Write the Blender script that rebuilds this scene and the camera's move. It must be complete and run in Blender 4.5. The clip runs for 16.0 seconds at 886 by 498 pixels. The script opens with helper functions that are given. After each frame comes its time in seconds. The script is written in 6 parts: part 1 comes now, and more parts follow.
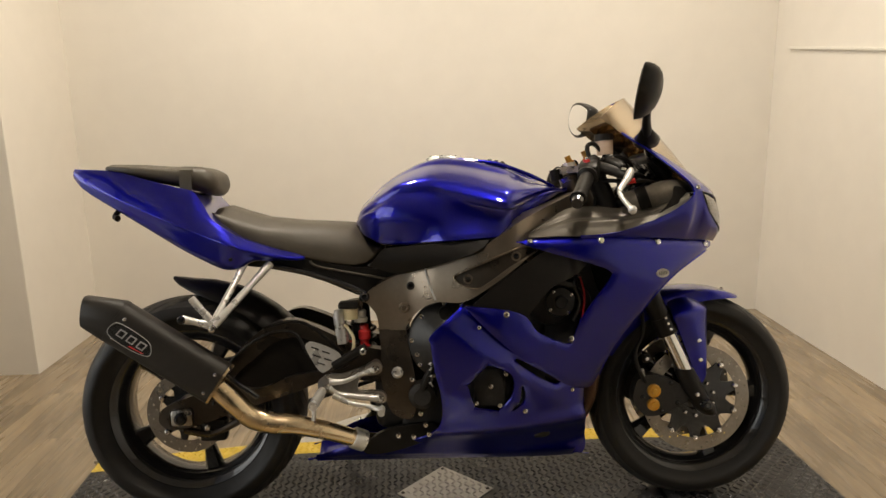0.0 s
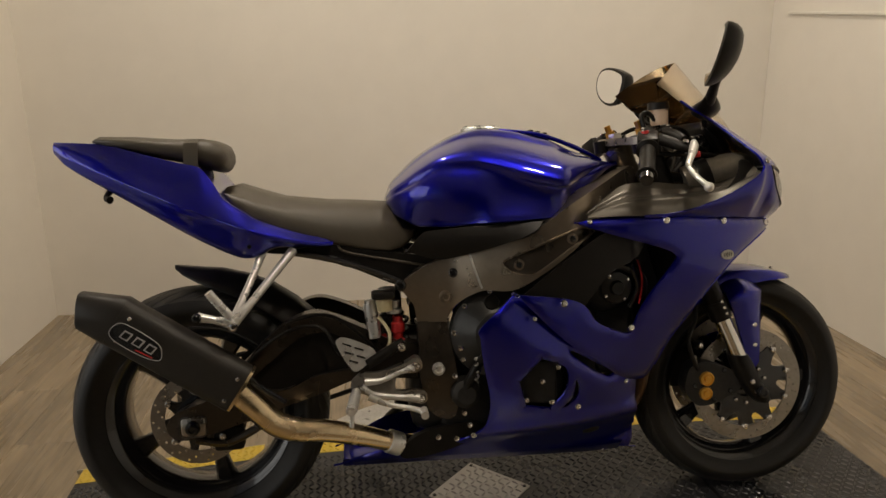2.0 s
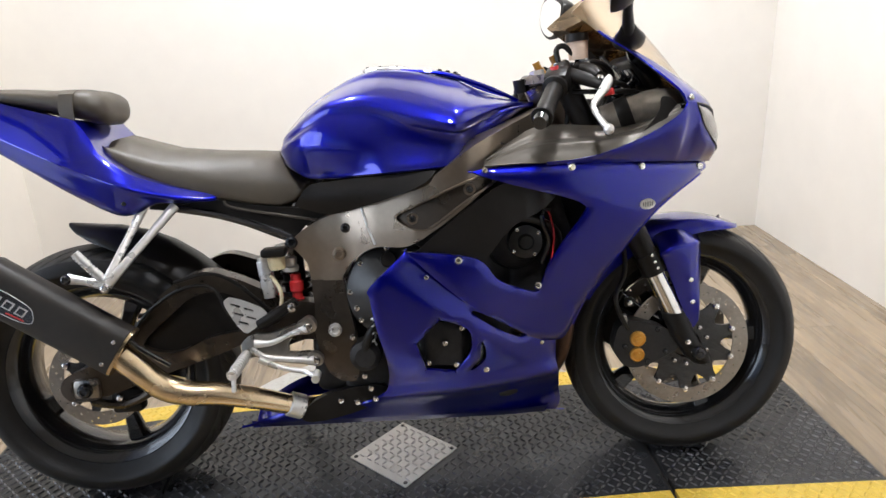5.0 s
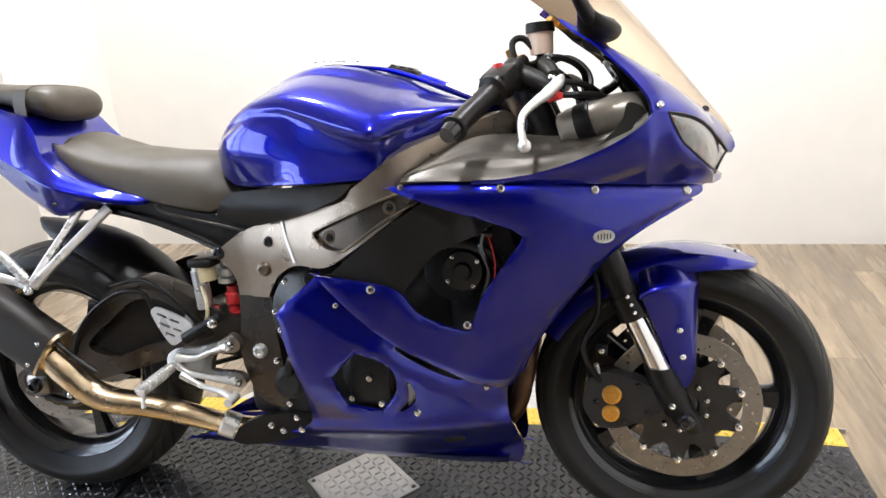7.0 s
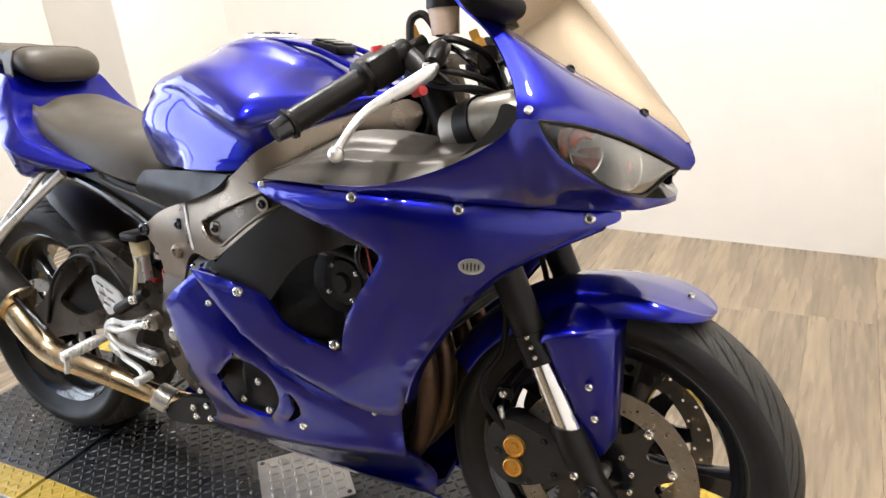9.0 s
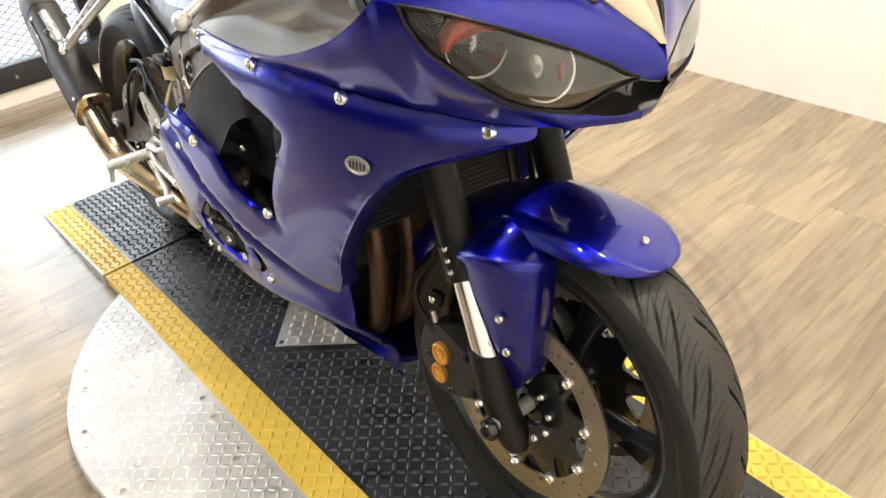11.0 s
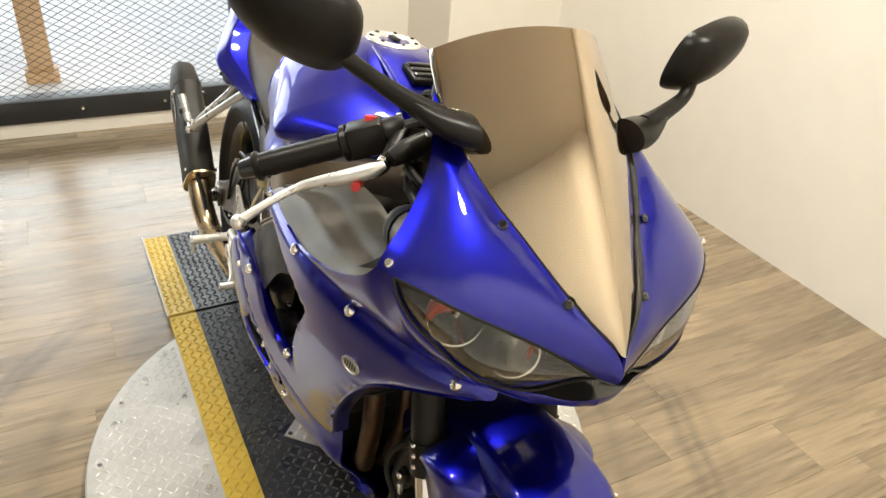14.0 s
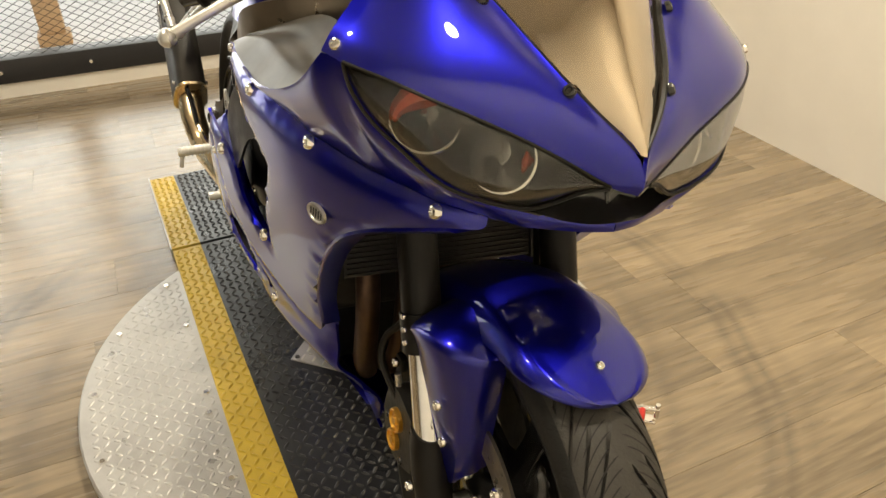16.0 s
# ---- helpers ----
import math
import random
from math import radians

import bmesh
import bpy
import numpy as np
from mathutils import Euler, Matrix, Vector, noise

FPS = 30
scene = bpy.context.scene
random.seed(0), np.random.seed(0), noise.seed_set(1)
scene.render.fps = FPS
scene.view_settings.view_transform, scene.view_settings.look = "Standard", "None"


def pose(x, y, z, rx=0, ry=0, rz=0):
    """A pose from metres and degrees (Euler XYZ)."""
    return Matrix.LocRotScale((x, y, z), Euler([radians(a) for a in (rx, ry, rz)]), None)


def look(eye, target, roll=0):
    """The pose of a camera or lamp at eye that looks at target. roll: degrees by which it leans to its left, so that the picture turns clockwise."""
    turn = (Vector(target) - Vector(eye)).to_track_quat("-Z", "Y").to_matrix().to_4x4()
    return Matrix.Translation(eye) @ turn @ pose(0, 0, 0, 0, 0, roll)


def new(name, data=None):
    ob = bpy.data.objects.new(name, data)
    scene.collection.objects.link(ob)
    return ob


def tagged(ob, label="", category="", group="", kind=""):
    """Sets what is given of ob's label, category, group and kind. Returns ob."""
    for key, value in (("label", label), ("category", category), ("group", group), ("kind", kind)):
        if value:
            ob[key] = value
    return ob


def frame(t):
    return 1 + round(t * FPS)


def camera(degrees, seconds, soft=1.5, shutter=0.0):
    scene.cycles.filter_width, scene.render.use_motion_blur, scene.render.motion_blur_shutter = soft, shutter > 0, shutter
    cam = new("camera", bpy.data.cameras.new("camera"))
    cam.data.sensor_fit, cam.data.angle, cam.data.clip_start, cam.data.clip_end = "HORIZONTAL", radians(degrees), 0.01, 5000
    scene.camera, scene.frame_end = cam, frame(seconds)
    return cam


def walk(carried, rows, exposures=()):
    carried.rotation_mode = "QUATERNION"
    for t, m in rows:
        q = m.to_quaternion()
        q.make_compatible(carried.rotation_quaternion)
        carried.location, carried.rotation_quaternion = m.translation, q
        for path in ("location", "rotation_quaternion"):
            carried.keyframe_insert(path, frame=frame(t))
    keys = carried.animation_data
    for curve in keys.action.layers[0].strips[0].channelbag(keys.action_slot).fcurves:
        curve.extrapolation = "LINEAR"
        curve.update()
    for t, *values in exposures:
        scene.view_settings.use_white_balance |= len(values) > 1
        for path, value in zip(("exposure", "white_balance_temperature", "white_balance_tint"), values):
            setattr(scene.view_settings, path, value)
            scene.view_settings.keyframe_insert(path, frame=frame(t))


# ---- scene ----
cam = camera(64.0, 16.0)
PATH = [
    (0, (0.622, -1.86, 1.125), (0.695, 0.093, 0.7), -1.1),
    (0.5, (0.628, -1.792, 1.116), (0.6, 0.152, 0.649), -2.3),
    (1, (0.6, -1.757, 1.113), (0.551, 0.181, 0.62), -1.3),
    (1.5, (0.527, -1.691, 1.118), (0.665, 0.24, 0.614), -1.0),
    (2, (0.392, -1.647, 1.121), (0.627, 0.271, 0.605), -0.7),
    (2.5, (0.328, -1.62, 1.102), (0.597, 0.268, 0.502), 2.6),
    (3, (0.329, -1.598, 1.099), (0.669, 0.262, 0.448), 2.8),
    (3.5, (0.379, -1.608, 1.093), (0.745, 0.25, 0.449), 2.0),
    (4, (0.479, -1.611, 1.098), (0.8, 0.266, 0.487), -1.5),
    (4.5, (0.621, -1.587, 1.106), (0.781, 0.312, 0.499), -2.0),
    (5, (0.757, -1.556, 1.097), (0.824, 0.33, 0.435), -2.9),
    (5.2, (0.789, -1.531, 1.094), (0.843, 0.356, 0.433), -3.7),
    (7.3, (1.286, -1.275, 1.084), (0.795, 0.537, 0.395), -4.6),
    (7.5, (1.327, -1.258, 1.084), (0.798, 0.546, 0.4), -4.9),
    (8, (1.443, -1.152, 1.083), (0.848, 0.633, 0.405), -4.5),
    (8.5, (1.553, -1.016, 1.085), (0.798, 0.666, 0.309), -1.9),
    (9, (1.642, -0.937, 1.077), (0.716, 0.656, 0.3), -4.9),
    (9.5, (1.778, -0.856, 1.066), (0.639, 0.526, 0.175), -4.6),
    (10, (1.836, -0.784, 1.061), (0.635, 0.469, 0.068), -3.2),
    (10.2, (1.838, -0.738, 1.061), (0.625, 0.471, 0.029), -4.8),
    (12.3, (1.936, -0.349, 1.192), (0.598, 0.324, -0.134), -3.6),
    (12.5, (1.931, -0.348, 1.216), (0.587, 0.344, -0.094), -2.6),
    (13, (1.934, -0.366, 1.271), (0.544, 0.434, 0.076), 1.4),
    (13.5, (1.932, -0.399, 1.309), (0.48, 0.427, 0.21), 3.7),
    (14, (1.927, -0.413, 1.323), (0.432, 0.4, 0.273), 4.5),
    (14.5, (1.928, -0.409, 1.326), (0.42, 0.415, 0.303), 4.7),
    (15, (1.926, -0.4, 1.265), (0.449, 0.42, 0.194), 3.0),
    (15.5, (1.917, -0.371, 1.179), (0.416, 0.449, 0.142), 1.4),
    (16, (1.919, -0.32, 1.083), (0.399, 0.371, -0.019), -0.6),
]
EXPOSURES = [(0.0, -0.84, 6950, 10), (1.0, -1.45, 7050, 11), (2.0, -1.47, 7100, 11), (3.0, -0.75, 6300, 11), (3.5, -0.4, 5900, 11), (4.2, -0.1, 5650, 11), (5.0, -0.05, 5500, 11), (7.5, 0.27, 5480, 11), (9.0, 0.17, 5750, 11), (10.0, 0.38, 5980, 10), (12.5, 0.22, 6250, 7), (13.5, 0.0, 6350, 6), (14.5, -0.28, 6600, 5), (15.0, -0.34, 6850, 5), (16.0, -0.42, 7350, 6)]
walk(cam, [(t, look(eye, target, roll)) for t, eye, target, roll in PATH], EXPOSURES)

# ---- light ----
world = bpy.data.worlds.new("world")
scene.world = world
world.use_nodes = True
_wn = world.node_tree.nodes
_sky = _wn.new("ShaderNodeTexSky")
_sky.sky_type, _sky.sun_disc = "NISHITA", False
_sky.sun_elevation, _sky.sun_rotation = radians(38), radians(250)
world.node_tree.links.new(_sky.outputs[0], _wn["Background"].inputs[0])
_wn["Background"].inputs[1].default_value = 0.07


# ---- materials ----
def material(name, color, rough=0.5, metal=0.0, vary=0.0, scale=8.0, bump=0.0, bump_scale=60.0, coat=0.0, flake=0.0, spread=0.0, stretch=(1, 1, 1), rough_vary=0.0):
    """A surface with blotches of two sizes, a fine relief and an uneven gloss. spread: how far single pieces differ."""
    m = bpy.data.materials.new(name)
    m.use_nodes = True
    nt = m.node_tree
    p = nt.nodes["Principled BSDF"]
    p.inputs["Base Color"].default_value = (*color, 1)
    p.inputs["Roughness"].default_value = rough
    p.inputs["Metallic"].default_value = metal
    p.inputs["Coat Weight"].default_value = coat
    p.inputs["Coat Roughness"].default_value = 0.03
    co = nt.nodes.new("ShaderNodeTexCoord")
    mp = nt.nodes.new("ShaderNodeMapping")
    mp.inputs["Scale"].default_value = stretch
    nt.links.new(co.outputs["Object"], mp.inputs[0])

    def noise_node(s, detail=4.0):
        n = nt.nodes.new("ShaderNodeTexNoise")
        n.inputs["Scale"].default_value, n.inputs["Detail"].default_value = s, detail
        nt.links.new(mp.outputs[0], n.inputs["Vector"])
        return n
    if vary or spread:
        big, small = noise_node(scale), noise_node(scale * 7.3, 6.0)
        add = nt.nodes.new("ShaderNodeMath")
        add.operation = "ADD"
        nt.links.new(big.outputs["Fac"], add.inputs[0])
        nt.links.new(small.outputs["Fac"], add.inputs[1])
        rng = nt.nodes.new("ShaderNodeMapRange")
        rng.inputs["From Min"].default_value, rng.inputs["From Max"].default_value = 0.6, 1.4
        rng.inputs["To Min"].default_value, rng.inputs["To Max"].default_value = 1 - vary, 1 + vary
        nt.links.new(add.outputs[0], rng.inputs[0])
        val = rng.outputs[0]
        if spread:
            info = nt.nodes.new("ShaderNodeObjectInfo")
            r2 = nt.nodes.new("ShaderNodeMapRange")
            r2.inputs["To Min"].default_value, r2.inputs["To Max"].default_value = 1 - spread, 1 + spread
            nt.links.new(info.outputs["Random"], r2.inputs[0])
            mul = nt.nodes.new("ShaderNodeMath")
            mul.operation = "MULTIPLY"
            nt.links.new(val, mul.inputs[0])
            nt.links.new(r2.outputs[0], mul.inputs[1])
            val = mul.outputs[0]
        hsv = nt.nodes.new("ShaderNodeHueSaturation")
        hsv.inputs["Color"].default_value = (*color, 1)
        nt.links.new(val, hsv.inputs["Value"])
        nt.links.new(hsv.outputs[0], p.inputs["Base Color"])
    if rough_vary:
        n = noise_node(scale * 2.1, 5.0)
        rr = nt.nodes.new("ShaderNodeMapRange")
        rr.inputs["From Min"].default_value, rr.inputs["From Max"].default_value = 0.3, 0.7
        rr.inputs["To Min"].default_value, rr.inputs["To Max"].default_value = max(0.02, rough - rough_vary), rough + rough_vary
        nt.links.new(n.outputs["Fac"], rr.inputs[0])
        nt.links.new(rr.outputs[0], p.inputs["Roughness"])
    if bump:
        n = noise_node(bump_scale, 6.0)
        b = nt.nodes.new("ShaderNodeBump")
        b.inputs["Strength"].default_value, b.inputs["Distance"].default_value = bump, 0.002
        nt.links.new(n.outputs["Fac"], b.inputs["Height"])
        nt.links.new(b.outputs[0], p.inputs["Normal"])
    return m


def glowing(name, color, strength):
    m = bpy.data.materials.new(name)
    m.use_nodes = True
    p = m.node_tree.nodes["Principled BSDF"]
    p.inputs["Base Color"].default_value = (0.8, 0.8, 0.8, 1)
    p.inputs["Emission Color"].default_value = (*color, 1)
    p.inputs["Emission Strength"].default_value = strength
    return m


WALL = material("wall_paint", (0.80, 0.76, 0.69), 0.6, vary=0.03, scale=1.3, bump=0.12, bump_scale=220)
CEIL = material("ceiling_paint", (0.74, 0.71, 0.66), 0.8, vary=0.03, scale=2, bump=0.1, bump_scale=90)
BASEBOARD = material("baseboard_paint", (0.78, 0.75, 0.68), 0.45, vary=0.04, scale=6)
OAK = material("oak_plank", (0.255, 0.193, 0.12), 0.27, vary=0.60, scale=1.3, bump=0.03, bump_scale=40, spread=0.14, stretch=(8, 0.6, 1), rough_vary=0.07, coat=0.6)
OAK.node_tree.nodes["Principled BSDF"].inputs["Coat Roughness"].default_value = 0.22
def scuffed(m, cx, cy):
    """Adds rubber scuffs: broken dark rings where tyres have turned on the floor."""
    nt = m.node_tree
    p = nt.nodes["Principled BSDF"]
    base = p.inputs["Base Color"].links[0].from_socket
    geo = nt.nodes.new("ShaderNodeNewGeometry")
    off = nt.nodes.new("ShaderNodeVectorMath")
    off.operation = "SUBTRACT"
    off.inputs[1].default_value = (cx, cy, FLOOR_LEVEL)
    nt.links.new(geo.outputs["Position"], off.inputs[0])
    length = nt.nodes.new("ShaderNodeVectorMath")
    length.operation = "LENGTH"
    nt.links.new(off.outputs[0], length.inputs[0])
    n = nt.nodes.new("ShaderNodeTexNoise")
    n.inputs["Scale"].default_value, n.inputs["Detail"].default_value = 2.2, 5.0
    nt.links.new(geo.outputs["Position"], n.inputs["Vector"])
    wob = nt.nodes.new("ShaderNodeMath")
    wob.operation = "MULTIPLY_ADD"
    wob.inputs[1].default_value = 0.10
    nt.links.new(n.outputs["Fac"], wob.inputs[0])
    nt.links.new(length.outputs["Value"], wob.inputs[2])
    ramp_ = nt.nodes.new("ShaderNodeValToRGB")
    el = ramp_.color_ramp.elements
    el[0].position, el[0].color = 0.0, (0, 0, 0, 1)
    el[1].position, el[1].color = 1.0, (0, 0, 0, 1)
    for pos, v in ((0.365, 0), (0.380, 0.5), (0.395, 0.1), (0.455, 0.0), (0.468, 0.75), (0.480, 0.25), (0.488, 0.8), (0.500, 0.0), (0.515, 0.35), (0.53, 0.0)):
        k = el.new(pos)
        k.color = (v, v, v, 1)
    half = nt.nodes.new("ShaderNodeMath")
    half.operation = "MULTIPLY"
    half.inputs[1].default_value = 0.5
    nt.links.new(wob.outputs[0], half.inputs[0])
    nt.links.new(half.outputs[0], ramp_.inputs[0])
    n2 = nt.nodes.new("ShaderNodeTexNoise")
    n2.inputs["Scale"].default_value, n2.inputs["Detail"].default_value = 3.1, 6.0
    nt.links.new(geo.outputs["Position"], n2.inputs["Vector"])
    gate = nt.nodes.new("ShaderNodeMapRange")
    gate.inputs["From Min"].default_value, gate.inputs["From Max"].default_value = 0.34, 0.52
    gate.inputs["To Max"].default_value = 0.6
    nt.links.new(n2.outputs["Fac"], gate.inputs[0])
    amt = nt.nodes.new("ShaderNodeMath")
    amt.operation = "MULTIPLY"
    nt.links.new(ramp_.outputs[0], amt.inputs[0])
    nt.links.new(gate.outputs[0], amt.inputs[1])
    mix = nt.nodes.new("ShaderNodeMixRGB")
    mix.inputs[2].default_value = (0.05, 0.04, 0.03, 1)
    nt.links.new(amt.outputs[0], mix.inputs[0])
    nt.links.new(base, mix.inputs[1])
    nt.links.new(mix.outputs[0], p.inputs["Base Color"])


FLOOR_LEVEL = -0.045
scuffed(OAK, 0.70, 0.02)
SUBFLOOR = material("plank_joint", (0.20, 0.15, 0.095), 0.7)
LOW_BOUNCE_WALL = material("dark_wall_against_bounce", (0.06, 0.055, 0.05), 0.6, vary=0.2, scale=1.5)
TREAD_BLACK = material("black_tread_paint", (0.020, 0.0205, 0.022), 0.32, vary=0.35, scale=5, bump=0.15, bump_scale=180, rough_vary=0.12)
# deck and ramp lugs: their sheen is put in as a lighter black
TREAD_SHEEN = material("black_lug_with_sheen", (0.050, 0.050, 0.052), 0.30, metal=0.3, vary=0.4, scale=8, bump=0.1, bump_scale=180, rough_vary=0.1)
TREAD_YELLOW = material("yellow_tread_paint", (0.62, 0.43, 0.05), 0.42, vary=0.14, scale=7, bump=0.15, bump_scale=160, rough_vary=0.1)
TREAD_STEEL = material("steel_tread", (0.48, 0.465, 0.44), 0.38, metal=0.5, vary=0.12, scale=6, bump=0.12, bump_scale=150, rough_vary=0.12)
DARK_STEEL = material("dark_steel_edge", (0.06, 0.055, 0.05), 0.5, metal=0.4, vary=0.3, scale=9)
BLACK_FRAME = material("black_window_frame", (0.018, 0.018, 0.02), 0.45, vary=0.2, scale=9)
CHROME = material("bright_chrome", (0.82, 0.80, 0.77), 0.12, metal=1.0, vary=0.05, scale=30, rough_vary=0.05)


# ---- builders ----
def link_mesh(name, verts, faces, mat, parent=None, label="", smooth=True, place=None, sharp=40):
    me = bpy.data.meshes.new(name)
    me.from_pydata([tuple(v) for v in verts], [], [tuple(f) for f in faces])
    me.materials.append(mat)
    if smooth:
        me.polygons.foreach_set("use_smooth", [True] * len(me.polygons))
        me.set_sharp_from_angle(angle=radians(sharp))
    me.update()
    ob = new(name, me)
    if parent:
        ob.parent = parent
    if place:
        ob.matrix_basis = place
    if label:
        ob["label"] = label
    return ob


def part(name, bm, mat, parent=None, label="", smooth=True, place=None, sharp=40):
    """Links a bmesh as one mesh object under a thing or a part."""
    bmesh.ops.recalc_face_normals(bm, faces=bm.faces)
    me = bpy.data.meshes.new(name)
    bm.to_mesh(me)
    bm.free()
    me.materials.append(mat)
    if smooth:
        me.polygons.foreach_set("use_smooth", [True] * len(me.polygons))
        me.set_sharp_from_angle(angle=radians(sharp))
    ob = new(name, me)
    if parent:
        ob.parent = parent
    if place:
        ob.matrix_basis = place
    if label:
        ob["label"] = label
    return ob


def thing(name, m, label, category, kind="", group=""):
    ob = new(name)
    ob.empty_display_size = 0.1
    ob.matrix_basis = m
    return tagged(ob, label, category, group, kind)


def box(bm, x0, x1, y0, y1, z0, z1, bevel=0.0, seg=2):
    r = bmesh.ops.create_cube(bm, size=1.0)
    vs = r["verts"]
    bmesh.ops.scale(bm, vec=(x1 - x0, y1 - y0, z1 - z0), verts=vs)
    bmesh.ops.translate(bm, vec=((x0 + x1) / 2, (y0 + y1) / 2, (z0 + z1) / 2), verts=vs)
    if bevel:
        es = list({e for v in vs for e in v.link_edges})
        bmesh.ops.bevel(bm, geom=es, offset=bevel, segments=seg, affect="EDGES", profile=0.5)
    return bm


def boxed(*a, **k):
    return box(bmesh.new(), *a, **k)


def cyl(bm, a, b, r0, r1=None, seg=20, caps=True):
    """A round bar from a to b."""
    a, b = Vector(a), Vector(b)
    d = b - a
    m = Matrix.Translation((a + b) / 2) @ d.to_track_quat("Z", "Y").to_matrix().to_4x4()
    bmesh.ops.create_cone(bm, cap_ends=caps, segments=seg, radius1=r0, radius2=r0 if r1 is None else r1, depth=d.length, matrix=m)
    return bm


def lathe(bm, profile, seg, m=None, closed=False):
    """Turns (radius, height) pairs about z."""
    rings = []
    for k in range(seg):
        c, s = math.cos(2 * math.pi * k / seg), math.sin(2 * math.pi * k / seg)
        rings.append([bm.verts.new((m @ Vector((r * c, r * s, h))) if m else (r * c, r * s, h)) for r, h in profile])
    n = len(profile)
    for k in range(seg):
        p, q = rings[k], rings[(k + 1) % seg]
        for i in range(n if closed else n - 1):
            j = (i + 1) % n
            bm.faces.new((p[i], q[i], q[j], p[j]))
    return bm


def loft(bm, rings, caps=True, closed=True):
    """Skins rings of equal length."""
    vs = [[bm.verts.new(p) for p in r] for r in rings]
    n = len(rings[0])
    for a, b in zip(vs, vs[1:]):
        for i in range(n if closed else n - 1):
            j = (i + 1) % n
            bm.faces.new((a[i], a[j], b[j], b[i]))
    if caps and closed:
        bm.faces.new(vs[0][::-1])
        bm.faces.new(vs[-1])
    return bm


def spline(points, n, closed=False):
    """n places evenly along a smooth curve (Catmull-Rom) through the points."""
    ps = [Vector(p) for p in points]
    k = len(ps)
    out = []
    spans = k if closed else k - 1
    for s in range(n):
        u = s * spans / (n if closed else n - 1)
        i = min(int(u), spans - 1)
        f = u - i
        if closed:
            a, b, c, d = (ps[(i + q) % k] for q in (-1, 0, 1, 2))
        else:
            a, b, c, d = ps[max(i - 1, 0)], ps[i], ps[i + 1], ps[min(i + 2, k - 1)]
        out.append(0.5 * (2 * b + (c - a) * f + (2 * a - 5 * b + 4 * c - d) * f * f + (3 * b - a - 3 * c + d) * f ** 3))
    return out


def tube(bm, points, radius, seg=12, steps=None, caps=True):
    """A round hose or bar along a smooth curve; radius may be a list that is spread along it."""
    path = spline(points, steps or max(8, 6 * len(points)))
    rs = radius if isinstance(radius, (list, tuple)) else [radius, radius]
    rings, side = [], None
    for i, p in enumerate(path):
        t = (path[min(i + 1, len(path) - 1)] - path[max(i - 1, 0)]).normalized()
        if side is None:
            side = t.orthogonal().normalized()
        side = (side - t * side.dot(t)).normalized()
        up = t.cross(side)
        u = i / (len(path) - 1) * (len(rs) - 1)
        k = min(int(u), len(rs) - 2)
        r = rs[k] + (rs[k + 1] - rs[k]) * (u - k)
        rings.append([p + r * (math.cos(2 * math.pi * q / seg) * side + math.sin(2 * math.pi * q / seg) * up) for q in range(seg)])
    return loft(bm, rings, caps)


def prism(bm, outline, m, depth):
    """A plate: a 2D outline, pushed out along m's z by depth."""
    a = [bm.verts.new(m @ Vector((x, y, 0))) for x, y in outline]
    b = [bm.verts.new(m @ Vector((x, y, depth))) for x, y in outline]
    bm.faces.new(a[::-1])
    bm.faces.new(b)
    n = len(a)
    for i in range(n):
        bm.faces.new((a[i], a[(i + 1) % n], b[(i + 1) % n], b[i]))
    return bm


# ---- room ----
FLOOR_Z, BACK_Y, RIGHT_X, LEFT_X, FRONT_Y, CEIL_Z = -0.045, 1.77, 2.45, -1.52, -6.0, 2.75
tagged(part("wall_back", boxed(-1.057, RIGHT_X + 0.12, BACK_Y, BACK_Y + 0.12, FLOOR_Z - 0.02, CEIL_Z), WALL, smooth=False), "plain cream painted wall behind the motorcycle", "wall", kind="structure")
tagged(part("wall_right", boxed(RIGHT_X, RIGHT_X + 0.12, FRONT_Y, BACK_Y - 0.002, FLOOR_Z - 0.02, CEIL_Z), WALL, smooth=False), "plain cream painted side wall", "wall", kind="structure")
tagged(part("wall_corner", boxed(LEFT_X - 0.12, -1.057, 1.15, BACK_Y + 0.12, FLOOR_Z - 0.02, CEIL_Z, 0.004), WALL, smooth=False), "cream painted projecting wall corner", "wall", kind="structure")
# unseen wall; its dark colour keeps bounce light off the near side
tagged(part("wall_front", boxed(LEFT_X - 0.12, RIGHT_X + 0.12, FRONT_Y - 0.12, FRONT_Y - 0.002, FLOOR_Z - 0.02, CEIL_Z), LOW_BOUNCE_WALL, smooth=False), "unseen front wall, coloured dark to hold back bounce light", "wall", kind="structure")
tagged(part("ceiling", boxed(LEFT_X - 0.12, RIGHT_X + 0.12, FRONT_Y - 0.12, BACK_Y + 0.12, CEIL_Z, CEIL_Z + 0.1), CEIL, smooth=False), "white painted ceiling", "ceiling", kind="structure")

# the window wall: a low wall, a black sill, meshed panes, a head
WIN_Y0, WIN_Y1, SILL_Z, HEAD_Z = -4.6, 0.31, 0.075, 2.3
bm = boxed(LEFT_X - 0.12, LEFT_X, FRONT_Y, 1.148, FLOOR_Z - 0.02, SILL_Z)
box(bm, LEFT_X - 0.12, LEFT_X, FRONT_Y, 1.148, HEAD_Z, CEIL_Z - 0.002)
box(bm, LEFT_X - 0.12, LEFT_X, WIN_Y1, 1.148, SILL_Z, HEAD_Z)
box(bm, LEFT_X - 0.12, LEFT_X, FRONT_Y, WIN_Y0, SILL_Z, HEAD_Z)
tagged(part("wall_window", bm, WALL, smooth=False), "cream wall with a wide window opening", "wall", kind="structure")

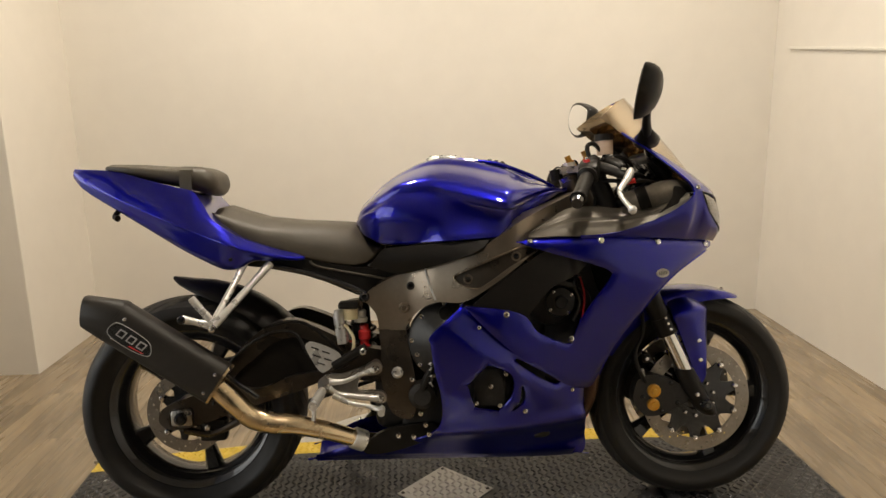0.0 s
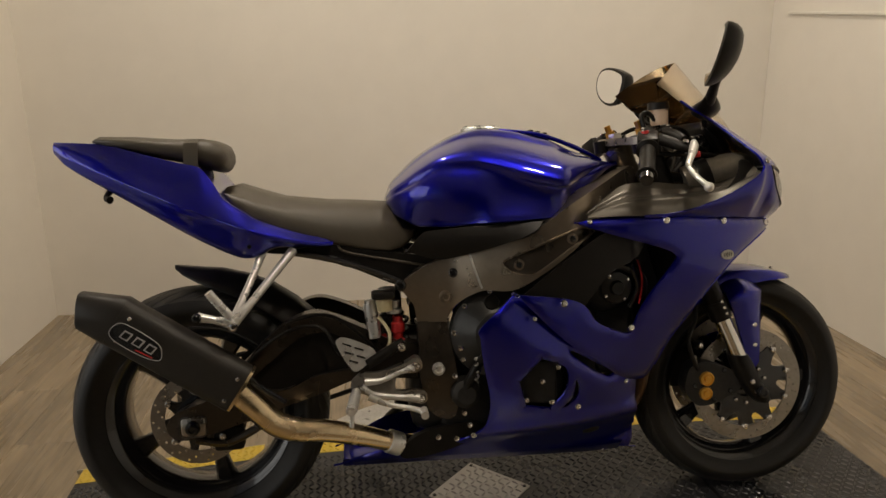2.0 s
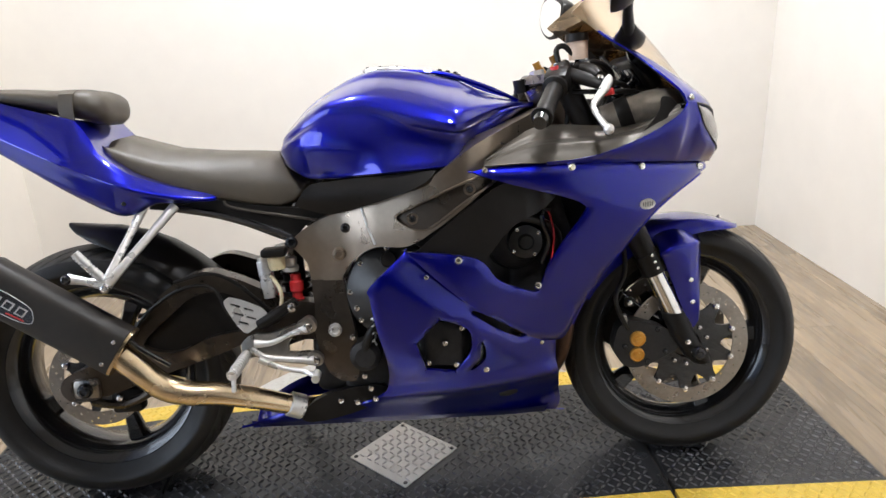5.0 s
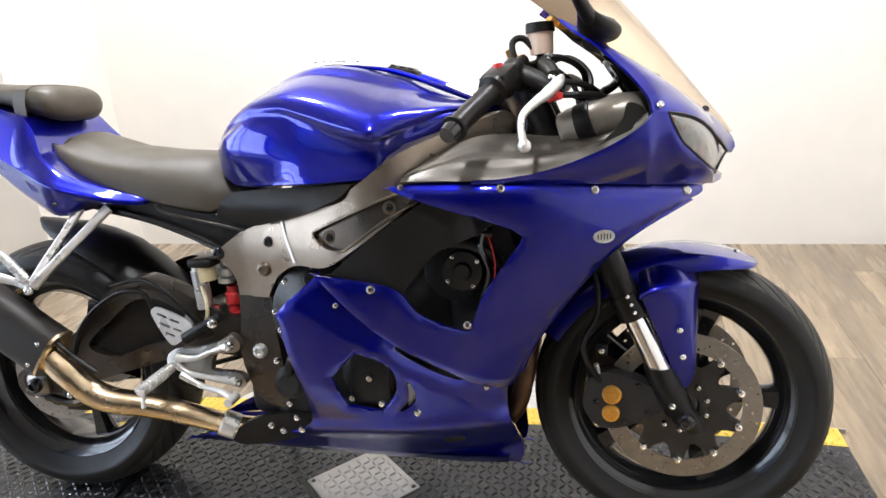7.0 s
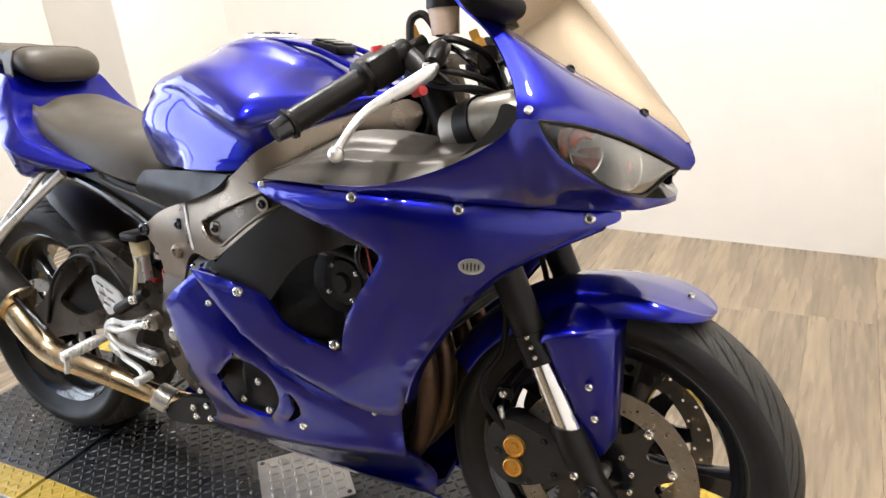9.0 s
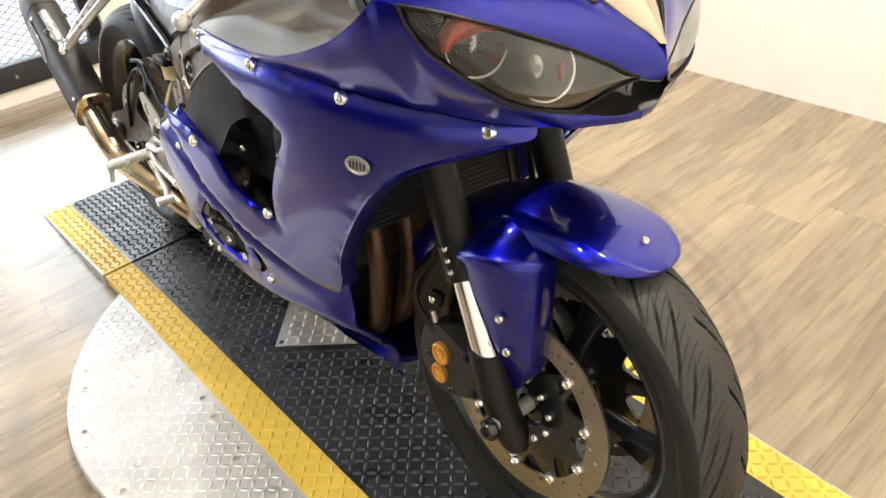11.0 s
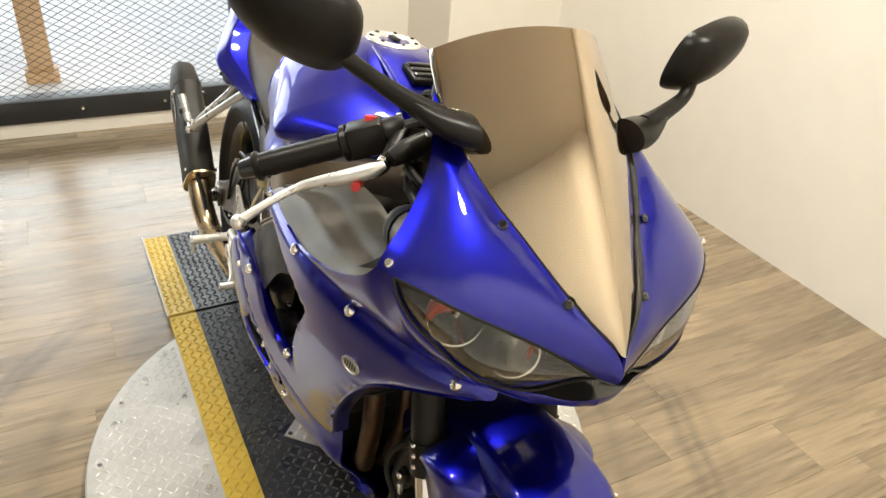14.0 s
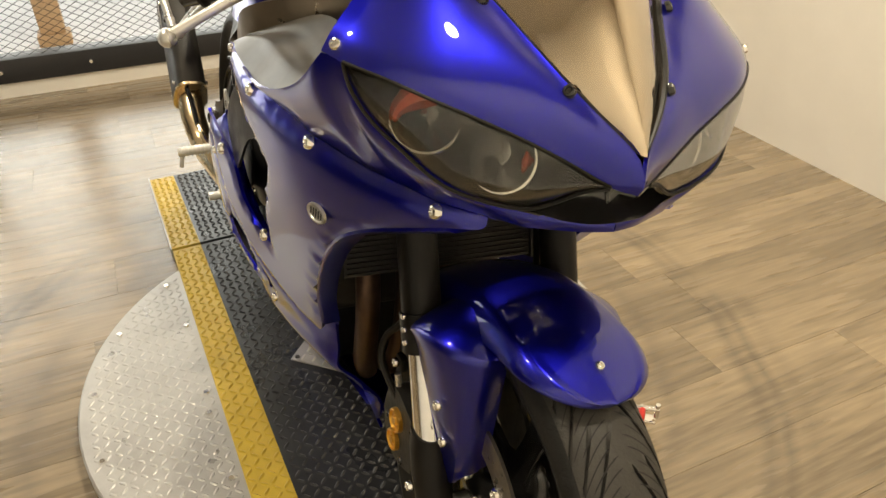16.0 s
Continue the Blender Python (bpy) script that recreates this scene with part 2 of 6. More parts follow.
GUARD = material("black_expanded_metal", (0.02, 0.02, 0.022), 0.5, metal=0.3, vary=0.2, scale=20)
POST_TAN = material("tan_post", (0.55, 0.36, 0.20), 0.6, vary=0.12, scale=5)
PALE_GROUND = material("pale_concrete", (0.80, 0.79, 0.79), 0.8, vary=0.08, scale=2, bump=0.2, bump_scale=30)
DAYLIGHT = glowing("bright_daylight", (0.95, 0.98, 1.0), 5.0)

win = thing("window_1", pose(LEFT_X, 0, 0), "wide window with a black metal guard of diamond mesh", "window", kind="structure")
part("sill_rail", boxed(-0.10, 0.012, WIN_Y0 + 0.002, WIN_Y1 - 0.002, SILL_Z - 0.055, SILL_Z + 0.045, 0.004), BLACK_FRAME, win, "black painted sill rail with round bolts")
bm = bmesh.new()
for k in range(-9, 3):
    cyl(bm, (0.012, 0.22 * k * 1.6 - 0.1, SILL_Z - 0.005), (0.018, 0.22 * k * 1.6 - 0.1, SILL_Z - 0.005), 0.010, 0.007, 12)
tagged(part("rail_bolt", bm, CHROME, win, "small round steel bolt heads"), kind="stuff")
bm = bmesh.new()
for y in (WIN_Y0 + 0.03, -1.02, -2.3, WIN_Y1 - 0.03):
    box(bm, -0.1, -0.04, y - 0.03, y + 0.03, SILL_Z + 0.045, HEAD_Z, 0.003)
box(bm, -0.1, -0.04, WIN_Y0 + 0.06, WIN_Y1 - 0.06, HEAD_Z - 0.06, HEAD_Z - 0.002)
part("window_frame", bm, BLACK_FRAME, win)
# two families of slanted wires make the diamonds
bm = bmesh.new()
dy, dz, z0, z1 = 0.052, 0.030, SILL_Z + 0.03, HEAD_Z - 0.06
run = (z1 - z0) * dy / dz
for s in (-1, 1):
    y = WIN_Y0 - run
    while y < WIN_Y1 + run:
        a, b = (y, z0), (y + s * run, z1)
        t0, t1 = 0.0, 1.0
        for lim, sign in ((WIN_Y0 + 0.02, 1), (WIN_Y1 - 0.02, -1)):
            fa, fb = sign * (a[0] - lim), sign * (b[0] - lim)
            if fa < 0 and fb < 0:
                t0, t1 = 1, 0
            elif fa < 0:
                t0 = max(t0, fa / (fa - fb))
            elif fb < 0:
                t1 = min(t1, fa / (fa - fb))
        if t1 > t0 + 0.005:
            p = lambda t: Vector((-0.028 + 0.0025 * s, a[0] + (b[0] - a[0]) * t, a[1] + (b[1] - a[1]) * t))
            cyl(bm, p(t0), p(t1), 0.0012, seg=5, caps=False)
        y += dy
tagged(part("guard_mesh", bm, GUARD, win, "black expanded metal guard in front of the glass"), kind="stuff")
tagged(part("ground_outside", boxed(-9, LEFT_X - 0.14, -8, 8, -0.16, -0.06), PALE_GROUND, smooth=False), "pale concrete ground outside the window", "ground", kind="structure")
tagged(part("backdrop", boxed(-9.2, -9.1, -9, 9, -0.1, 7), DAYLIGHT, smooth=False), "bright hazy daylight outside the window", "backdrop", kind="structure")
po = thing("porch_post", pose(-2.35, -0.62, -0.06), "tan painted timber post outside the window", "post")
part("shaft", boxed(-0.05, 0.05, -0.06, 0.06, 0.05, 2.9, 0.006), POST_TAN, po)
part("foot", boxed(-0.07, 0.07, -0.08, 0.08, 0, 0.06, 0.006), POST_TAN, po)

# lamps: round fittings, seen as bright spots in the paint
LAMP_GLOW = glowing("lamp_diffuser", (1.0, 0.92, 0.80), 14.0)
LAMP_BODY = material("lamp_body", (0.75, 0.74, 0.72), 0.4, vary=0.03, scale=5)


def ceiling_lamp(x, y, watts):
    t = thing("ceiling_light", pose(x, y, CEIL_Z), "flat round ceiling light with a white diffuser", "ceiling light", group="ceiling lights")
    part("housing", lathe(bmesh.new(), [(0, -.001), (.106, -.001), (.110, -.006), (.110, -.050), (.104, -.058), (0, -.058)], 40), LAMP_BODY, t, "round white housing", sharp=30)
    part("diffuser", lathe(bmesh.new(), [(0, -.059), (.098, -.059), (.094, -.066), (.055, -.073), (0, -.075)], 40), LAMP_GLOW, t, "glowing warm white diffuser", sharp=30)
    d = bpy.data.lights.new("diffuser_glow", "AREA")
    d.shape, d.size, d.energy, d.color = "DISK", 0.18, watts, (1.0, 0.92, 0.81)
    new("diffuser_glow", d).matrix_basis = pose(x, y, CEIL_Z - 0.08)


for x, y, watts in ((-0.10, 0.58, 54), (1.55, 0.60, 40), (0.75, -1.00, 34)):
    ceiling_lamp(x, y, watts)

# trim: a short ledge on the side wall
tagged(part("trim_ledge", boxed(RIGHT_X - 0.012, RIGHT_X - 0.002, -0.4, 1.62, -0.006, 0.006, 0.002), BASEBOARD, smooth=False), "thin painted ledge strip on the side wall", "trim", kind="structure").matrix_basis = pose(0, 0, 1.205, 3.9)

# ---- floor ----
floor = tagged(part("floor", boxed(LEFT_X - 0.1, RIGHT_X + 0.1, FRONT_Y - 0.1, BACK_Y + 0.1, FLOOR_Z - 0.06, FLOOR_Z - 0.004), SUBFLOOR, smooth=False), "light oak plank floor with tyre scuffs", "floor", kind="structure")
PLANK_W, PLANK_L = 0.182, 1.22
rng = random.Random(4)
bm = boxed(-PLANK_W / 2 + 0.0002, PLANK_W / 2 - 0.0002, -PLANK_L / 2 + 0.0002, PLANK_L / 2 - 0.0002, -0.004, 0, 0.0004, 1)
first = part("plank", bm, OAK, floor, place=pose(0, 0, -50), sharp=25)
plank_mesh = first.data
spots = []
x, col = LEFT_X - 0.02, 0
while x < RIGHT_X + 0.1:
    y = FRONT_Y + 0.3 - rng.random() * PLANK_L
    while y < BACK_Y + PLANK_L / 2:
        low, high = max(y - PLANK_L / 2, FRONT_Y), min(y + PLANK_L / 2, BACK_Y + 0.01)
        if high - low > 0.01:
            spots.append((x, low, high))
        y += PLANK_L
    x += PLANK_W
whole = 0
for x, low, high in spots:
    if high - low > PLANK_L - 0.001:
        ob = first if whole == 0 else new("plank", plank_mesh)
        ob.parent = floor
        whole += 1
    else:
        half = (high - low) / 2
        ob = part("plank", boxed(-PLANK_W / 2 + 0.0002, PLANK_W / 2 - 0.0002, -half + 0.0002, half - 0.0002, -0.004, 0, 0.0004, 1), OAK, floor, sharp=25)
    ob.matrix_basis = pose(x, (low + high) / 2, FLOOR_Z)


# ---- turntable and ramp ----
def lugs(inside, mat, parent, name, x0, x1, y0, y1, z_of, pitch=0.0190, length=0.0195, width=0.0066, height=0.0028):
    """Raised bars of a tread plate, turned a quarter from one to the next."""
    verts, faces = [], []
    nx, ny = int((x1 - x0) / pitch) + 1, int((y1 - y0) / pitch) + 1
    for i in range(nx):
        for j in range(ny):
            x, y = x0 + (i + 0.5) * pitch, y0 + (j + 0.5) * pitch
            if not inside(x, y) or x > x1 - 0.36 * length or y > y1 - 0.30 * length:
                continue
            a = math.pi / 4 if (i + j) % 2 else -math.pi / 4
            c, s, z = math.cos(a), math.sin(a), z_of(x)
            n = len(verts)
            for u, v, h in ((-.5, 0, 0), (-.25, -.5, 0), (.25, -.5, 0), (.5, 0, 0), (.25, .5, 0), (-.25, .5, 0), (-.3, 0, 1), (.3, 0, 1)):
                dx, dy = u * length, v * width
                verts.append((x + c * dx - s * dy, y + s * dx + c * dy, z + h * height))
            for f in ((0, 1, 6), (1, 2, 7, 6), (2, 3, 7), (3, 4, 7), (4, 5, 6, 7), (5, 0, 6)):
                faces.append([n + q for q in f])
    return tagged(link_mesh(name, verts, faces, mat, parent, sharp=75), kind="stuff")


TABLE = pose(0.70, 0.02, 0, 0, 0, 1.5)
HALF, STRIP, HINGE, END = 0.327, 0.076, 0.597, 1.13
table = thing("turntable", TABLE, "round steel turntable of tread plate with a black and yellow ramp", "turntable")
bm = lathe(bmesh.new(), [(0.0, -0.004), (0.598, -0.004), (0.602, -0.008), (0.602, FLOOR_Z + 0.001), (0.0, FLOOR_Z + 0.001)], 96)
disc = part("disc", bm, TREAD_STEEL, table, "round silver tread plate disc", sharp=30)
lugs(lambda x, y: x * x + y * y < 0.585 ** 2 and abs(y) > HALF + 0.012, TREAD_STEEL, disc, "disc_lug", -0.6, 0.6, -0.6, 0.6, lambda x: -0.004, height=0.0021, width=0.0064, length=0.0195)
bm = bmesh.new()
for k in range(18):
    for r, n in ((0.572, 18), (0.36, 9)):
        a = 2 * math.pi * k / n
        if k < n and abs(r * math.sin(a)) > HALF + 0.015:
            cyl(bm, (r * math.cos(a), r * math.sin(a), -0.005), (r * math.cos(a), r * math.sin(a), 0.001), 0.0075, 0.0055, 10)
for x in (-0.25, 0.0, 0.25):
    for s in (-1, 1):
        cyl(bm, (x, s * (HALF + 0.022), -0.005), (x, s * (HALF + 0.022), 0.001), 0.0075, 0.0055, 10)
tagged(part("disc_bolt", bm, CHROME, disc, "round steel bolt heads"), kind="stuff")
mid = part("deck", boxed(-HINGE, HINGE, -HALF + STRIP, HALF - STRIP, -0.03, 0.0, 0.001, 1), TREAD_BLACK, table, "black painted tread plate deck")
DIA = 0.139


def in_diamond(x, y, grow=0.0):
    return abs(x + 0.015) + abs(y + 0.02) < DIA + grow


lugs(lambda x, y: not in_diamond(x, y, 0.012), TREAD_SHEEN, mid, "deck_lug", -HINGE + 0.01, HINGE - 0.01, -HALF + STRIP + 0.006, HALF - STRIP - 0.006, lambda x: 0.0)
bm = bmesh.new()
prism(bm, [(-DIA, 0), (0, -DIA), (DIA, 0), (0, DIA)], pose(-0.015, -0.02, 0.0004), 0.003)
dia = part("diamond_plate", bm, TREAD_STEEL, table, "silver tread plate diamond inset", smooth=False)
lugs(lambda x, y: in_diamond(x, y, -0.014), TREAD_STEEL, dia, "diamond_lug", -0.17, 0.14, -0.18, 0.14, lambda x: 0.0034)
bm = bmesh.new()
for dx, dy in ((-1, 0), (1, 0), (0, 1), (0, -1)):
    cyl(bm, (-0.015 + dx * (DIA - 0.016), -0.02 + dy * (DIA - 0.016), 0.003), (-0.015 + dx * (DIA - 0.016), -0.02 + dy * (DIA - 0.016), 0.0062), 0.006, 0.004, 10)
tagged(part("inset_screw", bm, DARK_STEEL, dia), kind="stuff")
for s in (-1, 1):
    y0, y1 = sorted((s * HALF, s * (HALF - STRIP)))
    e = part("edge_strip", boxed(-HINGE, HINGE, y0, y1, -0.03, 0.0006, 0.001, 1), TREAD_YELLOW, table, "yellow painted tread plate edge")
    lugs(lambda x, y: True, TREAD_YELLOW, e, "strip_lug", -HINGE + 0.006, HINGE - 0.01, y0, y1, lambda x: 0.0006)


def ramp(sign):
    """The end ramp: it slopes from the hinge down to the floor."""
    drop = -0.030

    def z_of(x):
        return drop * max(0.0, (abs(x) - HINGE - 0.012)) / (END - HINGE - 0.012)

    def slab(y0, y1, lift):
        xs = sorted((sign * (HINGE + 0.012), sign * END))
        v = [(x, y, zz) for x in xs for y in (y0, y1) for zz in (FLOOR_Z + 0.001, z_of(x) + lift)]
        f = [(0, 1, 3, 2), (4, 6, 7, 5), (0, 4, 5, 1), (2, 3, 7, 6), (1, 5, 7, 3), (0, 2, 6, 4)]
        return v, f
    xs = sorted((sign * (HINGE + 0.016), sign * (END - 0.004)))
    v, f = slab(-HALF + STRIP, HALF - STRIP, 0)
    r = link_mesh("ramp", v, f, TREAD_BLACK, table, "black painted tread plate ramp", smooth=False)
    lugs(lambda x, y: True, TREAD_SHEEN, r, "ramp_lug", *xs, -HALF + STRIP + 0.006, HALF - STRIP - 0.006, z_of)
    for s in (-1, 1):
        y0, y1 = sorted((s * HALF, s * (HALF - STRIP)))
        v, f = slab(y0, y1, 0.0006)
        e = link_mesh("ramp_edge", v, f, TREAD_YELLOW, table, "yellow painted tread plate ramp edge", smooth=False)
        lugs(lambda x, y: True, TREAD_YELLOW, e, "ramp_edge_lug", *xs, y0, y1, lambda x: z_of(x) + 0.0006)
        v = [(x, s * (HALF + d), zz) for x in (sign * (HINGE + 0.012), sign * (END + 0.02)) for d in (0.0005, 0.004) for zz in (FLOOR_Z + 0.001, z_of(x) - 0.001)]
        f = [(0, 1, 3, 2), (4, 6, 7, 5), (0, 4, 5, 1), (2, 3, 7, 6), (1, 5, 7, 3), (0, 2, 6, 4)]
        link_mesh("ramp_skirt", v, f, TREAD_STEEL, table, "bare steel ramp side", smooth=False)
    return r


ramp(-1)
ramp(1)
part("hinge_gap", boxed(HINGE + 0.0005, HINGE + 0.0115, -HALF + 0.003, HALF - 0.003, FLOOR_Z + 0.001, -0.012), DARK_STEEL, table, "dark hinge gap")
part("hinge_gap", boxed(-HINGE - 0.0115, -HINGE - 0.0005, -HALF + 0.003, HALF - 0.003, FLOOR_Z + 0.001, -0.012), DARK_STEEL, table, "dark hinge gap")

# a toggle clamp that locks the disc
RED_GRIP = material("red_vinyl_grip", (0.60, 0.03, 0.025), 0.4, vary=0.08, scale=30)
lock = thing("toggle_clamp", pose(1.162, 0.460, -0.004, 0, 0, 53), "small chrome toggle clamp with a red grip on the turntable", "clamp")
part("base", boxed(-.030, .030, -.012, .012, 0, .006, .002), CHROME, lock)
part("arm", cyl(cyl(bmesh.new(), (.0, 0, .004), (.0, 0, .034), .008, seg=12), (-.028, 0, .030), (.034, 0, .034), .006, seg=10), CHROME, lock)
part("spindle", cyl(bmesh.new(), (.030, 0, .012), (.030, 0, .046), .005, seg=10), CHROME, lock)
part("grip", tube(bmesh.new(), [(.002, -.004, .032), (-.004, -.026, .032), (-.010, -.056, .026)], [.0055, .009, .0075], 10), RED_GRIP, lock, "red dipped grip")

# ---- motorcycle: surfaces ----
BLUE = material("metallic_blue_paint", (0.0025, 0.0032, 0.26), 0.315, metal=0.85, vary=0.06, scale=900, coat=1.0)
BLUE.node_tree.nodes["Principled BSDF"].inputs["Coat Roughness"].default_value = 0.012
BLUE.node_tree.nodes["Principled BSDF"].inputs["Coat IOR"].default_value = 1.54
BLUE.node_tree.nodes["Principled BSDF"].inputs["Specular IOR Level"].default_value = 0.1
BADGE = material("satin_silver_badge", (0.42, 0.40, 0.36), 0.38, metal=0.7, vary=0.3, scale=60)
RUBBER = material("tyre_rubber", (0.013, 0.012, 0.011), 0.5, vary=0.25, scale=6, bump=0.25, bump_scale=260, rough_vary=0.1)
# tread rubber, greyer than the sidewalls
TREAD_GREY = material("grey_tread_rubber", (0.032, 0.029, 0.025), 0.6, vary=0.3, scale=7, bump=0.3, bump_scale=260, rough_vary=0.1)
BLACK_GLOSS = material("gloss_black_paint", (0.010, 0.010, 0.011), 0.18, vary=0.2, scale=10, coat=0.5, rough_vary=0.05)
BLACK_SATIN = material("satin_black_plastic", (0.0105, 0.0090, 0.0075), 0.36, vary=0.25, scale=12, bump=0.12, bump_scale=420, rough_vary=0.08)
MUFFLER_BLACK = material("matt_black_coating", (0.022, 0.0185, 0.0145), 0.48, vary=0.2, scale=9, bump=0.12, bump_scale=300, rough_vary=0.07)
SEAT_VINYL = material("black_seat_vinyl", (0.056, 0.045, 0.029), 0.44, vary=0.15, scale=7, bump=0.35, bump_scale=520, rough_vary=0.06)
FRAME_GREY = material("grey_frame_paint", (0.29, 0.24, 0.185), 0.31, metal=0.9, vary=0.1, scale=10, bump=0.12, bump_scale=320, rough_vary=0.06)
# swingarm paint; also stands in for shade on two frame parts
SWING_AND_SHADE = material("swingarm_paint_and_frame_shade", (0.085, 0.070, 0.055), 0.30, metal=0.85, vary=0.15, scale=9, rough_vary=0.06)
ALU = material("brushed_aluminium", (0.70, 0.685, 0.655), 0.32, metal=0.65, vary=0.1, scale=14, bump=0.06, bump_scale=300, rough_vary=0.1)
GOLD_STEEL = material("heat_tinted_steel", (0.78, 0.62, 0.40), 0.24, metal=1.0, vary=0.16, scale=7, bump=0.04, bump_scale=200, rough_vary=0.08)
COPPER_PIPE = material("browned_header_steel", (0.085, 0.05, 0.032), 0.42, metal=0.8, vary=0.3, scale=12)
DISC_STEEL = material("worn_disc_steel", (0.32, 0.29, 0.25), 0.32, metal=0.9, vary=0.2, scale=14, bump=0.05, bump_scale=300, rough_vary=0.08)
ENGINE = material("dark_engine_casting", (0.030, 0.028, 0.026), 0.5, metal=0.4, vary=0.3, scale=14, bump=0.3, bump_scale=160, rough_vary=0.1)
ENGINE_GREY = material("grey_cover_casting", (0.032, 0.031, 0.029), 0.32, metal=0.5, vary=0.2, scale=14, bump=0.1, bump_scale=200)
GOLD = material("gold_anodised", (0.70, 0.38, 0.07), 0.28, metal=0.8, vary=0.1, scale=30)
RED = material("red_plastic", (0.50, 0.022, 0.022), 0.35, vary=0.08, scale=20)
ORANGE = material("orange_reflector", (0.42, 0.055, 0.02), 0.16, metal=0.4, vary=0.1, scale=30)
WHITE_PLASTIC = material("milky_plastic", (0.52, 0.44, 0.26), 0.35, vary=0.08, scale=20)
LAMP_BOWL = material("grey_lamp_bowl", (0.075, 0.070, 0.063), 0.22, metal=0.85, vary=0.15, scale=20, rough_vary=0.05)
POT_PEACH = material("amber_fluid_pot", (0.62, 0.46, 0.34), 0.35, vary=0.1, scale=40)
MIRROR = material("mirror_glass", (0.9, 0.9, 0.9), 0.02, metal=1.0)
GAUGE = material("gauge_face", (0.012, 0.012, 0.013), 0.12)
TUBE_SATIN = material("satin_grey_tube", (0.26, 0.23, 0.185), 0.36, metal=0.6, vary=0.2, scale=14, bump=0.05, bump_scale=240, rough_vary=0.08)
DUCT_GREY = material("grey_duct_plastic", (0.076, 0.066, 0.052), 0.40, metal=0.5, vary=0.12, scale=9, rough_vary=0.05)
GROOVE = material("engraved_white_mark", (0.34, 0.33, 0.32), 0.4, vary=0.1, scale=40)


def clear(name, color, rough=0.02, ior=1.45):
    m = bpy.data.materials.new(name)
    m.use_nodes = True
    p = m.node_tree.nodes["Principled BSDF"]
    p.inputs["Base Color"].default_value = (*color, 1)
    p.inputs["Roughness"].default_value = rough
    p.inputs["IOR"].default_value = ior
    p.inputs["Transmission Weight"].default_value = 1.0
    return m


def tinted(name, color, see, rough=0.03, through_color=(0.62, 0.48, 0.30), metal=0.0):
    """Thin tinted sheet: part of the light goes straight through it."""
    m = bpy.data.materials.new(name)
    m.use_nodes = True
    nt = m.node_tree
    p = nt.nodes["Principled BSDF"]
    p.inputs["Base Color"].default_value = (*color, 1)
    p.inputs["Roughness"].default_value = rough
    p.inputs["Coat Weight"].default_value = 1.0
    p.inputs["Metallic"].default_value = metal
    t = nt.nodes.new("ShaderNodeBsdfTransparent")
    t.inputs[0].default_value = (*through_color, 1)
    mix = nt.nodes.new("ShaderNodeMixShader")
    mix.inputs[0].default_value = see
    nt.links.new(p.outputs[0], mix.inputs[1])
    nt.links.new(t.outputs[0], mix.inputs[2])
    nt.links.new(mix.outputs[0], nt.nodes["Material Output"].inputs[0])
    return m


SCREEN = tinted("bronze_mirror_screen", (0.72, 0.60, 0.44), 0.28, 0.045, (0.55, 0.42, 0.25), 1.0)


def lens_glass(name, base_gloss, gloss_rough=0.02, through_color=(0.92, 0.92, 0.90)):
    """A thin clear shell: straight through, with a gloss that grows at a slant."""
    m = bpy.data.materials.new(name)
    m.use_nodes = True
    nt = m.node_tree
    nt.nodes.remove(nt.nodes["Principled BSDF"])
    t, g, f, pw, ad, mix = (nt.nodes.new("ShaderNode" + n) for n in ("BsdfTransparent", "BsdfGlossy", "LayerWeight", "Math", "Math", "MixShader"))
    t.inputs[0].default_value = (*through_color, 1)
    g.inputs["Roughness"].default_value = gloss_rough
    f.inputs["Blend"].default_value = 0.5
    pw.operation, ad.operation = "POWER", "MULTIPLY_ADD"
    pw.inputs[1].default_value = 1.8
    ad.inputs[1].default_value, ad.inputs[2].default_value = 0.85, base_gloss
    nt.links.new(f.outputs["Facing"], pw.inputs[0])
    nt.links.new(pw.outputs[0], ad.inputs[0])
    nt.links.new(ad.outputs[0], mix.inputs[0])
    nt.links.new(t.outputs[0], mix.inputs[1])
    nt.links.new(g.outputs[0], mix.inputs[2])
    nt.links.new(mix.outputs[0], nt.nodes["Material Output"].inputs[0])
    return m


LENS = lens_glass("clear_lens", 0.03, 0.05)
LAMP_CHROME = material("lamp_reflector_chrome", (0.40, 0.39, 0.38), 0.10, metal=1.0, vary=0.1, scale=30)
BLACK_SATIN.node_tree.nodes["Principled BSDF"].inputs["Specular IOR Level"].default_value = 0.2
for _m in (RUBBER, ENGINE, SWING_AND_SHADE, MUFFLER_BLACK):
    _m.node_tree.nodes["Principled BSDF"].inputs["Specular IOR Level"].default_value = 0.3

# ---- motorcycle: shape helpers ----
from mathutils.geometry import delaunay_2d_cdt


def inside_poly(x, y, poly):
    c, j = False, len(poly) - 1
    for i in range(len(poly)):
        (xi, yi), (xj, yj) = poly[i], poly[j]
        if (yi > y) != (yj > y) and x < (xj - xi) * (y - yi) / (yj - yi) + xi:
            c = not c
        j = i
    return c


def densify(poly, step):
    out = []
    for (a, b), (c, d) in zip(poly, poly[1:] + poly[:1]):
        n = max(1, int(math.hypot(c - a, d - b) / step))
        out += [(a + (c - a) * k / n, b + (d - b) * k / n) for k in range(n)]
    return out


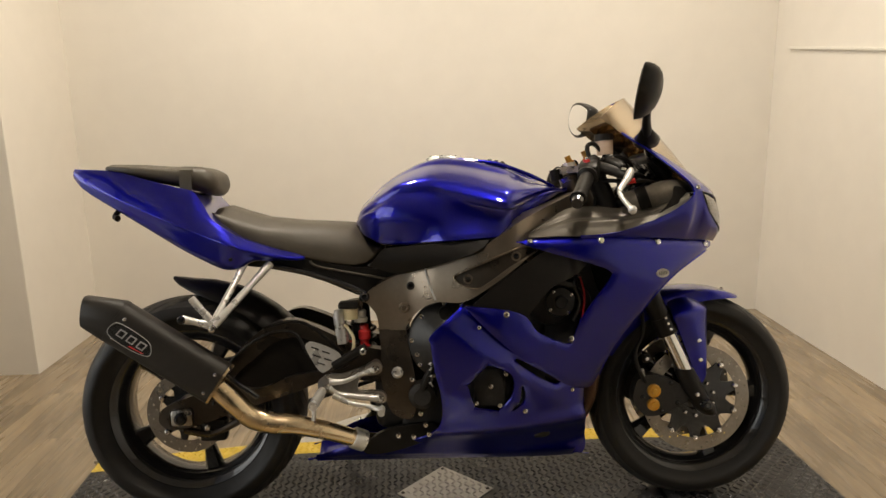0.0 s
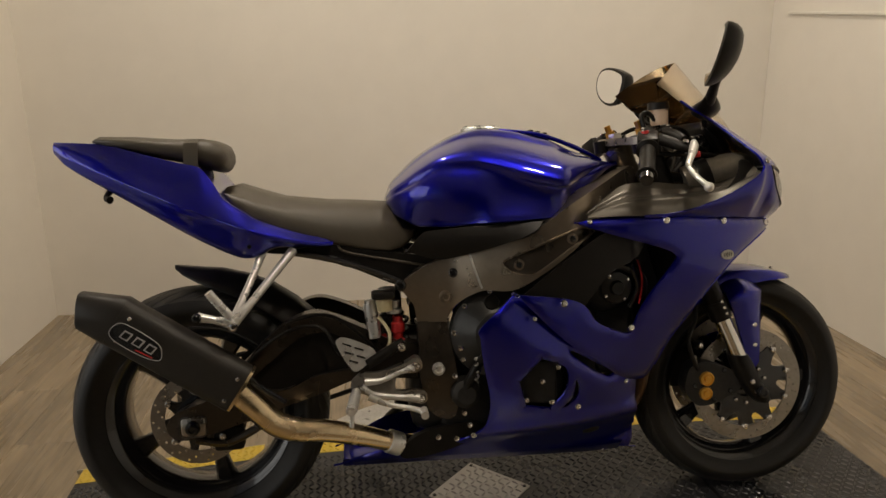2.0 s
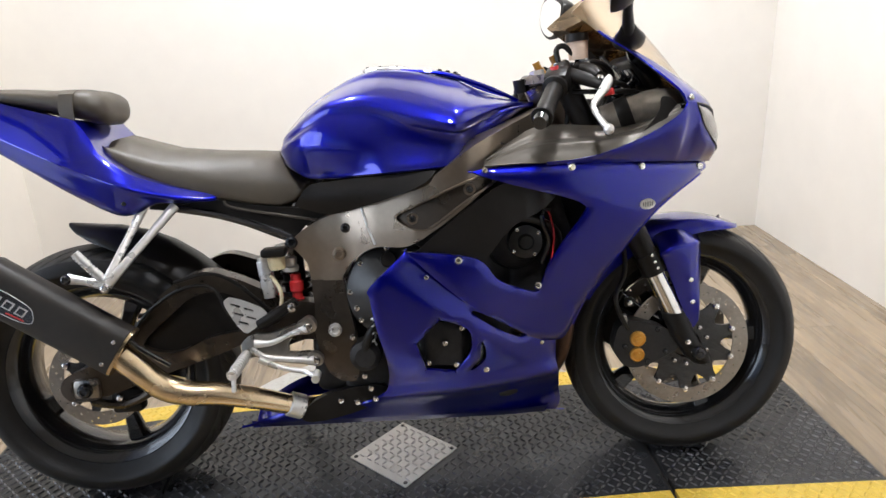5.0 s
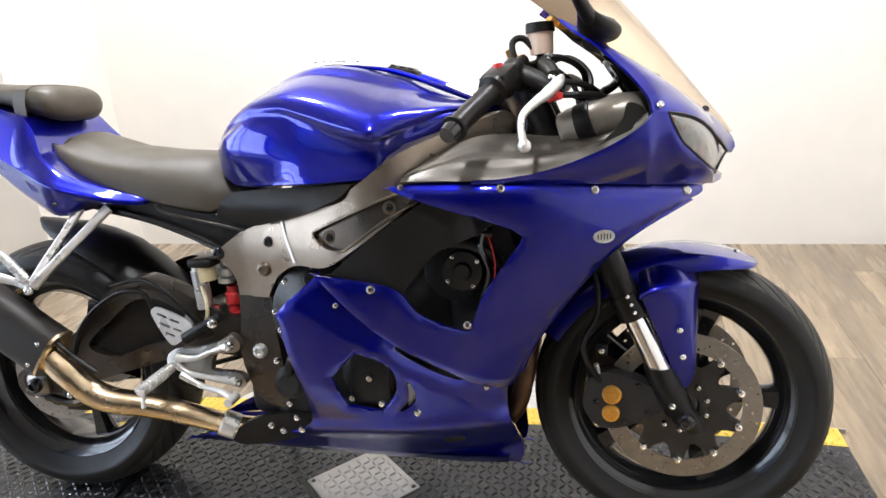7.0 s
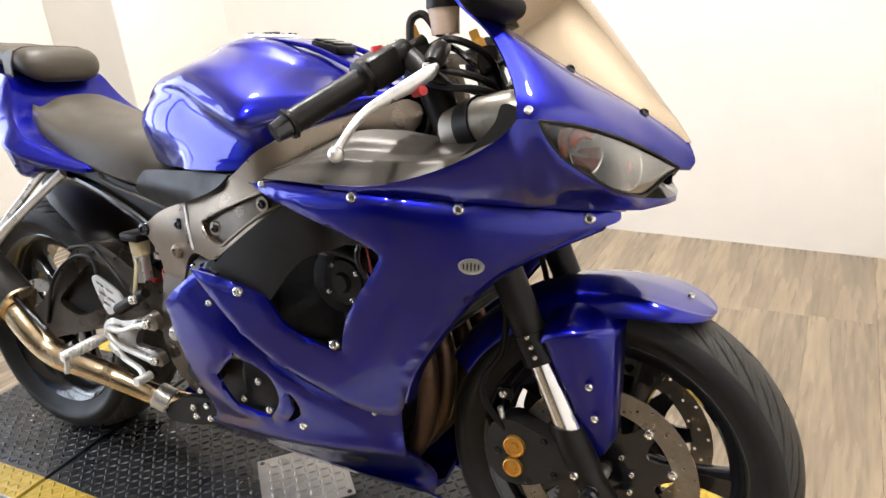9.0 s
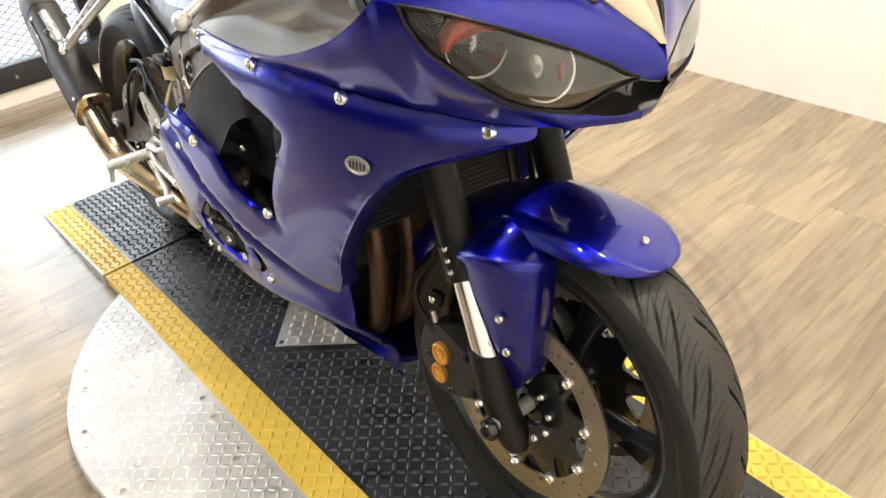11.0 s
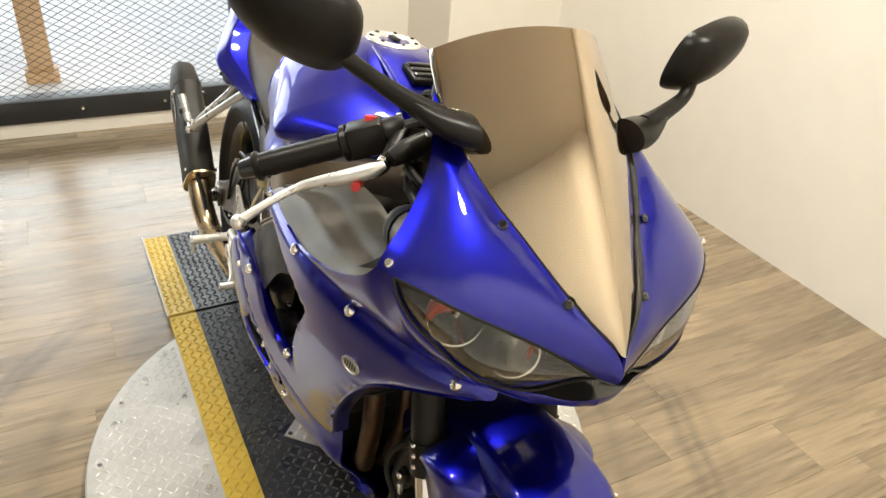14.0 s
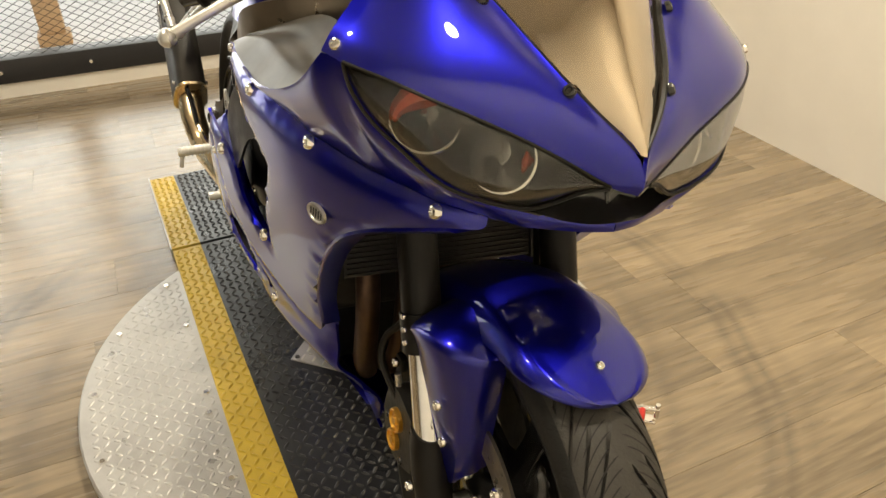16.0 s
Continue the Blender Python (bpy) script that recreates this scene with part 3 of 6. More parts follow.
def smooth_poly(pts, per=6):
    """A closed smooth outline; a point given twice stays a corner."""
    ps = [Vector((p[0], p[1], 0)) for p in pts]
    out = []
    for p in spline(ps, per * len(ps), True):
        if not out or math.hypot(p.x - out[-1][0], p.y - out[-1][1]) > 0.0012:
            out.append((p.x, p.y))
    while len(out) > 3 and math.hypot(out[0][0] - out[-1][0], out[0][1] - out[-1][1]) < 0.0012:
        out.pop()
    return out


def panel(name, outline, to3d, mat, parent, label="", holes=(), step=0.018, thick=0.004, away=None, scale=(1, 1), sharp=45, roll=0.0):
    """A thin shell: a 2D outline, meshed inside and laid on a surface to3d(u, v)."""
    sx, sy = scale
    loops = [densify([(x * sx, y * sy) for x, y in lp], step) for lp in (outline, *holes)]
    pts, edges = [], []
    for lp in loops:
        n = len(pts)
        pts += [Vector(p) for p in lp]
        edges += [(n + i, n + (i + 1) % len(lp)) for i in range(len(lp))]
    border = np.array([(p.x, p.y) for p in pts])
    xs, ys = border[:, 0], border[:, 1]
    row = 0
    y = ys.min() + step / 2
    while y < ys.max():
        x = xs.min() + (step / 2 if row % 2 else 0)
        while x < xs.max():
            if inside_poly(x, y, loops[0]) and not any(inside_poly(x, y, h) for h in loops[1:]) and np.hypot(xs - x, ys - y).min() > step * 0.55:
                pts.append(Vector((x, y)))
            x += step
        y += step * 0.87
        row += 1
    vs, _, fs, *_ = delaunay_2d_cdt(pts, edges, [], 0, 1e-6)
    tris = []
    for f in fs:
        cx, cy = sum(vs[i].x for i in f) / len(f), sum(vs[i].y for i in f) / len(f)
        if inside_poly(cx, cy, loops[0]) and not any(inside_poly(cx, cy, h) for h in loops[1:]):
            tris.append(tuple(f))
    P = [Vector(to3d(v.x / sx, v.y / sy)) for v in vs]
    N = [Vector() for _ in P]
    for f in tris:
        n = (P[f[1]] - P[f[0]]).cross(P[f[2]] - P[f[0]])
        for i in f:
            N[i] += n
    away = away or (lambda p: Vector((0, p.y, 0)))
    flip = sum(N[i].dot(away(P[i])) for i in range(len(P))) < 0
    N = [(-n if flip else n).normalized() if n.length > 0 else n for n in N]
    if flip:
        tris = [t[::-1] for t in tris]
    if roll:
        rim = set()
        seen = {}
        for t in tris:
            for a, b in zip(t, t[1:] + t[:1]):
                seen[(a, b)] = 1
        for a, b in seen:
            if (b, a) not in seen:
                rim |= {a, b}
        P = [p - N[i] * roll if i in rim else p for i, p in enumerate(P)]
    k = len(P)
    verts = P + [P[i] - N[i] * thick for i in range(k)]
    count = {}
    for t in tris:
        for a, b in zip(t, t[1:] + t[:1]):
            count[(a, b)] = count.get((a, b), 0) + 1
    faces = list(tris) + [tuple(i + k for i in t[::-1]) for t in tris]
    faces += [(b, a, a + k, b + k) for a, b in count if (b, a) not in count]
    return link_mesh(name, verts, faces, mat, parent, label, sharp=sharp)


def surface(controls, stiff=1e-4):
    """A smooth surface over the plane through a few control heights (thin plate)."""
    c = np.array(controls)
    p, v = c[:, :2], c[:, 2]
    n = len(p)
    d = np.linalg.norm(p[:, None] - p[None], axis=2)
    k = np.where(d > 0, d * d * np.log(d + 1e-9), 0) + np.eye(n) * stiff
    q = np.c_[np.ones(n), p]
    w = np.linalg.solve(np.block([[k, q], [q.T, np.zeros((3, 3))]]), np.r_[v, 0, 0, 0])

    def f(x, z):
        r = np.hypot(p[:, 0] - x, p[:, 1] - z)
        return float(np.where(r > 0, r * r * np.log(r + 1e-9), 0) @ w[:n] + w[n] + w[n + 1] * x + w[n + 2] * z)
    return f


def flat_plate(name, outline, y, thick, mat, parent, label="", holes=(), bevel=0.0, curve=None):
    """A plate that stands upright along the motorcycle at y, towards the outside by thick."""
    f = curve or (lambda x, z: y)
    return panel(name, outline, lambda x, z: (x, f(x, z), z), mat, parent, label, holes, step=0.02, thick=thick, sharp=30)


def ngon(cx, cz, r, n=16, a0=0.0):
    return [(cx + r * math.cos(a0 + 2 * math.pi * k / n), cz + r * math.sin(a0 + 2 * math.pi * k / n)) for k in range(n)]


BOLT_MESHES = {}


def bolt(parent, place, normal, r=0.008, mat=None, name="bolt"):
    """A round-headed socket screw."""
    mat = mat or CHROME
    key = (round(r, 4), mat.name)
    if key not in BOLT_MESHES:
        bm = lathe(bmesh.new(), [(0.0, 0.35 * r), (0.42 * r, 0.35 * r), (0.5 * r, 0.62 * r), (0.78 * r, 0.55 * r), (r, 0.22 * r), (r, -0.3 * r), (0.0, -0.3 * r)], 12)
        bmesh.ops.remove_doubles(bm, verts=bm.verts, dist=1e-6)
        ob = part(name, bm, mat, parent)
        BOLT_MESHES[key] = ob.data
    else:
        ob = new(name, BOLT_MESHES[key])
        ob.parent = parent
    ob.matrix_basis = Matrix.Translation(place) @ Vector(normal).to_track_quat("Z", "Y").to_matrix().to_4x4()
    return ob


def ring_section(half, samples=20):
    """A closed ring in y, z, mirrored about y = 0, through (y, z) places given from the bottom side to the top."""
    right = [(-y, z) for y, z in half]
    left = [(y, z) for y, z in reversed(half)]
    pts = right + [p for p in left if p[0] > 1e-6]
    return [(p.x, p.y) for p in spline([Vector((a, b, 0)) for a, b in pts], samples * 2)]


def body(name, stations, mat, parent, label="", samples=20, sharp=60):
    """A body lofted along x. Each station: x and half a section."""
    rings = [[(x, y, z) for y, z in ring_section(half, samples)] for x, half in stations]
    return part(name, loft(bmesh.new(), rings), mat, parent, label, sharp=sharp)


def table_at(table, x):
    t = np.array(table)
    return [float(np.interp(x, t[:, 0], t[:, k])) for k in range(1, t.shape[1])]


# ---- motorcycle ----
bike = thing("motorcycle", Matrix.Translation((0, -0.03, 0)) @ pose(0, 0, 0, -8.5), "metallic blue sport motorcycle with black seats leaning on its side stand", "motorcycle")
RX, RZ, RR = 0.0, 0.300, 0.303
FX, FZ, FR = 1.384, 0.284, 0.287


def tyre(parent, radius, rim, half, label, segs=42, front=True):
    """A tyre whose columns of faces sweep outwards along its grooves."""
    nv = 44
    prof = []
    for j in range(nv + 1):
        v = -1 + 2 * j / nv
        a = v * 1.92
        rr = rim + (radius - rim) * max(0.0, (math.cos(a) - math.cos(1.92)) / (1 - math.cos(1.92))) ** 0.62
        w = half * math.sin(min(abs(a), 1.57)) * (1 if v > 0 else -1) * (1 if abs(a) < 1.57 else 1 - 0.28 * (abs(a) - 1.57) / 0.35)
        prof.append((rr, w, v))
    cols = (-.062, -.048, 0, .048, .062, .14, .23, .32, .40, .438, .452, .5, .548, .562, .64, .73, .82, .89)
    verts, faces = [], []
    for i in range(segs):
        for u in cols:
            for rr, w, v in prof:
                av = abs(v)
                t = (i + u - (1.25 if front else -1.25) * (max(0.0, av - .02) / .5) ** 1.05) / segs
                near_first = abs(u) < .05
                near_half = abs(u - .5) < .05
                long_one = near_first if v > 0 else near_half
                short_one = near_half if v > 0 else near_first
                depth = 0.0
                if (long_one and .07 < av < .52) or (short_one and .24 < av < .46):
                    depth = .0055
                c, s_ = math.cos(2 * math.pi * t), math.sin(2 * math.pi * t)
                verts.append(((rr - depth) * c, w, (rr - depth) * s_))
    m, na = nv + 1, segs * len(cols)
    for i in range(na):
        k = (i + 1) % na
        for j in range(nv):
            faces.append((i * m + j, i * m + j + 1, k * m + j + 1, k * m + j))
    ob = link_mesh("tyre", verts, faces, RUBBER, parent, label, sharp=50)
    ob.data.materials.append(TREAD_GREY)
    # fine worn ripples between the grooves
    bm = bmesh.new()
    count = round(2 * math.pi * radius / .0125)
    for i in range(count):
        for side in (-1, 1):
            first, last = (.06, .40) if (i + side) % 3 else (.12, .50)
            prior = None
            for k in range(9):
                v = side * (first + (last - first) * k / 8)
                rr = float(np.interp(v, [q[2] for q in prof], [q[0] for q in prof])) + .0002
                w = float(np.interp(v, [q[2] for q in prof], [q[1] for q in prof]))
                t = 2 * math.pi * (i + .25 * side) / count - (.16 if front else -.16) * (abs(v) / .5) ** 1.6
                e = (.0011 if 0 < k < 8 else .0002) / radius
                pair = [bm.verts.new((rr * math.cos(t + d), w, rr * math.sin(t + d))) for d in (-e, e)]
                if prior:
                    bm.faces.new((prior[0], prior[1], pair[1], pair[0]))
                prior = pair
    part("tread_ripple", bm, RUBBER, ob, "fine dark wear ripples across the tread", smooth=False)
    ob.data.polygons.foreach_set("material_index", [1 if abs(2 * (k % nv + .5) / nv - 1) < .56 else 0 for k in range(len(faces))])
    return ob


def brake_disc(parent, y, r_out, r_in, label, buttons=0, carrier=0.05):
    """A drilled disc ring, a carrier with arms and round rivets."""
    holes = []
    n = 30
    for k in range(n):
        for q, rr in enumerate((0.18, 0.5, 0.82)):
            a = 2 * math.pi * (k + q / 3) / n
            r = r_in + (r_out - r_in) * rr
            if (k + q) % 2 == 0:
                holes.append(ngon(r * math.cos(a), r * math.sin(a), 0.0028, 6))
    d = panel("brake_disc", ngon(0, 0, r_out, 72), lambda u, v: (u, y, v), DISC_STEEL, parent, label, [ngon(0, 0, r_in, 60)] + holes, step=0.02, thick=0.0045, away=lambda p: Vector((0, y, 0)))
    arms = []
    steps = 10
    for k in range(steps):
        a = 2 * math.pi * k / steps
        for da, rr in ((-0.27, r_in * .74), (-0.16, r_in * .86), (-0.10, r_in + 0.004), (0.10, r_in + 0.004), (0.16, r_in * .86), (0.27, r_in * .74)):
            arms.append((rr * math.cos(a + da), rr * math.sin(a + da)))
    panel("disc_carrier", arms, lambda u, v: (u, y + (0.001 if y < 0 else -0.001), v), BLACK_GLOSS, d, "black disc carrier", [ngon(0, 0, carrier * 0.55, 24)], step=0.02, thick=0.006, away=lambda p: Vector((0, y, 0)))
    s = -1 if y < 0 else 1
    for k in range(buttons):
        a = 2 * math.pi * k / buttons
        bolt(d, (r_in * math.cos(a), y + s * 0.001, r_in * math.sin(a)), (0, s, 0), 0.0085, CHROME, "rivet")
        bolt(d, (carrier * 0.8 * math.cos(a), y + s * 0.002, carrier * 0.8 * math.sin(a)), (0, s, 0), 0.0055, CHROME, "carrier_bolt")
    return d


def wheel(name, m, radius, half, rim_half, front):
    w = new(name)
    w.parent, w.matrix_basis = bike, m
    R = 0.216
    prof = [(R, -rim_half), (R + 0.006, -rim_half + 0.004), (R - 0.004, -rim_half + 0.012), (R - 0.018, -rim_half + 0.022), (R - 0.024, 0), (R - 0.018, rim_half - 0.022), (R - 0.004, rim_half - 0.012), (R + 0.006, rim_half - 0.004), (R, rim_half), (R - 0.010, rim_half - 0.006), (R - 0.030, rim_half - 0.026), (R - 0.034, 0), (R - 0.030, -rim_half + 0.026), (R - 0.010, -rim_half + 0.006)]
    part("rim", lathe(bmesh.new(), prof, 96, pose(0, 0, 0, 90), True), BLACK_GLOSS, w, "glossy black wheel rim")
    part("hub", lathe(bmesh.new(), [(0.016, -0.06), (0.042, -0.058), (0.046, -0.04), (0.036, -0.02), (0.036, 0.02), (0.046, 0.04), (0.042, 0.058), (0.016, 0.06)], 32, pose(0, 0, 0, 90), True), BLACK_GLOSS, w)
    for k in range(5):
        a = 2 * math.pi * k / 5 + (0.35 if front else 1.05)
        rings = []
        for u in range(9):
            f = u / 8
            r = 0.032 + f * (R - 0.026 - 0.032)
            ww = 0.030 - 0.012 * math.sin(math.pi * f) + 0.004 * f
            tt = 0.024 - 0.008 * math.sin(math.pi * f)
            c, s = math.cos(a), math.sin(a)
            rings.append([(r * c - q * ww * s, p * tt, r * s + q * ww * c) for q, p in ((-.5, -.9), (.5, -.9), (.8, -.3), (.8, .3), (.5, .9), (-.5, .9), (-.8, .3), (-.8, -.3))])
        part("spoke", loft(bmesh.new(), rings), BLACK_GLOSS, w, sharp=50)
    tyre(w, radius, R - 0.004, half, "black rubber tyre with slanted tread grooves", 20 if front else 18, front)
    return w


fw = wheel("front_wheel", pose(FX, 0, FZ, 0, 20, 0), FR, 0.061, 0.046, True)
for y in (-0.068, 0.068):
    brake_disc(fw, y, 0.149, 0.113, "drilled steel brake disc", 10, 0.062)
rw = wheel("rear_wheel", pose(RX, 0, RZ, 0, -6, 0), RR, 0.091, 0.070, False)
brake_disc(rw, -0.088, 0.110, 0.078, "drilled steel rear brake disc", 5, 0.05)
part("axle_nut", cyl(cyl(bmesh.new(), (0, -0.155, 0), (0, -0.10, 0), 0.014, seg=6), (0, -0.100, 0), (0, 0.13, 0), 0.010), ALU, rw)
part("sprocket", lathe(bmesh.new(), [(0.03, 0.088), (0.092, 0.088), (0.092, 0.094), (0.03, 0.094)], 42, pose(0, 0, 0, -90), True), DISC_STEEL, rw, "steel chain sprocket")
part("axle", cyl(bmesh.new(), (0, -0.128, 0), (0, 0.128, 0), 0.012), ALU, fw)

# fairing: one smooth half-width over the side view
fair = surface([(1.069, .742, .271), (1.219, .733, .241), (1.372, .719, .158), (1.234, .652, .226), (.835, .565, .264), (.766, .538, .268), (1.004, .506, .236), (.76, .33, .235), (1.061, .382, .178), (.861, .74, .262), (1.45, .71, .075), (1.0, .2, .125), (.75, .2, .15), (.5, .14, .115), (.35, .10, .085), (.66, .45, .262)])
side_top = smooth_poly([(.871, .743), (.871, .743), (.93, .7515), (1.065, .7505), (1.205, .7435), (1.32, .7355), (1.405, .7235), (1.405, .7235), (1.404, .710), (1.373, .697), (1.290, .655), (1.235, .610), (1.170, .530), (1.112, .445), (1.075, .362), (1.045, .350), (1.0, .364), (.950, .398), (.85, .470), (.770, .546), (.733, .589), (.733, .589), (.835, .575), (.885, .556), (.918, .514), (.985, .481), (1.006, .480), (1.006, .480), (1.024, .535), (1.05, .578), (1.098, .645), (1.094, .662), (1.06, .678), (.93, .718)])
side_low = smooth_poly([(.728, .585), (.728, .585), (.651, .518), (.649, .490), (.657, .425), (.672, .350), (.673, .290), (.655, .250), (.60, .216), (.434, .194), (.324, .147), (.324, .147), (.487, .156), (.78, .148), (1.066, .136), (1.066, .136), (1.076, .165), (1.064, .25), (1.056, .30), (1.058, .352), (1.058, .352), (1.0, .400), (.9, .46), (.79, .555)])
pent = smooth_poly([(.738, .385), (.738, .385), (.79, .436), (.79, .436), (.850, .408), (.856, .350), (.82, .302), (.82, .302), (.757, .317), (.757, .317)], 4)

scoop = smooth_poly([(.880, .372), (.889, .350), (.886, .322), (.862, .302), (.856, .304), (.874, .326), (.878, .350)], 4)
slot = smooth_poly([(.868, .446), (.94, .402), (.990, .376), (.990, .376), (.972, .366), (.93, .388), (.872, .432)], 4)


def fair_up(x, z):
    """The upper panel leans in along its top edge and turns in at the wheel arch."""
    edge = .752 - .03 * max(0.0, (x - 1.1) / .33)
    return fair(x, z) + .004 - .013 * max(0.0, min(1.3, (z - edge + .030) / .030)) ** 2


def fair_low(x, z):
    """The lower panel lies under the upper one and swells below its shoulder."""
    f = fair(x, z) - 0.007 - 0.018 * max(0.0, min(1.0, 1 - abs(z - (.589 - .74 * (x - .733))) / .09))
    low = .238 + .05 * (x - .7)
    return f + .010 * math.exp(-((z - low - .012) / .020) ** 2) - 0.020 * max(0.0, min(1.6, (low - z) / 0.05))


for s, side in ((-1, "right"), (1, "left")):
    up = panel("side_fairing", side_top, lambda x, z: (x, s * fair_up(x, z), z), BLUE, bike, "metallic blue side fairing with a cut-out window", thick=0.005, step=0.012, roll=0.004)
    lo = panel("lower_fairing", side_low, lambda x, z: (x, s * max(0.06, fair_low(x, z)), z), BLUE, bike, "metallic blue lower fairing with a five-sided opening", [pent, slot, scoop], thick=0.005, step=0.012, roll=0.0045)
    for x, z in ((1.069, .740), (1.219, .731), (1.372, .717), (.897, .743)):
        bolt(up, (x, s * (fair_up(x, z) + 0.001), z), (0.1, s, 0.1), 0.0085 if x > 0.9 else 0.006)
    for x, z in ((.835, .565), (1.000, .495)):
        bolt(up, (x, s * (fair_up(x, z) + 0.001), z), (0, s, 0.1), 0.009)
    bolt(lo, (.768, s * (fair(.768, .535) + 0.002), .535), (0, s, 0), 0.006)
    bolt(lo, (1.018, s * (fair_low(1.018, .345) + 0.001), .345), (0, s, 0), 0.006)
    bolt(lo, (.888, s * (fair_low(.888, .302) + 0.002), .302), (0, s, 0), 0.008)
    # the edge of the wheel arch turns in
    i0, i1 = [min(range(len(side_top)), key=lambda i: math.hypot(side_top[i][0] - x, side_top[i][1] - z)) for x, z in ((1.380, .7005), (1.079, .372))]
    lip = side_top[i0:i1]
    rings = []
    for px, pz in lip:
        y = fair_up(px, pz)
        rings.append([(px + a, s * (y + b), pz - c) for a, b, c in ((-.003, -.0035, -.0025), (.0015, -.0035, .0012), (.004, -.010, .003), (.003, -.032, .002), (.000, -.032, 0), (-.001, -.010, 0))])
    part("arch_lip", loft(bmesh.new(), rings), BLUE, up, "blue turned-in lip of the wheel arch", sharp=50)
    # oval badge with raised rim, and a thin fold below the window
    y = fair_up(1.234, .652) + 0.002
    rot = Matrix.Translation((1.234, s * y, .652)) @ Vector((0.28, s, 0.0)).to_track_quat("Z", "Y").to_matrix().to_4x4()
    bm = lathe(bmesh.new(), [(0.0, 0.002), (0.74, 0.002), (0.82, 0.0035), (0.95, 0.0035), (1.0, 0.0), (0.0, 0.0)], 28)
    bmesh.ops.scale(bm, vec=(0.0185, 0.0115, 1), verts=bm.verts)
    bg = part("badge", bm, BADGE, up, "oval silver emblem with a raised rim", place=rot)
    bm = bmesh.new()
    for k in range(5):
        x = (k - 2) * .0052
        box(bm, x - .0011, x + .0011, -.0058 + .0009 * abs(k - 2), .0058 - .0009 * abs(k - 2), .0018, .0026)
    part("emblem_mark", bm, ENGINE_GREY, bg, smooth=False)

    # added tab that stands in for the bright spot in the scoop
    part("scoop_tab", boxed(.866, .884, s * .176 - .002, s * .176 + .002, .306, .352, .0015), ALU, lo, "aluminium tab added for the bright spot in the scoop slot")

# belly between the two lower panels
rings = []
for x, w, z in ((.33, .055, .146), (.42, .066, .148), (.55, .080, .150), (.75, .088, .148), (.95, .080, .142), (1.04, .066, .140), (1.065, .05, .150)):
    rings.append([(x, -w, z + .012), (x, -w * .75, z - .010), (x, 0, z - .022), (x, w * .75, z - .010), (x, w, z + .012), (x, w * .7, z + .004), (x, 0, z - .012), (x, -w * .7, z + .004)])
part("belly_pan", loft(bmesh.new(), rings), BLUE, bike, "blue belly pan under the engine")

# ---- nose: two patches with the lamp between them ----
def curve_through(pts):
    """A smooth curve through points, over 0..1 by its length."""
    P = [Vector(p) for p in pts]
    P = [P[0] * 2 - P[1]] + P + [P[-1] * 2 - P[-2]]
    fine = []
    for a, b, c, d in zip(P, P[1:], P[2:], P[3:]):
        for k in range(16):
            f = k / 16
            fine.append(0.5 * (2 * b + (c - a) * f + (2 * a - 5 * b + 4 * c - d) * f * f + (3 * b - a - 3 * c + d) * f ** 3))
    fine.append(P[-2])
    run = [0.0]
    for a, b in zip(fine, fine[1:]):
        run.append(run[-1] + (b - a).length)
    run = np.array(run) / run[-1]
    xyz = np.array([tuple(p) for p in fine])
    return lambda t: Vector([float(np.interp(t, run, xyz[:, i])) for i in range(3)])


def patch(name, at, nu, nv, s, mat, parent, label="", thick=0.004, sharp=40, outward=(0.7, -0.6, 0.3)):
    """A thin shell over at(u, v), both 0..1; s mirrors it."""
    G = [[at(i / nu, j / nv) for j in range(nv + 1)] for i in range(nu + 1)]
    out = Vector(outward)
    N = [[Vector() for _ in row] for row in G]
    for i in range(nu + 1):
        for j in range(nv + 1):
            du = G[min(nu, i + 1)][j] - G[max(0, i - 1)][j]
            dv = G[i][min(nv, j + 1)] - G[i][max(0, j - 1)]
            n = du.cross(dv)
            n = n.normalized() if n.length > 1e-9 else out.normalized()
            N[i][j] = n if n.dot(out) > 0 else -n
    m, k = nv + 1, (nu + 1) * (nv + 1)
    mir = lambda p: (p.x, -s * p.y, p.z)
    verts = [mir(p) for row in G for p in row] + [mir(p - n * thick) for row, nr in zip(G, N) for p, n in zip(row, nr)]
    faces = []
    for i in range(nu):
        for j in range(nv):
            q = (i * m + j, i * m + j + 1, (i + 1) * m + j + 1, (i + 1) * m + j)
            faces += [q, tuple(x + k for x in q[::-1])]
    edge = [i * m for i in range(nu + 1)] + [nu * m + j for j in range(1, m)] + [i * m + nv for i in range(nu - 1, -1, -1)] + [j for j in range(nv - 1, 0, -1)]
    for a, b in zip(edge, edge[1:] + edge[:1]):
        faces.append((a, b, b + k, a + k))
    bm = bmesh.new()
    vs = [bm.verts.new(v) for v in verts]
    for f in faces:
        bm.faces.new([vs[i] for i in f])
    bmesh.ops.remove_doubles(bm, verts=bm.verts, dist=0.0002)
    bmesh.ops.recalc_face_normals(bm, faces=bm.faces)
    return part(name, bm, mat, parent, label, sharp=sharp)


# curves of the right half, tip to rear
screen_edge = curve_through([(1.474, 0, .785), (1.462, -.007, .806), (1.431, -.038, .835), (1.394, -.064, .862), (1.336, -.093, .899), (1.294, -.114, .925), (1.248, -.132, .957), (1.205, -.144, .986), (1.160, -.147, 1.012)])
lamp_top = curve_through([(1.470, 0, .768), (1.458, -.022, .772), (1.441, -.062, .791), (1.425, -.097, .806), (1.409, -.137, .821), (1.387, -.183, .836), (1.362, -.216, .846), (1.330, -.246, .852), (1.306, -.258, .855)])
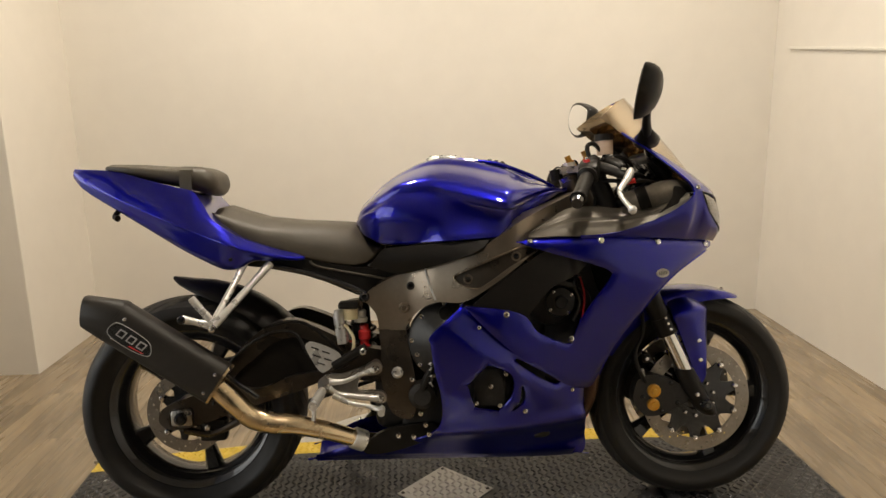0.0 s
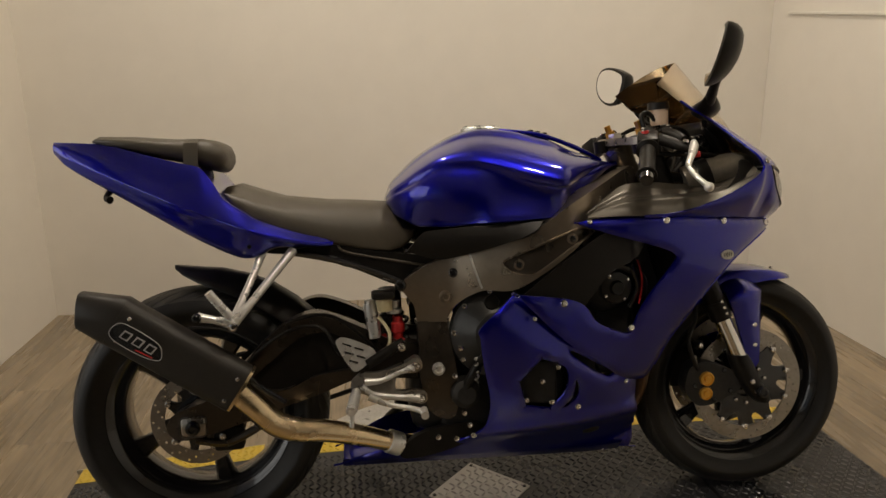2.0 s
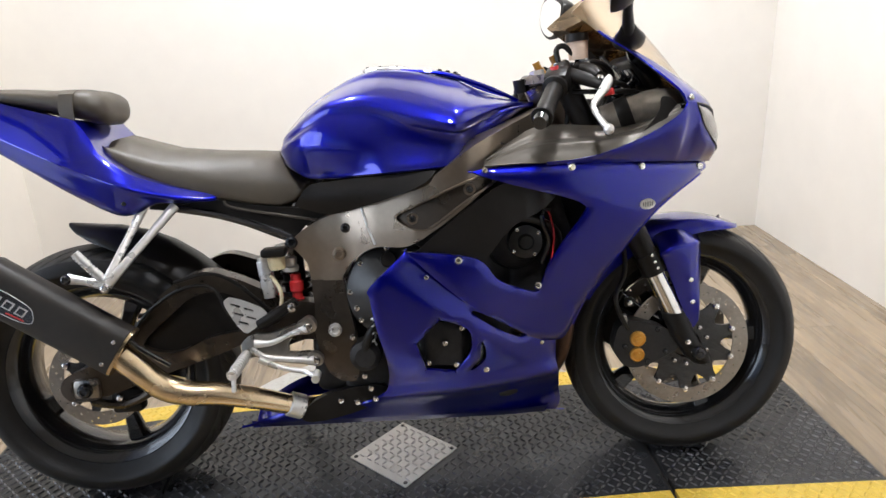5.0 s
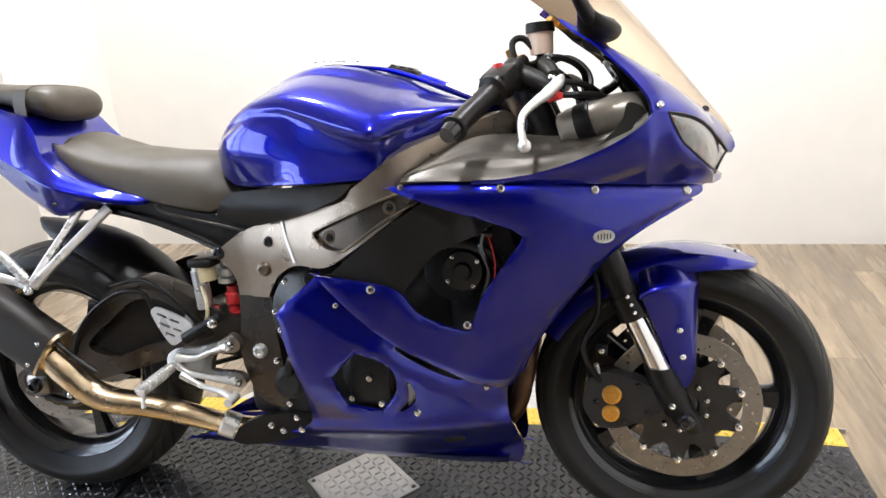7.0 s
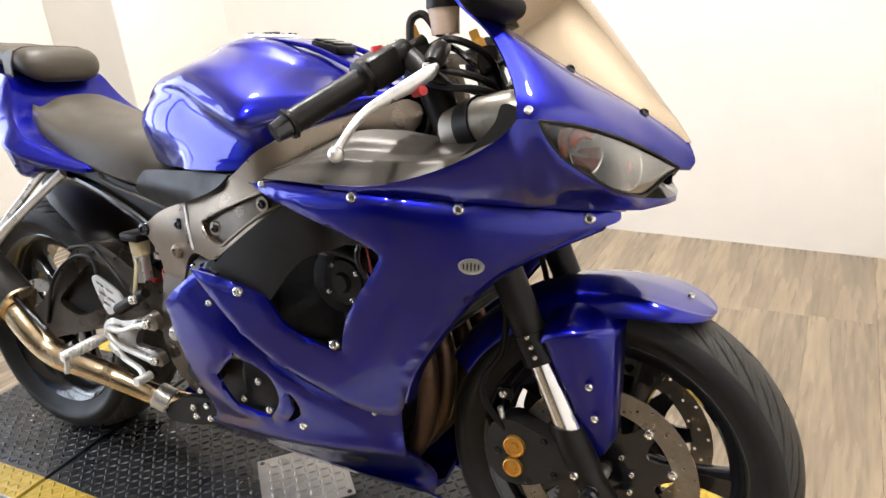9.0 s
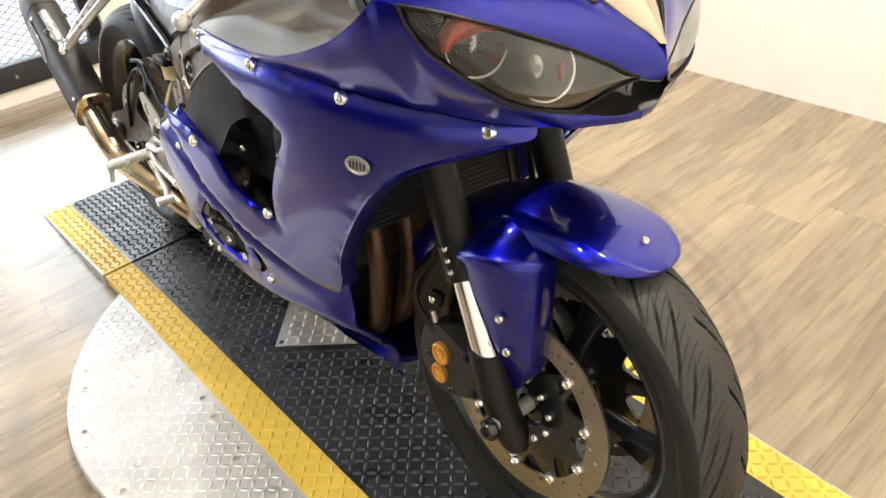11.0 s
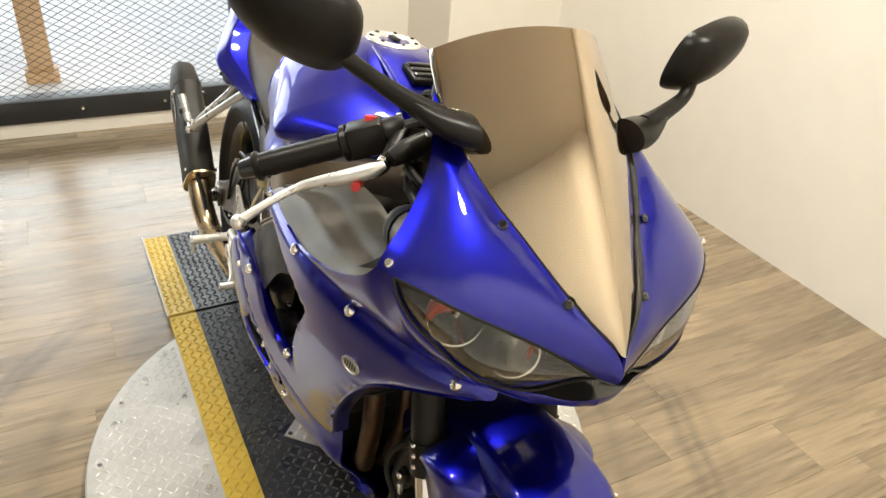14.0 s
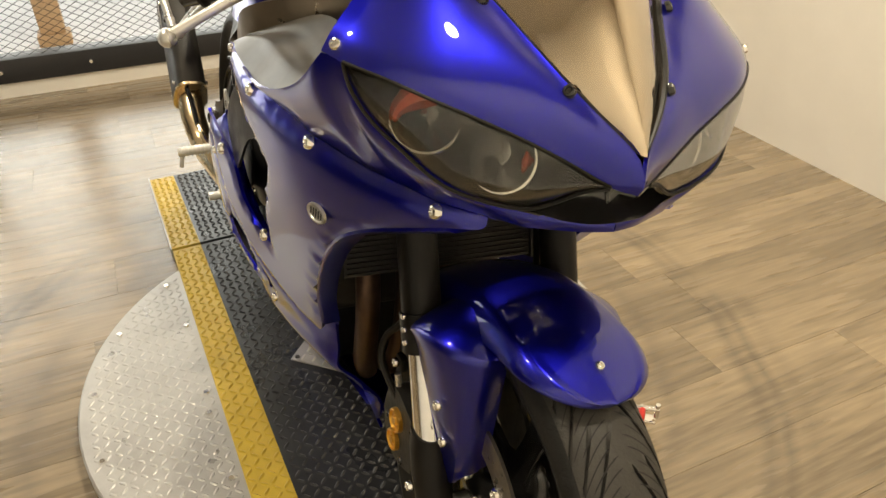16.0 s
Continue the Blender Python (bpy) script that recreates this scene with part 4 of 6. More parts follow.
rim_up = curve_through([(1.160, -.147, 1.012), (1.172, -.153, 1.000), (1.190, -.160, .987), (1.212, -.167, .972), (1.236, -.177, .952), (1.262, -.198, .926), (1.286, -.223, .898), (1.302, -.247, .874), (1.306, -.258, .855)])
nose_front = curve_through([(1.474, 0, .785), (1.4745, 0, .777), (1.470, 0, .768)])
low_top = curve_through([(1.020, -.271, .7535), (1.060, -.272, .7545), (1.093, -.273, .757), (1.129, -.272, .763), (1.189, -.268, .781), (1.243, -.265, .804), (1.284, -.265, .828), (1.302, -.263, .844), (1.308, -.258, .854), (1.318, -.252, .8535), (1.330, -.247, .8505), (1.341, -.239, .830), (1.355, -.224, .807), (1.374, -.203, .787), (1.401, -.170, .763), (1.418, -.132, .749), (1.426, -.088, .739), (1.440, -.055, .732), (1.449, -.028, .730), (1.452, 0, .730)])
seam_x, seam_y, seam_z = (1.02, 1.069, 1.219, 1.30, 1.372, 1.425, 1.447, 1.452), (.268, .268, .238, .202, .154, .086, .03, 0), (.7465, .7465, .7405, .734, .727, .720, .720, .720)
lamp_low = curve_through([(1.330, -.246, .852), (1.341, -.240, .830), (1.355, -.224, .806), (1.374, -.203, .787), (1.402, -.171, .762), (1.419, -.132, .749), (1.428, -.092, .742), (1.436, -.068, .750), (1.447, -.046, .764), (1.458, -.022, .772)])
lamp_back = max(range(201), key=lambda k: -(lamp_top(k / 200) - lamp_low(0)).length) / 200
lamp_tip = max(range(201), key=lambda k: -(lamp_top(k / 200) - lamp_low(1)).length) / 200


def upper(u, v):
    a, b, f, c = screen_edge(u), lamp_top(u), nose_front(v), rim_up(v)
    flat = a.lerp(b, v) + f.lerp(c, u) - (screen_edge(0) * (1 - u) * (1 - v) + screen_edge(1) * u * (1 - v) + lamp_top(0) * (1 - u) * v + lamp_top(1) * u * v)
    return flat + Vector((.45, -.55, .45)) * .008 * math.sin(math.pi * v) * math.sin(math.pi * min(1, u * 1.02)) ** .8


def lower(u, v):
    a = low_top(u)
    b = Vector((a.x, -float(np.interp(a.x, seam_x, seam_y)), float(np.interp(a.x, seam_x, seam_z))))
    tall = (a - b).length
    return a.lerp(b, v) + Vector((.25, -.9, 0)) * tall * .10 * math.sin(math.pi * v ** .8)


def lamp(u, v, depth=0.0):
    a, b = lamp_top(lamp_back + (lamp_tip - lamp_back) * u), lamp_low(u)
    bulge = math.sin(math.pi * v) * math.sin(math.pi * u) ** .6
    return a.lerp(b, v) + Vector((.72, -.55, -.1)) * (.010 * bulge - depth * bulge ** .45)


def mouth(u, v, depth=0.030):
    k = u * .985
    a = lamp_low(.70 + .30 * k / .8) if k < .8 else lamp_top(lamp_tip * (1 - (k - .8) / .2))
    b = low_top(.885 + .115 * u)
    return a.lerp(b, v) + Vector((-1, .1, .2)) * depth * math.sin(math.pi * v) ** .6 * min(1, u * 4)


for s in (-1, 1):
    cw = patch("nose_cowl", upper, 44, 16, s, BLUE, bike, "metallic blue upper cowl")
    patch("cowl_lining", lambda u, v: upper(.12 + .875 * u, v * .985 + .005) - Vector((.5, -.55, .2)) * .0065, 30, 10, s, BLACK_SATIN, cw, "black plastic lining inside the cowl", thick=.002)
    patch("lower_cowl", lower, 80, 9, s, BLUE, bike, "blue cowl flank beneath the headlight", outward=(.3, -.9, 0))
    hl = patch("headlight", lambda u, v: lamp(u, v) - Vector((.002, -.002, 0)), 30, 10, s, LENS, bike, "slanted clear headlight with chrome reflectors", thick=.0015)
    patch("housing", lambda u, v: lamp(u, v, .078) - Vector((.004, -.004, 0)), 30, 12, s, LAMP_BOWL, hl, "dark grey lamp housing", thick=.002)
    rim = [lamp_top(lamp_back + (lamp_tip - lamp_back) * k / 24) for k in range(25)] + [lamp_low(1 - k / 30) for k in range(1, 30)]
    rim = [Vector((p.x, -s * p.y, p.z)) for p in rim]
    part("lamp_seal", tube(bmesh.new(), rim + [rim[0]], 0.0019, 6, 110), BLACK_SATIN, hl)
    for which, (u, v, r) in enumerate(((.32, .50, .032), (.60, .52, .031))):
        c = lamp(u, v) + Vector((-.72, .55, .1)) * .034
        c.y *= -s
        n = Vector((.90, s * .36, .16))
        m = Matrix.Translation(c) @ n.to_track_quat("Z", "Y").to_matrix().to_4x4()
        # a faceted bowl: every second rib stands a little in
        bm = bmesh.new()
        rings = []
        for rr, h in ((.12, -.034), (.45, -.030), (.72, -.019), (.92, -.004), (1.0, .004)):
            rings.append([m @ Vector(((rr * r * (1 - .035 * (q % 2))) * math.cos(2 * math.pi * q / 24), (rr * r * (1 - .035 * (q % 2))) * math.sin(2 * math.pi * q / 24), h)) for q in range(24)])
        rf = part("reflector", loft(bm, rings, False), LAMP_CHROME, hl, "round faceted chrome reflector bowl", sharp=15)
        part("bulb", cyl(cyl(bmesh.new(), m @ Vector((0, 0, -.032)), m @ Vector((0, 0, -.014)), r * .17, r * .14, 14), m @ Vector((0, 0, -.014)), m @ Vector((0, 0, -.009)), r * .14, r * .05, 14), LAMP_CHROME, rf, "silver bulb cap")
        arc = (-2.2, .9) if which else (-3.0, -.2)
        part("reflector_edge", tube(bmesh.new(), [m @ Vector((r * 1.02 * math.cos(a), r * 1.02 * math.sin(a), .005)) for a in [arc[0] + (arc[1] - arc[0]) * k / 8 for k in range(9)]], [.0005, .0020, .0026, .0019, .0005], 6, 30), CHROME, rf, "bright edge of the bowl")
        span = ((.4, .92), (1.0, .74), (1.7, .60), (2.4, .62), (3.0, .80), (3.4, .95)) if not which else ((-.5, .86), (-.1, .80), (.3, .84))
        part("bulb_shade", tube(bmesh.new(), [m @ Vector((r * k * math.cos(q), r * k * math.sin(q), -.020 + .016 * k * k)) for q, k in span], [.003, .011, .0145, .013, .008, .003] if not which else [.001, .0045, .001], 8), ORANGE, rf, "orange-red lamp tab")
    for u, v in ((.958, .955), (.565, .10), (.27, .10)):
        p = upper(u, v)
        bolt(cw, (p.x + .001, -s * p.y + s * .001, p.z + .001), (.55, s * .6, .5), 0.0060 if u > .9 else .0068, CHROME if u > .9 else BLACK_GLOSS)
    patch("air_mouth", mouth, 18, 8, s, BLACK_GLOSS, cw, "black air intake mouth", thick=.002)

# ---- windscreen ----
rows = ((.806, 1.468, .004, .010, 0), (.835, 1.447, .036, .020, 0), (.862, 1.424, .062, .034, 0), (.90, 1.394, .090, .062, .002), (.93, 1.370, .112, .080, .005), (.97, 1.338, .130, .094, .013), (1.01, 1.304, .140, .102, .026), (1.05, 1.268, .142, .108, .040), (1.09, 1.233, .140, .106, .054), (1.118, 1.208, .136, .101, .067))
outer, inner = [], []
for z, x, w, sag, drop in rows:
    line = []
    for k in range(17):
        v = -1 + 2 * k / 16
        soft = (math.sqrt(v * v + .02) - .1414) / .8685
        line.append(Vector((x - sag * (0.55 * soft + 0.45 * v * v), w * (1.08 * v - .08 * v ** 3), z - drop * v * v)))
    outer.append(line)
bm = bmesh.new()
g = [[bm.verts.new(p) for p in line] for line in outer]
h = [[bm.verts.new(p + Vector((-0.0025, 0, -0.0012))) for p in line] for line in outer]
n, m_ = len(g), 17
for i in range(n - 1):
    for j in range(m_ - 1):
        bm.faces.new((g[i][j], g[i][j + 1], g[i + 1][j + 1], g[i + 1][j]))
        bm.faces.new((h[i][j], h[i + 1][j], h[i + 1][j + 1], h[i][j + 1]))
for i in range(n - 1):
    for j in (0, m_ - 1):
        bm.faces.new((g[i][j], g[i + 1][j], h[i + 1][j], h[i][j]))
for j in range(m_ - 1):
    for i in (0, n - 1):
        bm.faces.new((g[i][j], h[i][j], h[i][j + 1], g[i][j + 1]))
ws = part("windscreen", bm, SCREEN, bike, "bronze mirror-tinted windscreen")
part("edge_seal", tube(bmesh.new(), [line[0] for line in outer[:8]], 0.0018, 8, 30), BLACK_SATIN, ws, "black rubber edging")
part("edge_seal", tube(bmesh.new(), [line[16] + Vector((.002, .001, .001)) for line in outer[:8]], [.002, .004, .005, .0055, .0055, .0055, .005, .004], 8, 30), BLACK_SATIN, ws, "thick black rubber edging")

# black dash under the screen, from side to side
bm = bmesh.new()
grid = []
for k in range(13):
    e = screen_edge(.10 + .66 * k / 12)
    row = []
    for j in range(11):
        v = -1 + j / 5
        row.append(bm.verts.new((e.x + (.022 + .02 * k / 12) * (1 - v * v) - .016, v * -e.y * .97, e.z - .012 + .004 * (1 - v * v))))
    grid.append(row)
for a, b in zip(grid, grid[1:]):
    for j in range(10):
        bm.faces.new((a[j], a[j + 1], b[j + 1], b[j]))
bmesh.ops.solidify(bm, geom=list(bm.faces), thickness=.003)
part("dash_panel", bm, BLACK_SATIN, bike, "black dash panel beneath the screen")

# ---- mirrors ----
for s in (-1, 1):
    mr = new("mirror")
    mr.parent = bike
    mr["label"] = "black teardrop mirror on a stalk"
    part("foot", loft(bmesh.new(), [[(1.222 + dx + .034 * math.cos(a) * f, s * (.150 + k), .992 + dz + .020 * math.sin(a) * f) for a in [2 * math.pi * q / 20 for q in range(20)]] for k, f, dx, dz in ((-.022, 1.05, .006, -.004), (.0, 1.0, .002, 0), (.018, .86, -.004, .003), (.036, .64, -.010, .010), (.050, .46, -.016, .018), (.056, .30, -.018, .022))]), BLACK_SATIN, mr, "tapered black rubber foot")
    part("stalk", tube(bmesh.new(), [(1.216, s * .165, .998), (1.204, s * .205, 1.014), (1.190, s * .250, 1.036), (1.176, s * (.300 if s < 0 else .268), 1.064)], [.017, .0125, .0100, .0105], 16), BLACK_SATIN, mr)
    # the shell: a rounded leaf that rises outwards, flat behind and domed in front
    leaf = smooth_poly([(-.074, -.012), (-.066, -.044), (-.030, -.054), (.020, -.046), (.062, -.022), (.080, .010), (.074, .034), (.040, .046), (-.010, .046), (-.056, .034)], 5)
    lean = radians(15)

    def on_shell(a, b, f, dx):
        yy, zz = a * f * math.cos(lean) - b * f * math.sin(lean), a * f * math.sin(lean) + b * f * math.cos(lean)
        return Vector((1.146 + dx + .26 * zz - (.34 if s < 0 else .26) * yy, s * ((.331 if s < 0 else .294) + yy), (1.090 if s < 0 else 1.097) + zz))
    shell = [[on_shell(a, b, f, dx) for a, b in leaf] for f, dx in ((.94, .0), (1.0, .002), (.995, .010), (.93, .024), (.80, .037), (.60, .047), (.34, .053), (.10, .055))]
    part("shell", loft(bmesh.new(), shell), BLACK_SATIN, mr, "rounded black mirror shell")
    part("mirror_glass", loft(bmesh.new(), [[on_shell(a, b, .87, -.0004) for a, b in leaf], [on_shell(a, b, .87, -.0014) for a, b in leaf]]), MIRROR, mr, "clear mirror glass")

# ---- tank ----
T = np.array(((.462, .780, .806, .050, .070, .793, .040, .803), (.474, .765, .835, .092, .100, .796, .084, .818), (.50, .750, .862, .130, .138, .800, .119, .836), (.535, .734, .895, .148, .172, .806, .151, .857), (.59, .733, .930, .174, .194, .806, .175, .882), (.65, .738, .957, .200, .206, .806, .193, .884), (.70, .741, .966, .224, .210, .806, .208, .873), (.767, .744, .960, .230, .215, .804, .231, .853), (.82, .747, .946, .226, .219, .800, .247, .840), (.842, .754, .940, .219, .218, .799, .251, .836), (.856, .760, .936, .212, .213, .800, .246, .837), (.870, .770, .931, .203, .206, .805, .234, .841), (.91, .796, .911, .180, .184, .830, .192, .856), (.96, .830, .892, .146, .154, .855, .146, .868), (1.0, .852, .880, .10, .11, .864, .088, .870), (1.03, .862, .870, .07, .075, .866, .05, .868)))


def rounded_steps(rows, n):
    """Rows spread more finely along their first column, with no overshoot."""
    x = rows[:, 0]
    slope = np.diff(rows, axis=0) / np.diff(x)[:, None]
    tangent = np.zeros_like(rows)
    tangent[0], tangent[-1] = slope[0], slope[-1]
    for i in range(1, len(rows) - 1):
        a, b = slope[i - 1], slope[i]
        tangent[i] = np.where(a * b > 0, 2 * a * b / np.where(a + b == 0, 1, a + b), 0)
    out = []
    for i in range(len(rows) - 1):
        h = x[i + 1] - x[i]
        for k in range(n):
            f = k / n
            row = (2 * f ** 3 - 3 * f * f + 1) * rows[i] + (f ** 3 - 2 * f * f + f) * h * tangent[i] + (3 * f * f - 2 * f ** 3) * rows[i + 1] + (f ** 3 - f * f) * h * tangent[i + 1]
            row[0] = x[i] + f * h
            out.append(row)
    return out + [rows[-1]]


def tank_half(x, zb, zt, wb, wm, zm, wc, zc):
    """Half a section: a flat side with a hollow for the knee, a crease, a sloping shoulder, a ridge and the top."""
    h, k = zt - zc, max(0.0, min(1.0, (x - .56) / .12))
    return [(0.0, zb - .004), (wb * .7, zb), (wb - .006, zb + .003), (wb, zb + .012), (wm * .45 + wb * .55, zb + .5 * (zm - zb)), (wm, zm), (wm * .55 + wc * .45 + .004 - .009 * k, zm + (zc - zm) * .55), (wc + .003 - .009 * k, zc - .014), (wc - .0008, zc - .002), (wc - .003, zc + .05 * h), (wc * .955, zc + .17 * h), (wc * .89, zc + .31 * h), (wc * .70, zc + .53 * h), (wc * .47, zc + .73 * h), (wc * .41, zc + .81 * h), (wc * .30, zc + .93 * h), (0.0, zt)]


tank = body("fuel_tank", [(r[0], tank_half(*r)) for r in rounded_steps(T, 4)], BLUE, bike, "metallic blue fuel tank", 44, 50)
cap = new("filler_cap")
cap.parent, cap.matrix_basis = tank, pose(.705, 0, .960, 0, 1, 0)
part("ring", lathe(bmesh.new(), [(0.0, .004), (.034, .004), (.036, .007), (.048, .007), (.052, .003), (.052, -.006), (0, -.006)], 32), ALU, cap, "brushed metal filler cap")
part("lock", boxed(-.016, .016, -.006, .006, .003, .011, .002), BLACK_SATIN, cap)
for k in range(7):
    a = 2 * math.pi * k / 7
    bolt(cap, (.043 * math.cos(a), .043 * math.sin(a), .007), (0, 0, 1), .004, BLACK_GLOSS)
# scoop ridges along the tank's top and the ignition cover
for s in (-1, 1):
    part("top_ridge", tube(bmesh.new(), [(.74, s * .055, .958), (.84, s * .062, .943), (.93, s * .060, .910), (1.0, s * .045, .878)], [0.002, 0.005, 0.006, 0.003], 8), BLUE, tank)
    sp = smooth_poly([(.500, .684), (.500, .684), (.530, .722), (.56, .731), (.65, .738), (.75, .744), (.80, .746), (.80, .746), (.775, .722), (.70, .694), (.62, .672), (.567, .664)])
    panel("tank_side_cover", sp, lambda x, z: (x, s * (.160 + .07 * (x - .5) / .3 + .02 * math.sin(max(0, min(1, (z - .66) / .09)) * math.pi)), z), BLACK_SATIN, bike, "black side cover below the tank", thick=.012)
vent = part("vent_cover", boxed(-.028, .030, -.030, .030, -.004, .010, .004), BLACK_SATIN, tank, "black ribbed vent cover", place=pose(.845, 0, .940, 0, 12, 0))
for k in range(3):
    part("vent_rib", boxed(-.024 + .018 * k, -.014 + .018 * k, -.026, .026, .009, .014, .002), BLACK_GLOSS, vent)
# ---- seats and tail ----
S = ((.075, .822, .83, .06), (.088, .812, .842, .095), (.12, .784, .848, .118), (.16, .758, .834, .132), (.22, .735, .815, .138), (.32, .705, .803, .142), (.40, .687, .798, .140), (.46, .676, .793, .132), (.49, .682, .775, .118), (.515, .700, .752, .105), (.532, .715, .733, .09))
body("rider_seat", [(x, [(0, zb), (w * .8, zb), (w * .98, zb + .006), (w, zb + .018), (w * .93, zb + (zt - zb) * .55), (w * .74, zt - .020), (w * .45, zt - .005), (0, zt)]) for x, zb, zt, w in S], SEAT_VINYL, bike, "black vinyl rider seat", 20)
S = ((-.200, .947, .958, .05), (-.188, .941, .964, .068), (-.10, .921, .961, .082), (-.02, .902, .954, .088), (.04, .886, .952, .094), (.066, .877, .949, .094), (.081, .874, .943, .090), (.091, .880, .937, .081), (.097, .888, .926, .066), (.099, .897, .915, .046))
ps = body("passenger_seat", [(x, [(0, zb), (w * .5, zb + .001), (w * .78, zb + .007), (w * .93, zb + (zt - zb) * .27), (w, zb + (zt - zb) * .52), (w * .96, zb + (zt - zb) * .74), (w * .84, zt - .006), (w * .55, zt), (0, zt + .001)]) for x, zb, zt, w in S], SEAT_VINYL, bike, "black vinyl passenger seat pad with a strap", 20)
bm = bmesh.new()
band = []
for x in (.008, .040):
    zb, zt, w = table_at(S, x)
    band.append([(x, y * 1.03, z) for y, z in [(-w - .002, zb - .022), (-w - .003, zb + (zt - zb) * .45), (-w * .93, zt - .009), (-w * .7, zt + .0005), (0, zt + .003), (w * .7, zt + .0005), (w * .93, zt - .009), (w + .003, zb + (zt - zb) * .45), (w + .002, zb - .022)]])
inn = [[(x, y * .97, z - .003) for x, y, z in b] for b in band]
loft(bm, [band[0], band[1], inn[1], inn[0], band[0]], False, False)
bmesh.ops.remove_doubles(bm, verts=bm.verts, dist=1e-5)
part("strap", bm, SEAT_VINYL, ps, "black passenger strap")
TB = np.array(((-.294, .928, .026, .942, .03, .955, .022), (-.266, .901, .043, .926, .05, .953, .036), (-.18, .85, .074, .884, .086, .946, .062), (-.09, .798, .1, .844, .116, .922, .085), (.0, .747, .129, .806, .15, .897, .108), (.044, .724, .143, .79, .166, .886, .118), (.075, .709, .152, .778, .177, .85, .13), (.1, .698, .161, .768, .187, .815, .152), (.145, .685, .175, .752, .203, .785, .172), (.165, .686, .176, .745, .205, .772, .176), (.21, .704, .164, .729, .192, .752, .166), (.27, .7, .15, .714, .174, .731, .152), (.318, .7, .145, .708, .162, .719, .146), (.334, .706, .14, .709, .157, .712, .142)))
tail = body("tail_cowl", [(x, [(0, zb), (wb * .8, zb), (wb, zb + .002), (wb * .45 + wc * .55, zb * .48 + zc * .52), (wc - .001, zc - .004), (wc - .002, zc + .004), (wc * .5 + wt * .5, zc * .47 + zt * .53), (wt, zt - .003), (wt * .86, zt), (0, zt - .004)]) for x, zb, wb, zc, wc, zt, wt in rounded_steps(TB, 3)], BLUE, bike, "pointed metallic blue tail cowl", 30, 30)
part("signal_stub", tube(bmesh.new(), [(-.165, -.050, .845), (-.170, -.078, .826), (-.158, -.09, .820)], [.008, .006, .009], 8), BLACK_SATIN, tail, "short black signal stub")
for s in (-1, 1):
    for x, z, y in ((.02, .775, .130), (.155, .712, .19)):
        bolt(tail, (x, s * y, z), (0, s, 0), .005, BLACK_GLOSS)

# ---- frame, engine, swingarm ----
spar = smooth_poly([(1.06, .860), (1.035, .855), (.894, .800), (.814, .748), (.763, .720), (.616, .672), (.541, .647), (.490, .615), (.479, .600), (.495, .580), (.512, .555), (.518, .515), (.518, .515), (.586, .515), (.586, .515), (.592, .530), (.616, .562), (.666, .590), (.733, .592), (.80, .630), (.884, .690), (.96, .745), (1.05, .800), (1.075, .84)])


def spar_y(x, z):
    return float(np.interp(x, (.48, .54, .60, .66, .75, .81, .87, .91, .96, 1.01, 1.07), (.150, .154, .166, .194, .226, .240, .243, .228, .185, .130, .080))) + .004 * math.cos((z - .62) * 30)


